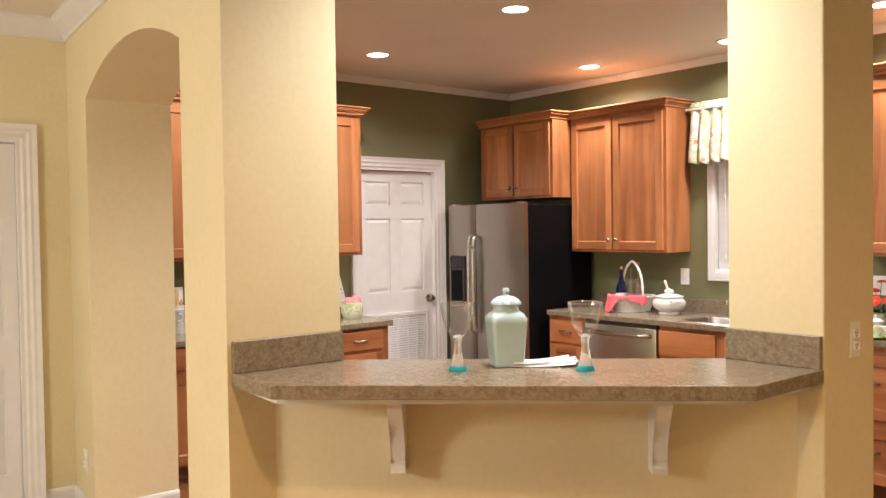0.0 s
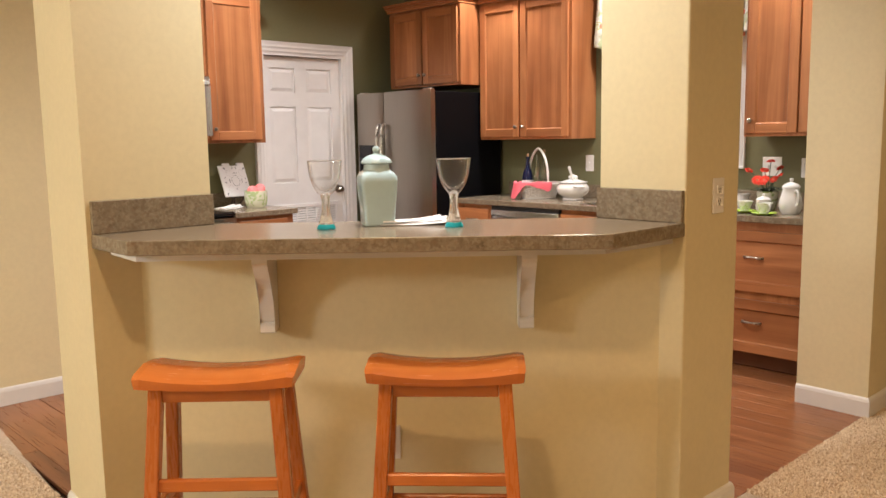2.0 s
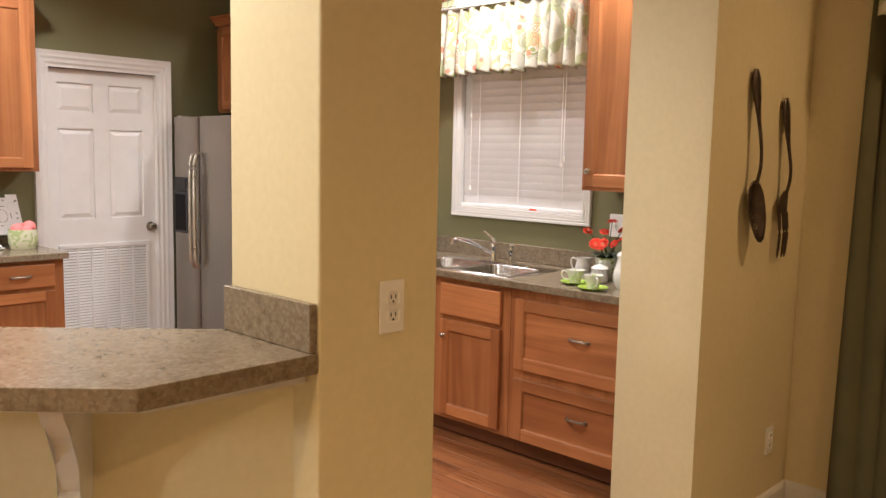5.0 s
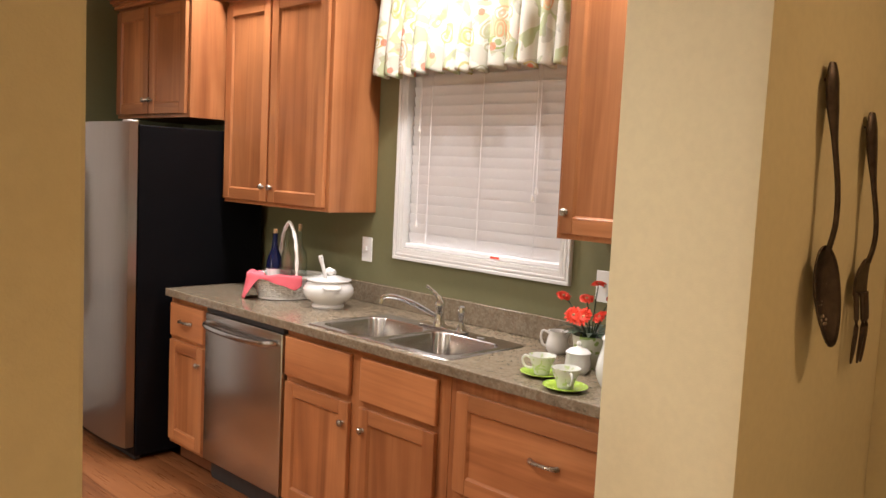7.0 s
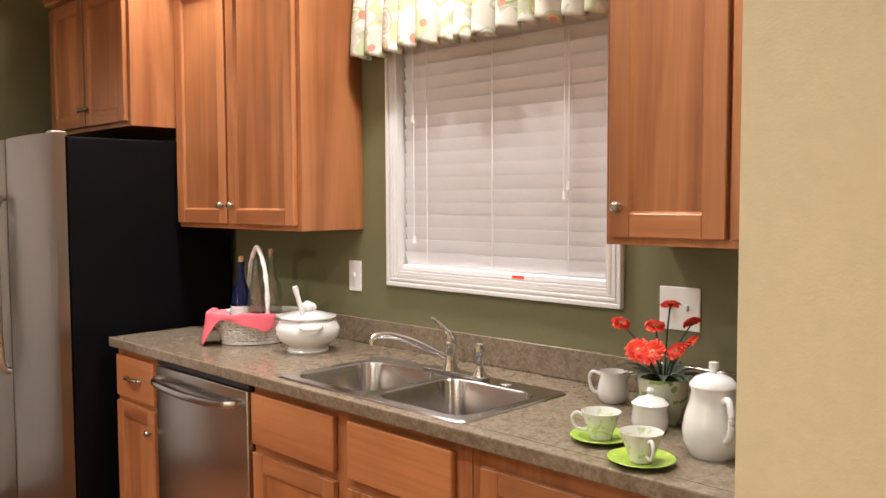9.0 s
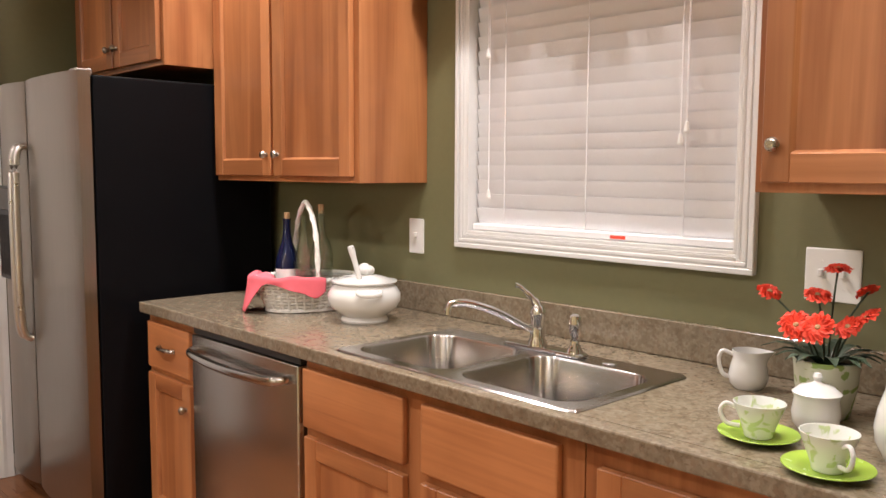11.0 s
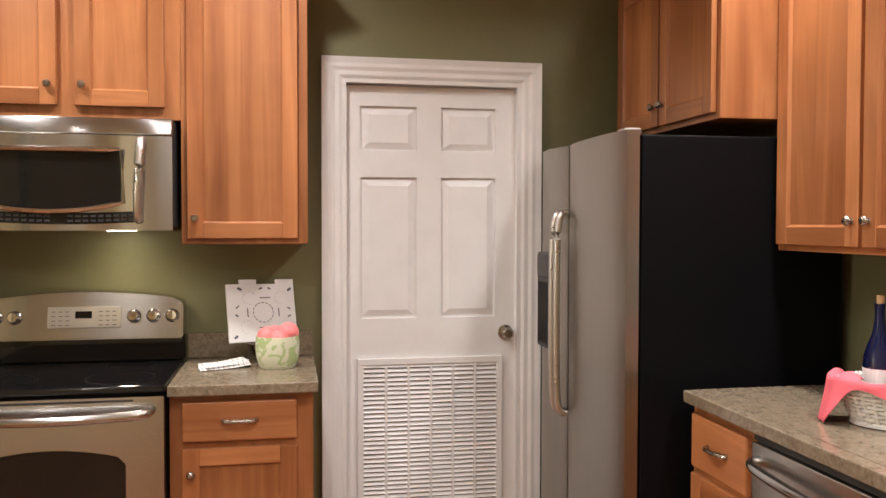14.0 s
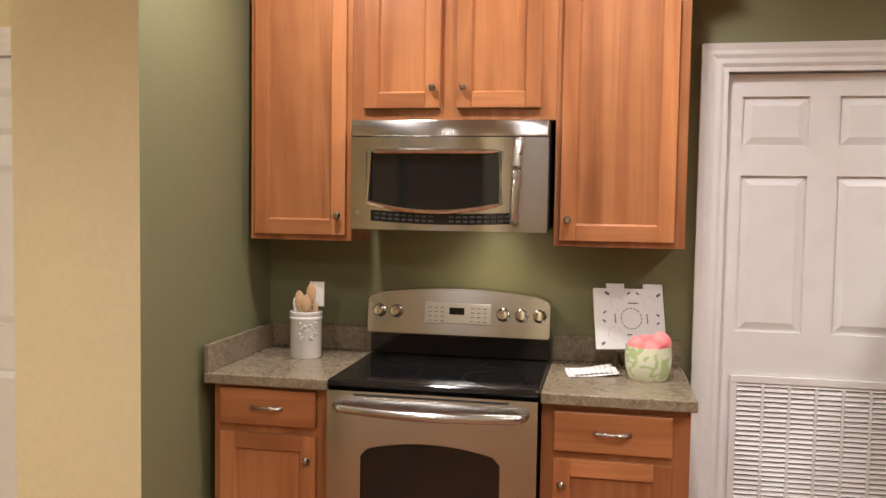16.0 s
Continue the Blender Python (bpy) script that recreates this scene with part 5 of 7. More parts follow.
g.matrix_parent_inverse = va.matrix_basis.inverted()
part("rod", tube(bmesh.new(), [(0, -0.638, 0.395), (0, 0.636, 0.395)], 0.008, 10), WHITE, va)

# olive drape in the dining area
dr = thing("curtain", pose(5.02, 0.6, 0.012), "floor-length olive green drape with deep folds", "curtain")
for y0, y1, sd, xx in ((0.985, 0.64, 2, 5.045), (0.60, 0.05, 5, 5.045)):
    g = gathered("curtain_panel", y0, y1, 0.014, 2.42, xx, 4, 0.095, DRAPE, "", "", 1, sd, 1.0, 0.004, 30, 0.006, 16, 0.5)
    g.parent = dr
    g.matrix_parent_inverse = dr.matrix_basis.inverted()
va2 = thing("curtain_valance", pose(5.0, 0.6, 2.06), "printed cream valance above the olive drape", "valance")
g = gathered("valance_cloth", 0.93, -0.9, 2.06, 2.45, 4.935, 16, 0.045, VALANCE, "", "", 1, 12, 1.0, 0.003, 18, 0.012, 8)
g.parent = va2
g.matrix_parent_inverse = va2.matrix_basis.inverted()
part("rod", tube(bmesh.new(), [(-0.03, -1.5, 0.38), (-0.03, 0.36, 0.38)], 0.012, 10), BRONZE, va2)

# ---- plates on the walls ----


def outlet(m, label, kind="outlet", gang=1):
    """Local x along the wall, -y out of it."""
    ob = thing("outlet" if kind == "outlet" else "light_switch", m, label, "outlet" if kind == "outlet" else "switch")
    w = 0.037 if gang == 1 else 0.062
    part("plate", boxm(-w, w, -0.006, -0.0004, -0.060, 0.060, bevel=0.003, seg=2), PLASTIC, ob)
    for g_ in range(gang):
        cx = 0 if gang == 1 else (-0.024 + 0.048 * g_)
        if kind == "outlet":
            for s in (-1, 1):
                bm = boxm(cx - 0.017, cx + 0.017, -0.0085, -0.0055, s * 0.0205 - 0.0145, s * 0.0205 + 0.0145, bevel=0.006, seg=2)
                rc = part("receptacle", bm, PLASTIC, ob)
                for o in (-0.0065, 0.0065):
                    part("slot", boxm(cx + o - 0.0014, cx + o + 0.0014, -0.0092, -0.0082, s * 0.0205 - 0.002, s * 0.0205 + 0.0075), DARKSLOT, rc)
                part("ground_hole", lathe(bmesh.new(), ((0, 0.001), (0.0028, 0.001), (0.0028, 0), (0, 0)), 10, pose(cx, -0.0082, s * 0.0205 - 0.008, 90)), DARKSLOT, rc)
        else:
            part("toggle", boxm(cx - 0.0055, cx + 0.0055, -0.017, -0.0055, -0.004, 0.013, bevel=0.002), PLASTIC, ob)
        for s in ((-1, 1) if kind != "outlet" else (0,)):
            part("screw", lathe(bmesh.new(), ((0, 0.001), (0.003, 0.0008), (0.003, 0), (0, 0)), 10, pose(cx, -0.0058, s * 0.030, 90)), PLASTIC, ob)
    return ob


outlet(pose(2.692, PIL[2], 1.160), "white duplex outlet on the yellow pillar")
outlet(pose(4.878, SY, 0.33), "white duplex outlet low on the yellow wall")
outlet(pose(5.085, 0.999, 1.144, 0, 0, -90), "white light switch beside the olive curtain", "switch")
pk = MID - KD * 0.055
outlet(pose(pk.x, pk.y, 0.345, 0, 0, KROT), "white duplex outlet below the bar")
outlet(pose(WX, 3.616, 1.161, 0, 0, -90), "white single light switch on the olive wall", "switch")
outlet(pose(WX, 2.213, 1.156, 0, 0, -90), "white double light switch plate behind the flowers", "switch", 2)
outlet(pose(WX, 1.992, 1.150, 0, 0, -90), "white duplex outlet above the countertop")
outlet(pose(x_front(4.72), 4.72, 0.30, 0, 0, -90 - 4.7), "white duplex outlet low beside the arch")

# ---- spoon and fork on the wall ----


def utensil_path(m, path, widths, thick, name, label, extra=None):
    """A flat forged bar along (x, y, z) points with half widths along x."""
    ob = thing(name, m, label, "wall decoration", "wall spoon and fork")
    bm = bmesh.new()
    pts = curve_pts(path, 40)
    n = len(pts)
    rows = []
    for i, p in enumerate(pts):
        u = i / (n - 1) * (len(widths) - 1)
        k = min(int(u), len(widths) - 2)
        w = widths[k] + (widths[k + 1] - widths[k]) * (u - k)
        ring = []
        for a in range(10):
            t = 2 * math.pi * a / 10
            ring.append(bm.verts.new(p + Vector((w * math.cos(t), min(thick, max(0.006, 0.45 * w)) * math.sin(t), 0))))
        rows.append(ring)
    for r0, r1 in zip(rows, rows[1:]):
        for a in range(10):
            bm.faces.new((r0[a], r0[(a + 1) % 10], r1[(a + 1) % 10], r1[a]))
    bm.faces.new(rows[0])
    bm.faces.new(rows[-1][::-1])
    bmesh.ops.recalc_face_normals(bm, faces=bm.faces)
    part("handle", bm, BRONZE, ob, smooth=True)
    return ob


sp = utensil_path(pose(4.530, SY, 1.195), [(-0.030, -0.016, 0.650), (-0.029, -0.022, 0.57), (-0.024, -0.034, 0.47), (-0.016, -0.046, 0.37), (-0.017, -0.049, 0.29), (-0.024, -0.041, 0.228)], [0.014, 0.030, 0.026, 0.015, 0.010, 0.0085, 0.009, 0.011, 0.014], 0.012, "wall_spoon", "large dark bronze pierced spoon hung on the wall")
bm = bmesh.new()
rings = []
for i in range(9):
    q_ = i / 8
    rings.append([bm.verts.new((0.054 * q_ * math.cos(2 * math.pi * a / 28), 0.026 * (1 - q_ * q_), 0.118 * (1 - 0.14 * math.sin(2 * math.pi * a / 28)) * q_ * math.sin(2 * math.pi * a / 28))) for a in range(28)])
for r0, r1 in zip(rings[1:], rings[2:]):
    for a in range(28):
        bm.faces.new((r0[a], r0[(a + 1) % 28], r1[(a + 1) % 28], r1[a]))
cv_ = bm.verts.new((0, 0.026, 0))
for a in range(28):
    bm.faces.new((cv_, rings[1][a], rings[1][(a + 1) % 28]))
bmesh.ops.delete(bm, geom=list(rings[0]), context="VERTS")
bmesh.ops.recalc_face_normals(bm, faces=bm.faces)
bowl = part("bowl", bm, BRONZE, sp, "worn bronze bowl with pierced flowers", True, pose(-0.019, -0.045, 0.138, -7, -4, -10))
bowl.modifiers.new("thickness", "SOLIDIFY").thickness = 0.004
for fx, fz in ((0.0, 0.052), (-0.018, 0.012), (0.018, 0.010), (0.0, -0.030), (0.0, -0.072)):
    for k in range(6):
        a = math.pi * k / 3
        px, pz = fx + 0.0095 * math.cos(a), fz + 0.0095 * math.sin(a)
        dep = 0.026 * (1 - (px / 0.054) ** 2 - (pz / 0.118) ** 2) - 0.0018
        part("stud", lathe(bmesh.new(), ((0, 0.0022), (0.003, 0.0016), (0.0045, 0), (0, 0)), 8, pose(px, dep, pz, 90)), WORN, bowl)
fk = utensil_path(pose(4.822, SY, 1.118), [(-0.030, -0.016, 0.640), (-0.029, -0.022, 0.56), (-0.024, -0.034, 0.46), (-0.018, -0.046, 0.37), (-0.018, -0.046, 0.31), (-0.020, -0.036, 0.262)], [0.014, 0.029, 0.025, 0.015, 0.010, 0.0085, 0.009, 0.011, 0.015], 0.012, "wall_fork", "large dark bronze fork hung on the wall")
bm = bmesh.new()
half = [(0.012, 0.272), (0.022, 0.262), (0.034, 0.245), (0.041, 0.225), (0.043, 0.200), (0.0425, 0.178)]
outl = half + [(-x_, z_) for x_, z_ in half[::-1]]
f0 = [bm.verts.new((x_, -0.040 + 6.0 * x_ * x_, z_)) for x_, z_ in outl]
f1 = [bm.verts.new((v.co.x, v.co.y + 0.007, v.co.z)) for v in f0]
for i in range(len(half) - 1):
    p_, q_ = i, len(outl) - 1 - i
    bm.faces.new((f0[p_], f0[p_ + 1], f0[q_ - 1], f0[q_]))
    bm.faces.new((f1[p_], f1[q_], f1[q_ - 1], f1[p_ + 1]))
for i in range(len(outl)):
    k = (i + 1) % len(outl)
    bm.faces.new((f0[i], f0[k], f1[k], f1[i]))
bmesh.ops.recalc_face_normals(bm, faces=bm.faces)
part("fork_head", bm, BRONZE, fk, at=pose(-0.020, 0.002, 0))
for k in range(4):
    tx = -0.0365 + 0.0243 * k
    ty = -0.0345 + 6.0 * tx * tx
    part("tine", tube(bmesh.new(), curve_pts([(tx - 0.020, ty, 0.186), (tx - 0.019, ty - 0.008, 0.10), (tx - 0.016, ty - 0.002, 0.004)], 10), [0.0070, 0.0070, 0.0068, 0.0066, 0.0064, 0.0062, 0.006, 0.0056, 0.005, 0.004, 0.0024], 8), BRONZE, fk, smooth=True)
part("hanger", boxm(-0.033, -0.027, -0.014, -0.0005, 0.60, 0.606), BRONZE, fk)
part("hanger", boxm(-0.033, -0.027, -0.014, -0.0005, 0.61, 0.616), BRONZE, sp)

# ---- ceiling cans; those of the living room and bar are unseen, added fixtures ----
CANS = [("kitchen recessed lamps", c) for c in KITCHEN_CANS] + [("living room recessed lamps", c) for c in (*UNSEEN_LIVING_CANS, BAR_CAN)]
first = None
for grp, (cx, cy) in CANS:
    ob = thing("recessed_light", pose(cx, cy, CEIL), "lit round recessed ceiling light with white trim", "ceiling light", grp)
    part("trim_ring", lathe(bmesh.new(), ((0.068, -0.0005), (0.072, -0.006), (0.088, -0.007), (0.094, -0.0005), (0.068, -0.0005)), 36), WHITE, ob, smooth=True)
    part("lens", lathe(bmesh.new(), ((0, -0.0012), (0.070, -0.0012), (0.070, -0.0006), (0, -0.0006)), 32), CANGLOW, ob, "glowing lamp lens")
# pendant form is added; only its light is known from the corbel shadows
dome = thing("pendant_light", pose(-2.1, 2.75, CEIL), "added unseen pendant, a lit frosted glass bowl on a long stem", "pendant light")
part("canopy", lathe(bmesh.new(), ((0, -0.03), (0.07, -0.028), (0.09, -0.0005), (0, -0.0005)), 32), NICKEL, dome, smooth=True)
part("stem", tube(bmesh.new(), [(0, 0, -0.03), (0, 0, -0.73)], 0.01, 10), NICKEL, dome)
part("glass_bowl", lathe(bmesh.new(), ((0.0, -0.795), (0.12, -0.785), (0.20, -0.755), (0.23, -0.715), (0.226, -0.712), (0.195, -0.75), (0.12, -0.778), (0.0, -0.788)), 36), CANGLOW, dome, "frosted glass bowl", True)


# ---- sink and faucet ----
def rounded(x0, x1, y0, y1, r, n=6):
    out = []
    for cx, cy, a0 in ((x1 - r, y1 - r, 0), (x0 + r, y1 - r, 90), (x0 + r, y0 + r, 180), (x1 - r, y0 + r, 270)):
        for k in range(n + 1):
            a = radians(a0 + 90 * k / n)
            out.append((cx + r * math.cos(a), cy + r * math.sin(a)))
    return out


def sink():
    x0, x1, y0, y1 = SK
    ob = thing("kitchen_sink", pose(x0, y0, CT), "double-bowl stainless steel sink set in the countertop", "sink")
    w, l = x1 - x0, y1 - y0
    bowls = ((0.035, w - 0.085, 0.035, l / 2 - 0.016), (0.035, w - 0.085, l / 2 + 0.016, l - 0.035))
    bm = bmesh.new()
    outer = [bm.verts.new((x, y, 0.0008)) for x, y in rounded(0, w, 0, l, 0.03)]
    raised = [bm.verts.new((x, y, 0.005)) for x, y in rounded(0.006, w - 0.006, 0.006, l - 0.006, 0.026)]
    n = len(outer)
    for i in range(n):
        bm.faces.new((outer[i], outer[(i + 1) % n], raised[(i + 1) % n], raised[i]))
    edges = [bm.edges.get((raised[i], raised[(i + 1) % n])) for i in range(n)]
    rims = []
    for b in bowls:
        rim = [bm.verts.new((x, y, 0.005)) for x, y in rounded(*b, 0.065)]
        rims.append(rim)
        edges += [bm.edges.new((rim[i], rim[(i + 1) % len(rim)])) for i in range(len(rim))]
    bmesh.ops.triangle_fill(bm, edges=edges, use_beauty=True)
    bmesh.ops.recalc_face_normals(bm, faces=bm.faces)
    part("rim", bm, SINKSTEEL, ob)
    for b in bowls:
        bm = bmesh.new()
        prev = None
        for ins, z in ((0, 0.005), (0.004, -0.002), (0.008, -0.13), (0.014, -0.168), (0.030, -0.188), (0.055, -0.195)):
            r = max(0.065 - ins * 0.3, 0.03)
            ring = [bm.verts.new((x, y, z)) for x, y in rounded(b[0] + ins, b[1] - ins, b[2] + ins, b[3] - ins, r)]
            if prev:
                for i in range(len(ring)):
                    bm.faces.new((prev[i], prev[(i + 1) % len(ring)], ring[(i + 1) % len(ring)], ring[i]))
            prev = ring
        bm.faces.new(prev)
        bmesh.ops.recalc_face_normals(bm, faces=bm.faces)
        for f in bm.faces:
            f.normal_flip()
        bo = part("basin", bm, SINKSTEEL, ob, smooth=True)
        part("drain", lathe(bmesh.new(), ((0.045, -0.194), (0.043, -0.192), (0.033, -0.1935), (0.012, -0.1942), (0, -0.1942)), 28, pose((b[0] + b[1]) / 2, (b[2] + b[3]) / 2, 0)), CHROME, bo, "round steel drain", True)
    part("hole_cover", lathe(bmesh.new(), ((0, 0.009), (0.018, 0.008), (0.021, 0.0055), (0, 0.0055)), 20, pose(w - 0.045, 0.20, 0)), CHROME, ob, "round chrome hole cover", True)
    return ob


sink()


def faucet():
    ob = thing("faucet", pose(4.992, 2.868, CT + 0.0055), "chrome single-lever kitchen faucet on the sink deck", "faucet")
    plate = prism(bmesh.new(), rounded(-0.026, 0.026, -0.135, 0.135, 0.025), 0, 0.010, 0.003)
    part("deck_plate", plate, CHROME, ob, smooth=True)
    part("body", lathe(bmesh.new(), ((0, 0.008), (0.026, 0.008), (0.025, 0.02), (0.020, 0.03), (0.019, 0.085), (0.022, 0.092), (0.021, 0.105), (0.014, 0.118), (0, 0.120)), 28, pose(0, 0.025, 0)), CHROME, ob, smooth=True)
    part("spout", tube(bmesh.new(), curve_pts([(0, 0.025, 0.045), (-0.05, 0.045, 0.072), (-0.12, 0.075, 0.110), (-0.185, 0.100, 0.133), (-0.225, 0.116, 0.136), (-0.238, 0.121, 0.128), (-0.241, 0.122, 0.108)], 28), [0.0105] * 20 + [0.0095] * 9, 14), CHROME, ob, smooth=True)
    part("lever", tube(bmesh.new(), curve_pts([(0, 0.025, 0.112), (-0.004, 0.032, 0.128), (-0.020, 0.046, 0.150), (-0.034, 0.060, 0.168), (-0.044, 0.068, 0.172)], 16), [0.012] * 5 + [0.008] * 4 + [0.006] * 5 + [0.007] * 3, 12), CHROME, ob, smooth=True)
    part("side_sprayer", lathe(bmesh.new(), ((0, 0.008), (0.022, 0.008), (0.020, 0.018), (0.013, 0.028), (0.012, 0.055), (0.016, 0.062), (0.017, 0.092), (0.014, 0.106), (0.006, 0.111), (0, 0.111)), 22, pose(0.0, -0.100, 0)), CHROME, ob, smooth=True)


faucet()

# ---- on the window countertop ----


def oval_ring(rx, ry, z, r, wob=0.0, k=24, ph=0.0, seg=96):
    pts = []
    for i in range(seg + 1):
        a = 2 * math.pi * i / seg
        w = 1 + wob * math.sin(k * a + ph)
        pts.append((rx * w * math.cos(a), ry * w * math.sin(a), z))
    return pts


def basket():
    bx, by = 4.926, 3.884
    rot = 74
    ob = thing("wicker_basket", pose(bx, by, CT, 0, 0, rot) @ Matrix.Diagonal((0.84, 0.84, 1, 1)), "oval white wicker basket with a tall hoop handle", "basket")
    bm = bmesh.new()
    for j in range(9):
        t = j / 8
        z = 0.010 + 0.092 * t
        tube(bm, oval_ring(0.112 + 0.038 * t, 0.160 + 0.050 * t, z, 0, 0.030, 17, math.pi * (j % 2), 136), 0.0050, 6, False)
    part("weave", bm, WICKER, ob, smooth=True)
    bm = bmesh.new()
    for i in range(34):
        a = 2 * math.pi * (i + 0.5) / 34
        tube(bm, [(0.112 * math.cos(a), 0.160 * math.sin(a), 0.004), (0.151 * math.cos(a), 0.211 * math.sin(a), 0.110)], 0.0052, 6)
    tagged(part("stakes", bm, WICKER, ob, smooth=True), kind="stuff")
    # shell added behind the weave, coloured as the shade inside
    part("inner_lining", lathe(bmesh.new(), ((0.68, 0.0), (0.93, 0.094), (0.92, 0.094), (0.67, 0.0)), 48, Matrix.Diagonal((0.150, 0.208, 1, 1)) @ pose(0, 0, 0.008)), WICKERDARK, ob)
    bm = bmesh.new()
    for ph in (0.0, 2.1, 4.2):
        pts = []
        for i in range(121):
            a = 2 * math.pi * i / 120
            pts.append(((0.152 + 0.007 * math.cos(26 * a + ph)) * math.cos(a), (0.212 + 0.007 * math.cos(26 * a + ph)) * math.sin(a), 0.110 + 0.006 * math.sin(26 * a + ph)))
        tube(bm, pts, 0.006, 6, False)
    part("rim_braid", bm, WICKER, ob, smooth=True)
    part("base", lathe(bmesh.new(), ((0, 0.010), (1, 0.010), (1, 0.002), (0, 0.002)), 48, Matrix.Diagonal((0.118, 0.172, 1, 1))), WICKER, ob)
    bm = bmesh.new()
    pts = []
    for i in range(41):
        a = math.pi * i / 40
        pts.append((0.150 * math.cos(a) * (1 - 0.35 * math.sin(a) ** 6), 0.0, 0.085 + 0.285 * math.sin(a) ** 0.75))
    tube(bm, pts, 0.0095, 10)
    for ph in (0.0, math.pi):
        tube(bm, [(p[0] + 0.0085 * math.cos(0.8 * i + ph), p[1] + 0.0085 * math.sin(0.8 * i + ph), p[2]) for i, p in enumerate(pts)], 0.004, 6)
    part("hoop_handle", bm, WICKER, ob, smooth=True)
    return bx, by, rot


bx, by, brot = basket()


def bottle(x, y, z, prof, mat, label, cork=True, h=0.30, r=0.04):
    ob = thing("bottle", pose(x, y, z), label, "bottle", "bottles in the basket")
    part("glass", lathe(bmesh.new(), [(a * r, b * h) for a, b in prof], 28), mat, ob, smooth=True)
    if cork:
        part("cork", lathe(bmesh.new(), ((0, h + 0.022), (0.0105, h + 0.021), (0.0095, h - 0.012), (0, h - 0.012)), 14), CORK, ob, "pale cork stopper", True)
    return ob


WINE = ((0, 0.0), (0.96, 0.0), (1.0, 0.02), (1.0, 0.44), (0.96, 0.52), (0.76, 0.62), (0.48, 0.72), (0.36, 0.82), (0.32, 0.90), (0.34, 0.985), (0.38, 0.985), (0.38, 1.0), (0.30, 1.0), (0.30, 0.80), (0.0, 0.78))
b1 = bottle(4.908, 3.974, CT + 0.0105, WINE, BLUEGLASS, "dark cobalt blue wine bottle with a cork", True, 0.300, 0.041)
part("paper_label", lathe(bmesh.new(), ((0.0412, 0.060), (0.0414, 0.060), (0.0414, 0.125), (0.0412, 0.125)), 28), GREYCARD, b1, "pale paper label")
bottle(4.925, 3.898, CT + 0.0105, ((0, 0), (0.95, 0), (1, 0.03), (1, 0.42), (0.9, 0.55), (0.5, 0.72), (0.36, 0.84), (0.34, 1.0), (0.26, 1.0), (0.28, 0.84), (0.42, 0.72), (0.8, 0.55), (0.9, 0.42), (0.9, 0.05), (0, 0.04)), PALEGLASS, "slim clear green glass bottle", False, 0.315, 0.034)
bottle(4.987, 3.880, CT + 0.0105, ((0, 0), (0.95, 0), (1, 0.03), (1, 0.52), (0.85, 0.64), (0.45, 0.74), (0.32, 0.86), (0.32, 1.0), (0.25, 1.0), (0.25, 0.86), (0.37, 0.74), (0.77, 0.64), (0.92, 0.52), (0.92, 0.05), (0, 0.04)), PALEGLASS, "pale clear glass bottle with a tall cork", True, 0.330, 0.042)


def napkin_in_basket():
    """Cloth tucked inside the rim, folded over it and hanging down the front, lowest at one end."""
    rn = random.Random(9)
    bm = bmesh.new()
    cols = []
    nu, nv = 60, 26
    for i in range(nu + 1):
        u = i / nu
        th = radians(48 + 138 * u)
        wav = 0.55 * math.sin(u * 17 + 0.6) + 0.30 * math.sin(u * 34 + 1) + 0.25 * math.sin(u * 8 + 2)
        # hem: down to the worktop at the end, a shallow scallop over the long side, a point at the far corner
        end = math.exp(-((u - 0.24) / 0.23) ** 4)
        tip = math.exp(-((u - 0.93) / 0.07) ** 2)
        low = 0.092 - 0.088 * end - 0.022 * tip - 0.016 * math.sin(u * 9.0) * (u > 0.3)
        low = max(0.004, low)
        col = []
        for j in range(nv + 1):
            v = j / nv
            if v < 0.35:
                k = v / 0.35
                rr = 0.66 + 0.33 * k + 0.03 * wav * (1 - k)
                z = 0.100 + 0.020 * k + 0.014 * (1 - k) * math.sin(u * 12 + 0.5) + 0.012 * wav * math.sin(math.pi * k)
            elif v < 0.5:
                k = (v - 0.35) / 0.15
                rr, z = 0.99 + 0.10 * math.sin(k * math.pi / 2), 0.120 + 0.010 * math.sin(k * math.pi) - 0.006 * k + 0.005 * wav
            else:
                k = (v - 0.5) / 0.5
                z = 0.114 + 0.005 * wav * (1 - k) + (low - 0.114) * k
                rr = 1.09 + (0.035 * wav + 0.12 * end) * k ** 1.2
            ext = 0.010 if v > 0.4 else 0
            col.append(bm.verts.new(((0.152 * rr + ext) * math.cos(th), (0.212 * rr + ext) * math.sin(th), z)))
        cols.append(col)
    for a, c in zip(cols, cols[1:]):
        for j in range(nv):
            bm.faces.new((a[j], a[j + 1], c[j + 1], c[j]))
    bmesh.ops.recalc_face_normals(bm, faces=bm.faces)
    ob = solo("pink_napkin", bm, PINK, "bright coral pink napkin draped over the basket rim", "napkin", pose(bx, by, CT, 0, 0, brot) @ Matrix.Diagonal((0.84, 0.84, 1, 1)), smooth=True)
    ob.modifiers.new("thickness", "SOLIDIFY").thickness = 0.003


napkin_in_basket()



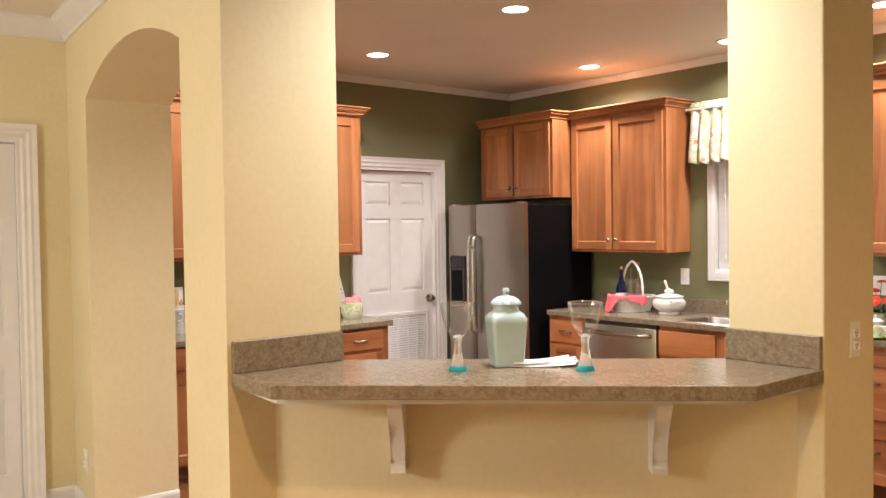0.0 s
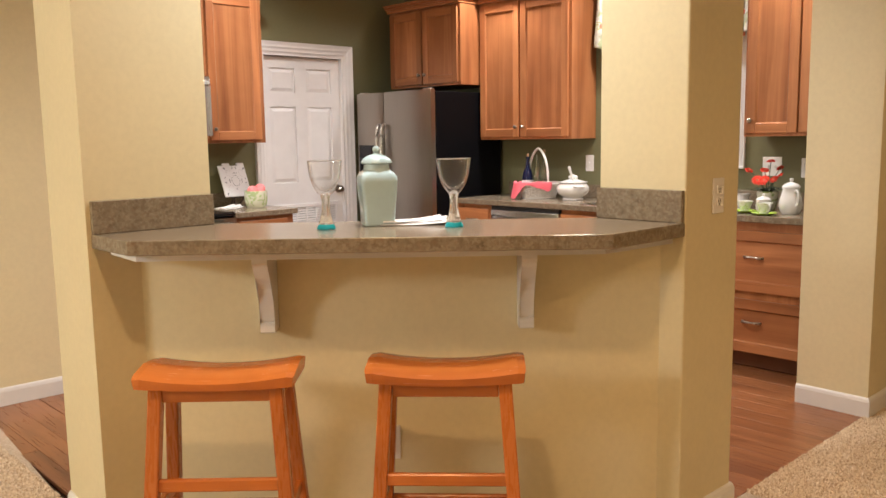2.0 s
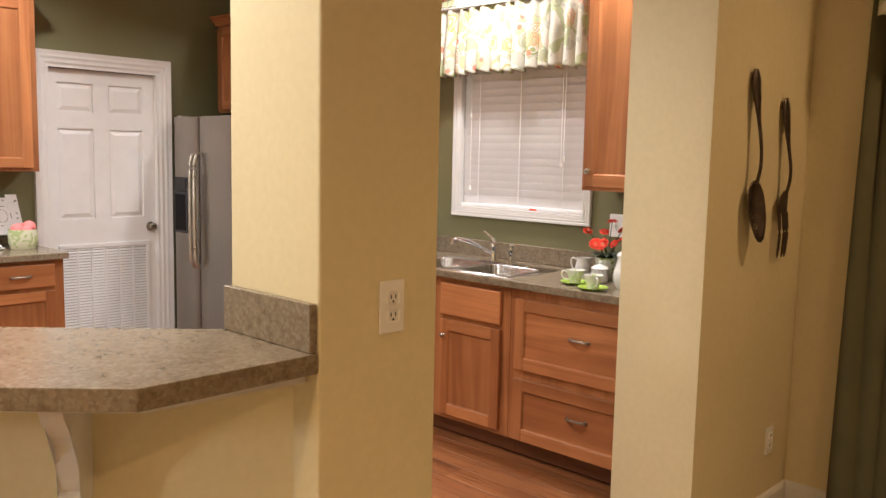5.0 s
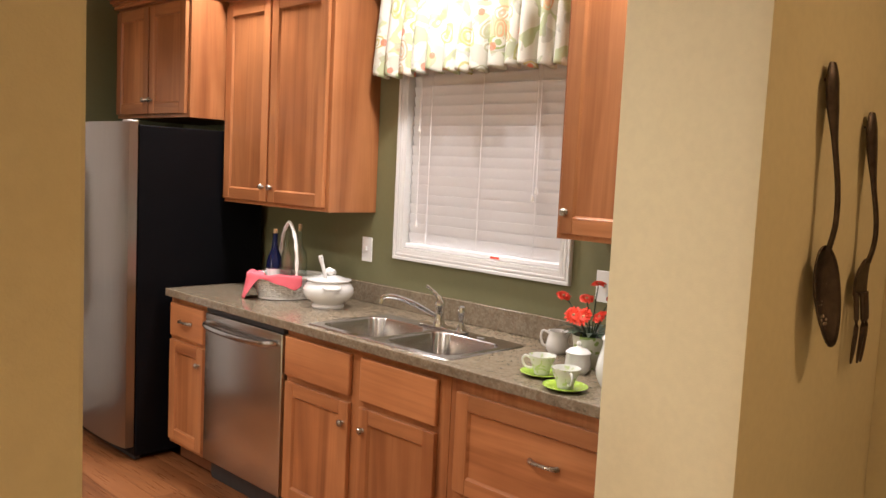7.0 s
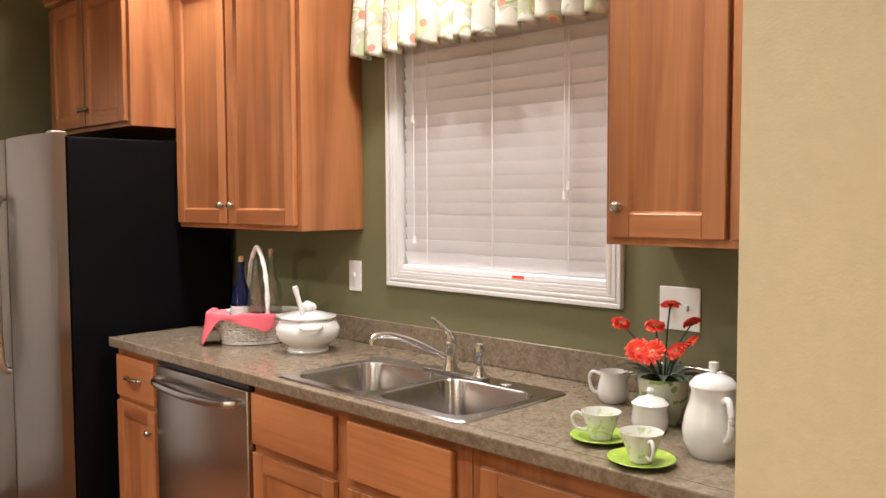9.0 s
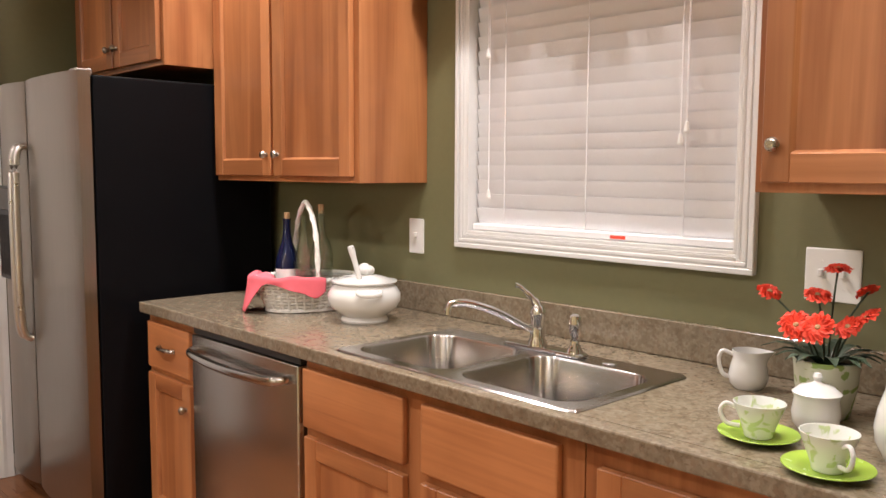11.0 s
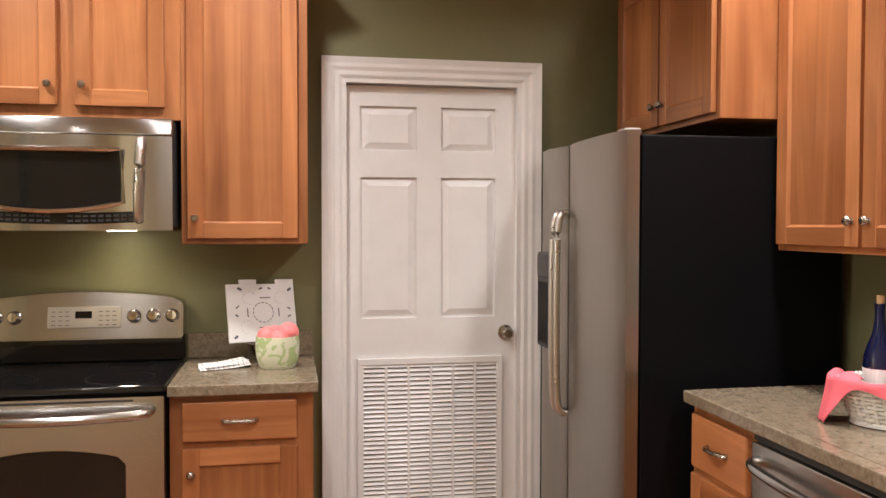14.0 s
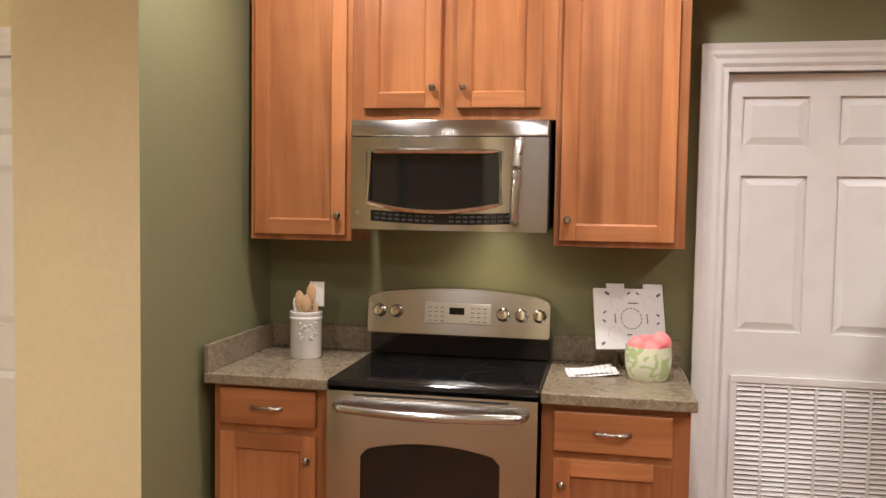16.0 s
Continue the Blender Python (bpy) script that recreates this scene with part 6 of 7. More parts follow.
def tureen():
    ob = thing("soup_tureen", pose(4.931, 3.564, CT, 0, 0, 60), "white ceramic soup tureen with lid and ladle", "tureen")
    part("bowl", lathe(bmesh.new(), ((0, 0.0), (0.074, 0.0), (0.077, 0.006), (0.070, 0.018), (0.078, 0.026), (0.104, 0.045), (0.117, 0.068), (0.116, 0.090), (0.102, 0.112), (0.094, 0.120), (0.098, 0.127), (0.090, 0.127), (0.088, 0.115), (0, 0.06)), 44), CERAMIC, ob, smooth=True)
    lid = part("lid", lathe(bmesh.new(), ((0, 0.150), (0.03, 0.149), (0.060, 0.143), (0.082, 0.135), (0.096, 0.132), (0.104, 0.131), (0.105, 0.127), (0, 0.126)), 44), CERAMIC, ob, smooth=True)
    bm = bmesh.new()
    for i in range(6):
        a = math.pi * i / 3
        bmesh.ops.create_uvsphere(bm, u_segments=10, v_segments=8, radius=0.016, matrix=pose(0.019 * math.cos(a), 0.019 * math.sin(a), 0.162))
    bmesh.ops.create_uvsphere(bm, u_segments=12, v_segments=8, radius=0.021, matrix=pose(0, 0, 0.165))
    part("finial", bm, CERAMIC, lid, smooth=True)
    for s in (-1, 1):
        part("handle", tube(bmesh.new(), curve_pts([(s * 0.098, -0.036, 0.104), (s * 0.124, -0.028, 0.100), (s * 0.131, 0, 0.098), (s * 0.124, 0.028, 0.100), (s * 0.098, 0.036, 0.104)], 16), 0.008, 8), CERAMIC, ob, smooth=True)
    lad = part("ladle", tube(bmesh.new(), curve_pts([(-0.058, 0.018, 0.120), (-0.053, 0.029, 0.165), (-0.045, 0.042, 0.215), (-0.040, 0.050, 0.245)], 14), [0.008] * 4 + [0.009] * 6 + [0.011] * 4 + [0.009], 10), CERAMIC, ob, "white ceramic ladle", True)
    part("ladle_hole", lathe(bmesh.new(), ((0, 0.001), (0.004, 0.001), (0.004, 0), (0, 0)), 10, pose(-0.0495, 0.0425, 0.236, 90, 0, -55)), DARKSLOT, lad)


tureen()


def loop_handle(ob, pts, r, mat):
    part("handle", tube(bmesh.new(), curve_pts(pts, 22), r, 10), mat, ob, smooth=True)


def cup(m, label):
    ob = thing("teacup", m, label, "cup", "tea cups")
    prof = ((0, 0.003), (0.024, 0.003), (0.026, 0.0), (0.028, 0.003), (0.029, 0.010), (0.036, 0.030), (0.046, 0.056), (0.051, 0.070), (0.049, 0.070), (0.044, 0.056), (0.034, 0.030), (0.026, 0.012), (0, 0.010))
    part("cup", lathe(bmesh.new(), prof, 36), LEAFCUP, ob, "white cup printed with green leaves", True)
    loop_handle(ob, [(0.043, 0, 0.055), (0.064, 0, 0.062), (0.074, 0, 0.045), (0.062, 0, 0.022), (0.036, 0, 0.018)], 0.0045, CERAMIC)
    return ob


def saucer(m):
    return solo("saucer", lathe(bmesh.new(), ((0, 0.004), (0.03, 0.004), (0.034, 0.0), (0.045, 0.002), (0.070, 0.011), (0.079, 0.015), (0.078, 0.0165), (0.066, 0.014), (0.044, 0.006), (0, 0.006)), 44), LIME, "lime green saucer under a teacup", "saucer", m, "saucers", smooth=True)


SMALLER = Matrix.Diagonal((0.9, 0.9, 0.9, 1))
saucer(pose(4.712, 2.140, CT) @ SMALLER)
cup(pose(4.712, 2.140, CT + 0.006, 0, 0, 115) @ SMALLER, "white leaf-printed teacup on a lime saucer")
saucer(pose(4.630, 1.985, CT) @ SMALLER)
cup(pose(4.630, 1.985, CT + 0.006, 0, 0, 232) @ SMALLER, "white leaf-printed teacup with its handle forward")

ob = thing("creamer", pose(5.045, 2.325, CT, 0, 0, 115), "small white ceramic cream jug with spout", "jug")
bm = lathe(bmesh.new(), ((0, 0.0), (0.030, 0.0), (0.040, 0.012), (0.043, 0.030), (0.038, 0.055), (0.034, 0.070), (0.037, 0.085), (0.035, 0.085), (0.032, 0.070), (0.036, 0.050), (0.038, 0.020), (0, 0.010)), 36)
for v in bm.verts:
    if v.co.z > 0.06 and v.co.x < -0.02:
        v.co.x -= 0.018 * (v.co.z - 0.06) / 0.025 * max(0, 1 - abs(v.co.y) / 0.02)
part("body", bm, CERAMIC, ob, smooth=True)
loop_handle(ob, [(0.034, 0, 0.074), (0.056, 0, 0.080), (0.064, 0, 0.060), (0.056, 0, 0.030), (0.040, 0, 0.022)], 0.0048, CERAMIC)

ob = thing("sugar_bowl", pose(4.852, 2.096, CT), "small white ceramic sugar bowl with a lid", "sugar bowl")
part("bowl", lathe(bmesh.new(), ((0, 0), (0.032, 0), (0.041, 0.012), (0.044, 0.032), (0.040, 0.058), (0.041, 0.066), (0.0, 0.060)), 36), CERAMIC, ob, smooth=True)
part("lid", lathe(bmesh.new(), ((0.043, 0.066), (0.044, 0.070), (0.030, 0.082), (0.010, 0.088), (0.006, 0.092), (0.009, 0.100), (0.006, 0.107), (0, 0.108)), 36), CERAMIC, ob, smooth=True)

ob = thing("coffee_pot", pose(4.788, 1.905, CT, 0, 0, -128), "tall white ceramic coffee pot with domed lid", "coffee pot")
part("body", lathe(bmesh.new(), ((0, 0), (0.046, 0), (0.050, 0.006), (0.062, 0.030), (0.065, 0.055), (0.060, 0.085), (0.050, 0.118), (0.046, 0.140), (0.050, 0.152), (0.046, 0.152), (0, 0.145)), 40), CERAMIC, ob, smooth=True)
part("lid", lathe(bmesh.new(), ((0.051, 0.152), (0.050, 0.157), (0.038, 0.170), (0.018, 0.178), (0.008, 0.180), (0.008, 0.186), (0.011, 0.193), (0.010, 0.203), (0, 0.205)), 36), CERAMIC, ob, smooth=True)
loop_handle(ob, [(0.048, 0, 0.128), (0.070, 0, 0.134), (0.084, 0, 0.105), (0.080, 0, 0.065), (0.060, 0, 0.045)], 0.0075, CERAMIC)
part("lip", tube(bmesh.new(), curve_pts([(-0.040, 0, 0.125), (-0.052, 0, 0.138), (-0.062, 0, 0.150)], 8), [0.014 - 0.0008 * k for k in range(9)], 12), CERAMIC, ob, smooth=True)


def flower_pot():
    ob = thing("flower_pot", pose(4.958, 2.122, CT), "leaf-printed pot of red artificial daisies", "flowers")
    part("pot", lathe(bmesh.new(), ((0, 0), (0.044, 0), (0.047, 0.005), (0.058, 0.060), (0.063, 0.112), (0.060, 0.114), (0.055, 0.100), (0, 0.098)), 36), leaf_pot, ob, smooth=True)
    part("soil", lathe(bmesh.new(), ((0, 0.104), (0.03, 0.103), (0.056, 0.0985), (0, 0.0985)), 20), DARKSLOT, ob)
    rn = random.Random(11)
    for (fx, fy, fz, tx, ty, s) in ((-0.01, 0.118, 0.235, -15, 35, 0.9), (-0.045, 0.045, 0.180, -42, 20, 1.25), (-0.050, 0.000, 0.182, -46, -5, 1.25), (-0.01, 0.020, 0.238, -16, 10, 1.0), (0.02, -0.005, 0.290, -8, 0, 1.0), (-0.01, -0.075, 0.205, -20, -45, 1.1), (0.03, -0.060, 0.250, 10, -40, 0.9), (-0.02, -0.045, 0.185, -35, -20, 1.0)):
        stem = part("stem", tube(bmesh.new(), curve_pts([(fx * 0.15, fy * 0.15, 0.10), (fx * 0.5, fy * 0.5, 0.10 + (fz - 0.10) * 0.6), (fx, fy, fz)], 8), 0.0022, 6), LEAF, ob)
        bm = bmesh.new()
        for layer in range(2):
            for k in range(14):
                a = 2 * math.pi * (k + 0.5 * layer) / 14 + rn.uniform(-0.08, 0.08)
                r = (0.028 - 0.005 * layer) * s * rn.uniform(0.9, 1.08)
                up = 0.004 + 0.004 * layer
                c, sn = math.cos(a), math.sin(a)
                q = [(0.004, -0.003, 0), (r * 0.62, -0.0072, up), (r, -0.0035, up * 0.2 + rn.uniform(-0.006, 0.004)), (r, 0.0035, up * 0.2), (r * 0.62, 0.0072, up), (0.004, 0.003, 0)]
                bm.faces.new([bm.verts.new((x * c - y * sn, x * sn + y * c, z + 0.002 * layer)) for x, y, z in q])
        fl = part("flower", bm, RED, ob, "red daisy head", False, pose(fx, fy, fz, ty * 0.8, tx * 1.2, 0))
        part("flower_centre", lathe(bmesh.new(), ((0, 0.007), (0.004, 0.006), (0.006, 0.003), (0.005, 0), (0, 0)), 10), CORK, fl)
    for k in range(16):
        a = 2 * math.pi * k / 16 + rn.uniform(-0.2, 0.2)
        ln = rn.uniform(0.07, 0.12)
        bm = bmesh.new()
        pts = [(0.012 + ln * t, 0, 0.10 + ln * (0.95 * t - 0.75 * t * t) * 1.1) for t in (0, 0.25, 0.5, 0.75, 1.0)]
        wd = (0.004, 0.011, 0.013, 0.009, 0.001)
        l_ = [bm.verts.new((p[0], -w, p[2])) for p, w in zip(pts, wd)]
        c_ = [bm.verts.new((p[0], 0, p[2] - 0.002)) for p in pts]
        r_ = [bm.verts.new((p[0], w, p[2])) for p, w in zip(pts, wd)]
        for i in range(4):
            bm.faces.new((l_[i], l_[i + 1], c_[i + 1], c_[i]))
            bm.faces.new((c_[i], c_[i + 1], r_[i + 1], r_[i]))
        part("leaf", bm, LEAF, ob, at=pose(0, 0, 0, 0, 0, math.degrees(a)))


leaf_pot = leafy_glaze("leaf_printed_pot", (0.50, 0.50, 0.38), (0.22, 0.30, 0.09), 24, 0.55)
flower_pot()

# ---- on the bar ----


def jar():
    ob = thing("ginger_jar", pose(1.833, 1.996, BT, 0, 0, -28), "pale aqua glazed square ginger jar with lid", "jar")
    bm = bmesh.new()
    prev = None
    for hw_, z, rr in ((0.049, 0.0, 0.3), (0.052, 0.004, 0.3), (0.0505, 0.012, 0.25), (0.052, 0.04, 0.22), (0.057, 0.10, 0.22), (0.0605, 0.143, 0.24), (0.060, 0.160, 0.28), (0.053, 0.175, 0.5), (0.044, 0.183, 0.9), (0.042, 0.193, 0.95), (0.042, 0.202, 0.95)):
        ring = [bm.verts.new((x, y, z)) for x, y in rounded(-hw_, hw_, -hw_, hw_, hw_ * rr)]
        if prev:
            for i in range(len(ring)):
                bm.faces.new((prev[i], prev[(i + 1) % len(ring)], ring[(i + 1) % len(ring)], ring[i]))
        else:
            bm.faces.new(ring[::-1])
        prev = ring
    bm.faces.new(prev)
    bmesh.ops.recalc_face_normals(bm, faces=bm.faces)
    part("body", bm, CELADON, ob, smooth=True)
    bm = bmesh.new()
    prof = ((0.044, 0.2025), (0.051, 0.205), (0.051, 0.209), (0.044, 0.220), (0.029, 0.230), (0.012, 0.235), (0.008, 0.239), (0.012, 0.245), (0.013, 0.252), (0.009, 0.259), (0, 0.262))
    lathe(bm, prof, 36)
    for v in bm.verts:
        r = math.hypot(v.co.x, v.co.y)
        if r > 0.02:
            k = 1 + 0.04 * math.cos(12 * math.atan2(v.co.y, v.co.x))
            v.co.x, v.co.y = v.co.x * k, v.co.y * k
    part("lid", bm, CELADON, ob, smooth=True)


jar()


def goblet(m):
    ob = thing("wine_glass", m, "clear glass goblet with a turquoise foot", "glass", "bar goblets")
    part("bowl", lathe(bmesh.new(), ((0, 0.1060), (0.012, 0.1068), (0.024, 0.1150), (0.038, 0.1370), (0.048, 0.1680), (0.0535, 0.2030), (0.0550, 0.2180), (0.0536, 0.2180), (0.0518, 0.2030), (0.0462, 0.1690), (0.035, 0.1420), (0.018, 0.1250), (0, 0.1200)), 40), GLASS, ob, smooth=True)
    # whitish bead added to draw the bright highlight round the rim
    part("lip", tube(bmesh.new(), [(0.0543 * math.cos(math.pi * i / 24), 0.0543 * math.sin(math.pi * i / 24), 0.2182) for i in range(49)], 0.0012, 6), STEMGLASS, ob, smooth=True)
    part("stem", lathe(bmesh.new(), ((0, 0.118), (0.010, 0.116), (0.0165, 0.108), (0.0140, 0.098), (0.0125, 0.082), (0.0140, 0.060), (0.0185, 0.036), (0.0235, 0.0165), (0, 0.0165)), 36), STEMGLASS, ob, smooth=True)
    part("foot", lathe(bmesh.new(), ((0, 0.0), (0.028, 0.0), (0.0305, 0.002), (0.0298, 0.006), (0.0240, 0.0162), (0, 0.0162)), 36), AQUAGLASS, ob, "turquoise tinted glass foot", True)
    return ob


gg = goblet(pose(1.643, 2.024, BT))
copy_thing(gg, pose(1.946, 1.747, BT))


def folded_cloth(name, m, w, l, layers, lift, seed, mat, label, cat):
    """A folded cloth: layers fanned and creased, with doubled edges, lifting towards +x."""
    rn = random.Random(seed)
    bm = bmesh.new()
    nx, ny = 26, 16
    for k in range(layers):
        turn, dx, dy = radians(rn.uniform(-9, 9)), rn.uniform(-0.012, 0.012), rn.uniform(-0.010, 0.010)
        sx, sy = w * (1 - 0.07 * k), l * (1 - 0.10 * k)
        ph = rn.uniform(0, 6)
        top, bot = [], []
        for i in range(nx + 1):
            u = i / nx * 2 - 1
            ct, cb_ = [], []
            for j in range(ny + 1):
                v = j / ny * 2 - 1
                x, y = u * sx / 2 + 0.05 * sx * v, v * sy / 2 * (1 - 0.10 * u)
                rise = lift * (0.8 + 0.2 * k / layers) * max(0.0, (u + 0.35) / 1.35) ** 2 * (0.75 + 0.25 * math.cos(3.0 * v + ph))
                wave = 0.0030 * math.sin(5.5 * v + 1.5 * u + ph) * (0.3 + max(0, u)) + 0.0010 * math.sin(11 * v - 3 * u)
                z = 0.003 + 0.0046 * k + rise + (wave if k else 0.0)
                roll = 0.0034 * math.sqrt(max(0.0, 1 - v ** 8))
                xx, yy = x * math.cos(turn) - y * math.sin(turn) + dx * k, x * math.sin(turn) + y * math.cos(turn) + dy * k
                ct.append(bm.verts.new((xx, yy, z + roll)))
                cb_.append(bm.verts.new((xx, yy, max(0.0008, z - roll))))
            top.append(ct)
            bot.append(cb_)
        for i in range(nx):
            for j in range(ny):
                bm.faces.new((top[i][j], top[i + 1][j], top[i + 1][j + 1], top[i][j + 1]))
                bm.faces.new((bot[i][j], bot[i][j + 1], bot[i + 1][j + 1], bot[i + 1][j]))
            for j in (0, ny):
                bm.faces.new((top[i][j], bot[i][j], bot[i + 1][j], top[i + 1][j]))
        for j in range(ny):
            for i in (0, nx):
                bm.faces.new((top[i][j], bot[i][j], bot[i][j + 1], top[i][j + 1]))
    bmesh.ops.recalc_face_normals(bm, faces=bm.faces)
    return solo(name, bm, mat, label, cat, m, smooth=True)


folded_cloth("folded_napkin", pose(1.925, 1.905, BT, 0, 0, -40), 0.215, 0.100, 3, 0.014, 4, CLOTH, "folded white linen napkin lying on the bar", "napkin")

# ---- beside the range ----
ob = thing("utensil_crock", pose(1.962, 5.250, RZ), "white ceramic crock with raised grapes, full of utensils", "crock")
part("crock", lathe(bmesh.new(), ((0, 0), (0.058, 0), (0.062, 0.006), (0.062, 0.150), (0.065, 0.154), (0.065, 0.162), (0.062, 0.166), (0.065, 0.172), (0.065, 0.182), (0.060, 0.184), (0.056, 0.170), (0.056, 0.02), (0, 0.015)), 40), CERAMIC, ob, smooth=True)
rn = random.Random(5)
GREYVINE = plain("grey_relief_glaze", (0.45, 0.43, 0.40), 0.35)
bm = bmesh.new()
for k in range(26):
    a = radians(-62 + rn.uniform(-32, 32))
    bmesh.ops.create_icosphere(bm, subdivisions=1, radius=rn.uniform(0.004, 0.008), matrix=pose(0.062 * math.cos(a), 0.062 * math.sin(a), rn.uniform(0.075, 0.145)))
part("grape_relief", bm, GREYVINE, ob, "grey raised vine relief", True)
ut = thing("wooden_spoon", pose(1.962, 5.250, RZ), "pale wooden spoons and whisk standing in the crock", "utensils")
for dx, dy, h, w, mt in ((-0.022, -0.006, 0.262, 0.020, SPOONWOOD), (0.004, -0.012, 0.248, 0.020, SPOONWOOD), (0.014, 0.012, 0.290, 0.020, SPOONWOOD), (-0.038, 0.004, 0.235, 0.014, PLASTIC), (0.036, -0.006, 0.222, 0.012, SPOONWOOD)):
    bm = tube(bmesh.new(), [(dx * 0.4, dy * 0.4, 0.02), (dx, dy, h - 0.07)], 0.006, 8)
    bmesh.ops.create_uvsphere(bm, u_segments=14, v_segments=10, radius=1.0, matrix=pose(dx * 1.1, dy * 1.1, h - 0.038, 0, dx * 200, 0) @ Matrix.Diagonal((w, 0.006, 0.040, 1)))
    part("spoon", bm, mt, ut, smooth=True)
sp_ = thing("clear_spatula", pose(1.962, 5.250, RZ), "pale grey flat spatula standing in the crock", "utensils")
part("blade", boxm(0.006, 0.066, 0.022, 0.026, 0.200, 0.298, bevel=0.001), PLASTIC, sp_)
part("handle", tube(bmesh.new(), [(0.01, 0.01, 0.02), (0.035, 0.024, 0.205)], 0.005, 8), PLASTIC, sp_)

ob = thing("fruit_bowl", pose(3.283, 5.185, RZ), "green leaf-painted ceramic bowl", "bowl")
part("bowl", lathe(bmesh.new(), ((0, 0), (0.066, 0), (0.070, 0.005), (0.081, 0.045), (0.083, 0.085), (0.080, 0.120), (0.076, 0.120), (0.078, 0.085), (0.074, 0.045), (0, 0.02)), 40), LEAFBOWL, ob, smooth=True)
for fx, fy, fz, r in ((-0.038, -0.018, 0.118, 0.038), (0.006, -0.042, 0.108, 0.036), (0.040, 0.010, 0.128, 0.041), (-0.010, 0.030, 0.118, 0.037)):
    bm = bmesh.new()
    bmesh.ops.create_uvsphere(bm, u_segments=24, v_segments=16, radius=r)
    for v in bm.verts:
        a = math.atan2(v.co.y, v.co.x)
        v.co *= 1 - 0.06 * math.exp(-(a / 0.22) ** 2)
    solo("peach", bm, PEACH, "ripe pink peach in the leaf-painted bowl", "fruit", pose(3.283 + fx, 5.185 + fy, RZ + fz, 20, 30, rn.uniform(0, 360)), "peaches", smooth=True)

# printed board on a stand
st = thing("display_stand", pose(3.225, 5.325, RZ), "printed white board on a small dark easel", "display board")
BOARD = pose(0.005, 0, 0.078, -18, 1, 18)
bd = part("board", boxm(-0.138, 0.138, 0.0, 0.012, 0.0, 0.235, bevel=0.002), GREYCARD, st, "white board with printed dashes", at=BOARD)
for x0, x1 in ((-0.085, -0.015), (0.062, 0.138)):
    part("tab", boxm(x0, x1, 0.001, 0.011, 0.2345, 0.254, bevel=0.001), GREYCARD, bd)
bm = bmesh.new()
for k in range(16):
    a = 2 * math.pi * k / 16
    m = pose(0.005 + 0.040 * math.cos(a), -0.0008, 0.118 + 0.040 * math.sin(a), 0, -math.degrees(a) + 90, 0)
    bmesh.ops.create_cube(bm, size=1, matrix=m @ Matrix.Diagonal((0.010, 0.0012, 0.0030, 1)))
for x, z, w, h, rot in ((0.015, 0.178, 0.042, 0.004, 0), (-0.058, 0.118, 0.004, 0.036, 0), (0.068, 0.118, 0.004, 0.036, 0), (-0.005, 0.056, 0.020, 0.004, 0), (-0.085, 0.215, 0.018, 0.009, 30), (0.118, 0.210, 0.018, 0.009, -40), (-0.110, 0.022, 0.016, 0.009, -40), (0.0, 0.216, 0.014, 0.006, -35), (0.035, 0.216, 0.014, 0.006, 35), (-0.098, 0.142, 0.016, 0.005, -40), (-0.102, 0.108, 0.014, 0.006, 40), (0.112, 0.132, 0.014, 0.006, 35), (0.110, 0.100, 0.014, 0.006, -30)):
    bmesh.ops.create_cube(bm, size=1, matrix=pose(x, -0.0008, z, 0, rot, 0) @ Matrix.Diagonal((w, 0.0012, h, 1)))
tagged(part("printed_dashes", bm, INK, bd, "dark printed dashes"), kind="stuff")
bm = bmesh.new()
for cx, cz in ((-0.048, 0.178), (0.082, 0.176), (-0.062, 0.060)):
    for k in range(10):
        a = math.pi * (0.2 + 1.3 * k / 9)
        bmesh.ops.create_cube(bm, size=1, matrix=pose(cx + 0.026 * math.cos(a), -0.0008, cz + 0.026 * math.sin(a), 0, -math.degrees(a) + 90, 0) @ Matrix.Diagonal((0.007, 0.0012, 0.0016, 1)))
tagged(part("printed_curves", bm, GREYVINE, bd, "grey printed curves"), kind="stuff")
part("easel_ledge", boxm(-0.06, 0.06, -0.030, 0.012, 0.066, 0.076, bevel=0.002), BRONZE, st)
for s in (-0.05, 0.05):
    part("easel_leg", tube(bmesh.new(), [(s, -0.020, 0.070), (s * 1.1, -0.030, 0.006)], 0.006, 8), BRONZE, st)
    part("easel_back", tube(bmesh.new(), [(s, 0.010, 0.070), (s * 0.6, 0.058, 0.006)], 0.005, 8), BRONZE, st)


folded_cloth("dish_towel", pose(3.085, 5.215, RZ, 0, 0, 22), 0.190, 0.125, 3, 0.012, 8, STRIPED, "folded white dish towel with grey stripes on the counter", "towel")

# ---- carpet tufts where the floor is nearest ----
trn = np.random.RandomState(3)


def tufts(name, x0, x1, y0, y1, count):
    px, py = trn.uniform(x0, x1, count), trn.uniform(y0, y1, count)
    h, r, a = trn.uniform(0.004, 0.010, count), trn.uniform(0.0035, 0.007, count), trn.uniform(0, 2.1, count)
    lx, ly = trn.uniform(-0.006, 0.006, count), trn.uniform(-0.006, 0.006, count)
    vs = np.zeros((count, 4, 3))
    for k in range(3):
        t = a + k * 2.0944
        vs[:, k, 0], vs[:, k, 1], vs[:, k, 2] = px + r * np.cos(t), py + r * np.sin(t), 0.0035
    vs[:, 3, 0], vs[:, 3, 1], vs[:, 3, 2] = px + lx, py + ly, 0.004 + h
    base = np.arange(count)[:, None] * 4
    fs = np.concatenate([base + np.array(q) for q in ((0, 1, 3), (1, 2, 3), (2, 0, 3))])
    me = bpy.data.meshes.new(name)
    me.from_pydata(vs.reshape(-1, 3).tolist(), [], fs.tolist())
    me.materials.append(PILE)
    return tagged(new(name, me), "beige speckled carpet pile", "carpet", kind="stuff")


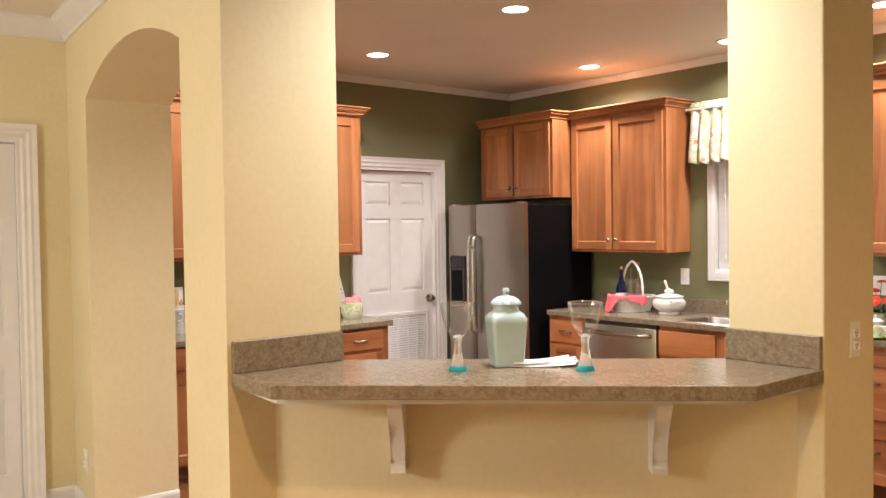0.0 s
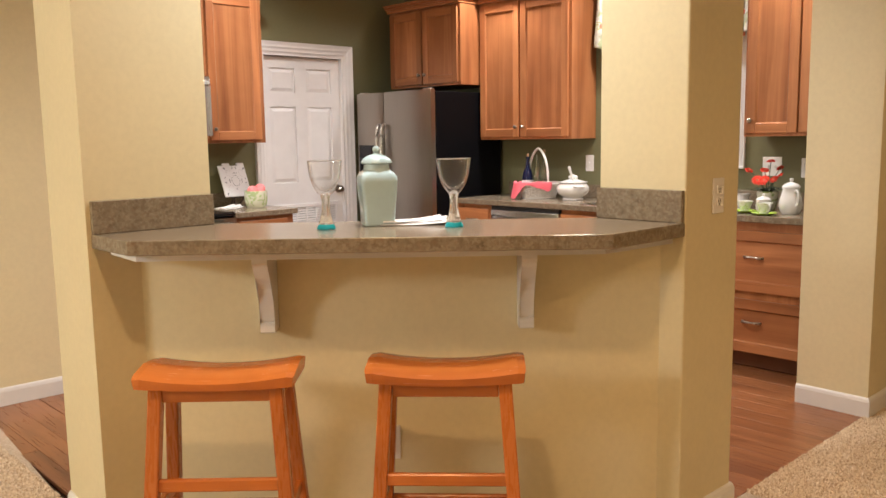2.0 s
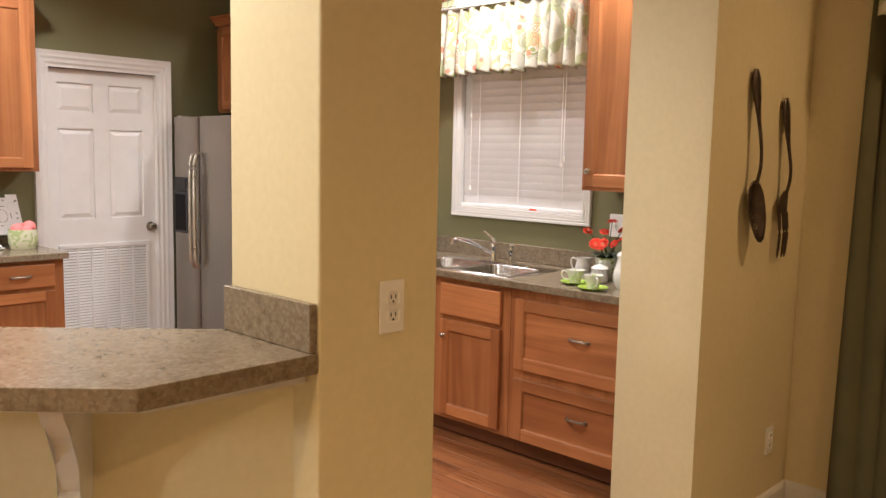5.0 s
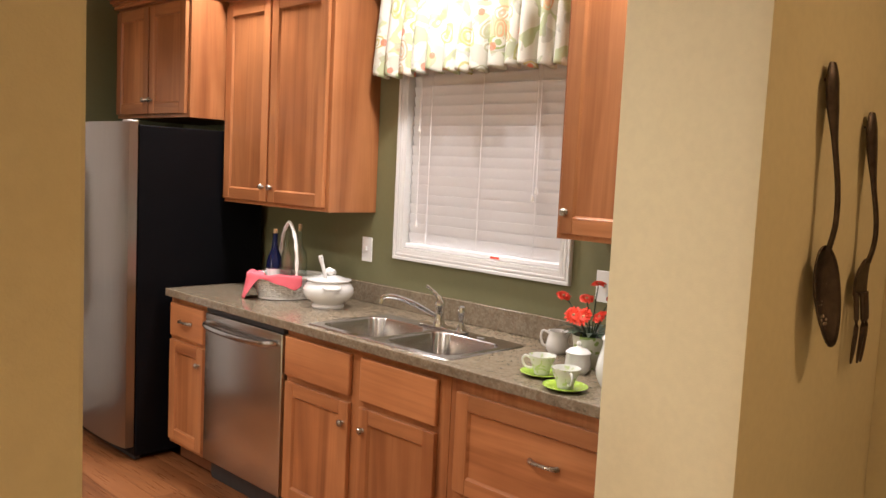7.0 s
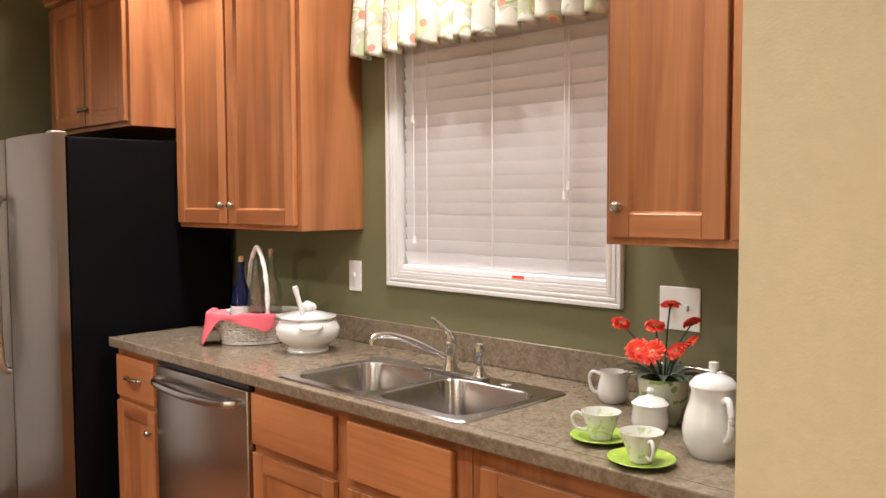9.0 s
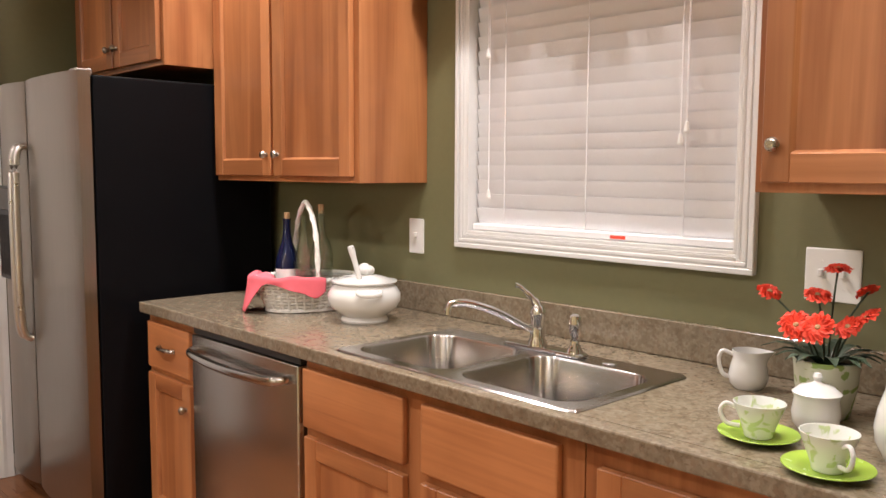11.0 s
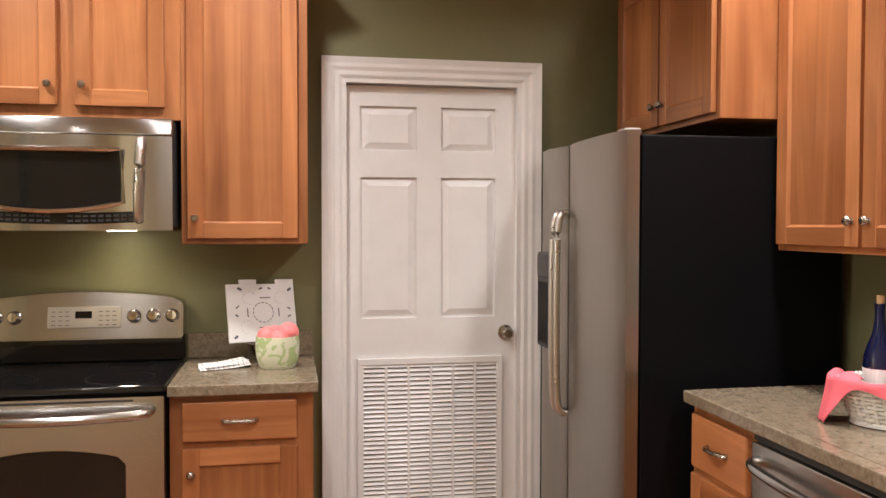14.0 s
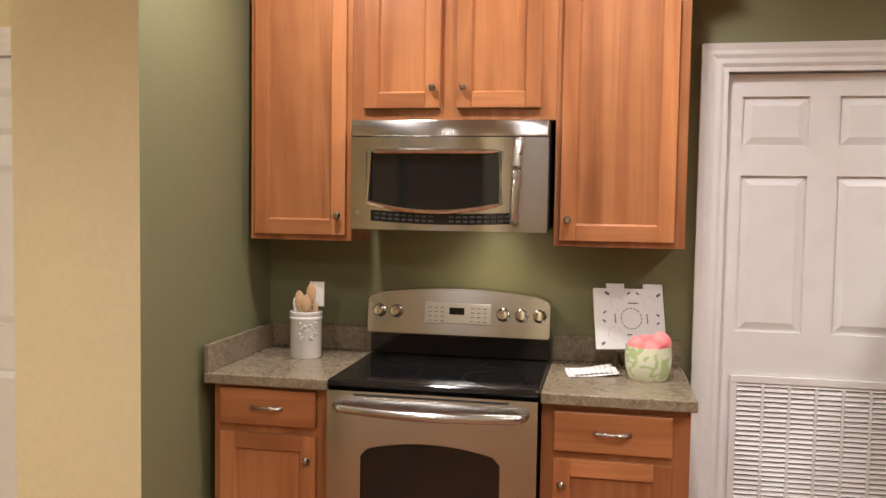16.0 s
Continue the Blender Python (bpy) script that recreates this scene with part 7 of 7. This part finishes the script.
PILE, pnt, pb = material("carpet_pile", 0.95)
geo = node(pnt, "ShaderNodeNewGeometry")
pnt.links.new(ramp(pnt, geo.outputs["Random Per Island"], ((0.0, (0.40, 0.28, 0.18)), (0.25, (0.62, 0.49, 0.34)), (0.75, (0.74, 0.62, 0.46)), (1.0, (0.82, 0.72, 0.57)))), pb.inputs["Base Color"])
tufts("carpet_pile", 3.0, 5.08, 0.25, 1.25, 70000)
tufts("carpet_pile", 0.35, 1.12, 2.9, 4.97, 32000)

# ---- floor boards ----
frn = random.Random(21)
PW, GAP = 0.128, 0.0010
board_mesh = {}


def board(x0, x1, y0, y1):
    key = (round(x1 - x0, 3), round(y1 - y0, 3))
    if key not in board_mesh:
        board_mesh[key] = mesh_of("floor_board", boxm(0, key[0], 0, key[1], -0.020, 0.0, bevel=0.0009), PLANK)
    ob = new("floor_board", board_mesh[key])
    ob.parent = boards
    ob.matrix_basis = pose(x0, y0, frn.uniform(-0.0004, 0.0004))


boards = thing("floor_boards", pose(0, 0, 0.004), "warm brown wood plank floor of the kitchen", "floor", kind=STRUCT)


def south_edge(x):
    """Where the boards begin: the carpet's edge in the passage, the half wall, the arch."""
    if x >= 2.47:
        return 1.252
    return 1.47 + (2.49 - x) * 0.923


x = 1.49
while x < 4.64:
    x1 = min(x + PW, 4.665)
    y = south_edge(x1) if x < 2.47 else 1.252
    y += 0.0
    yy = y - frn.choice((0.0, 0.3, 0.6, 0.9))
    while yy < NY:
        e = min(yy + 1.215, NY - 0.002)
        s = max(yy, y)
        if e - s > 0.05:
            board(x, x1 - GAP, round(s, 3), round(e - GAP, 3))
        yy += 1.215
    x += PW
# boards under the arch
xs = 1.10
k = 0
while xs < 1.488:
    x1 = min(xs + PW, 1.4878)
    yb = 2.925
    board(xs + (0.05 if k == 0 else 0), x1 - GAP, yb, 3.70 - 0.4 * (k % 2))
    board(xs + (0.05 if k == 0 else 0), x1 - GAP, 3.702 - 0.4 * (k % 2), 4.505)
    xs += PW
    k += 1
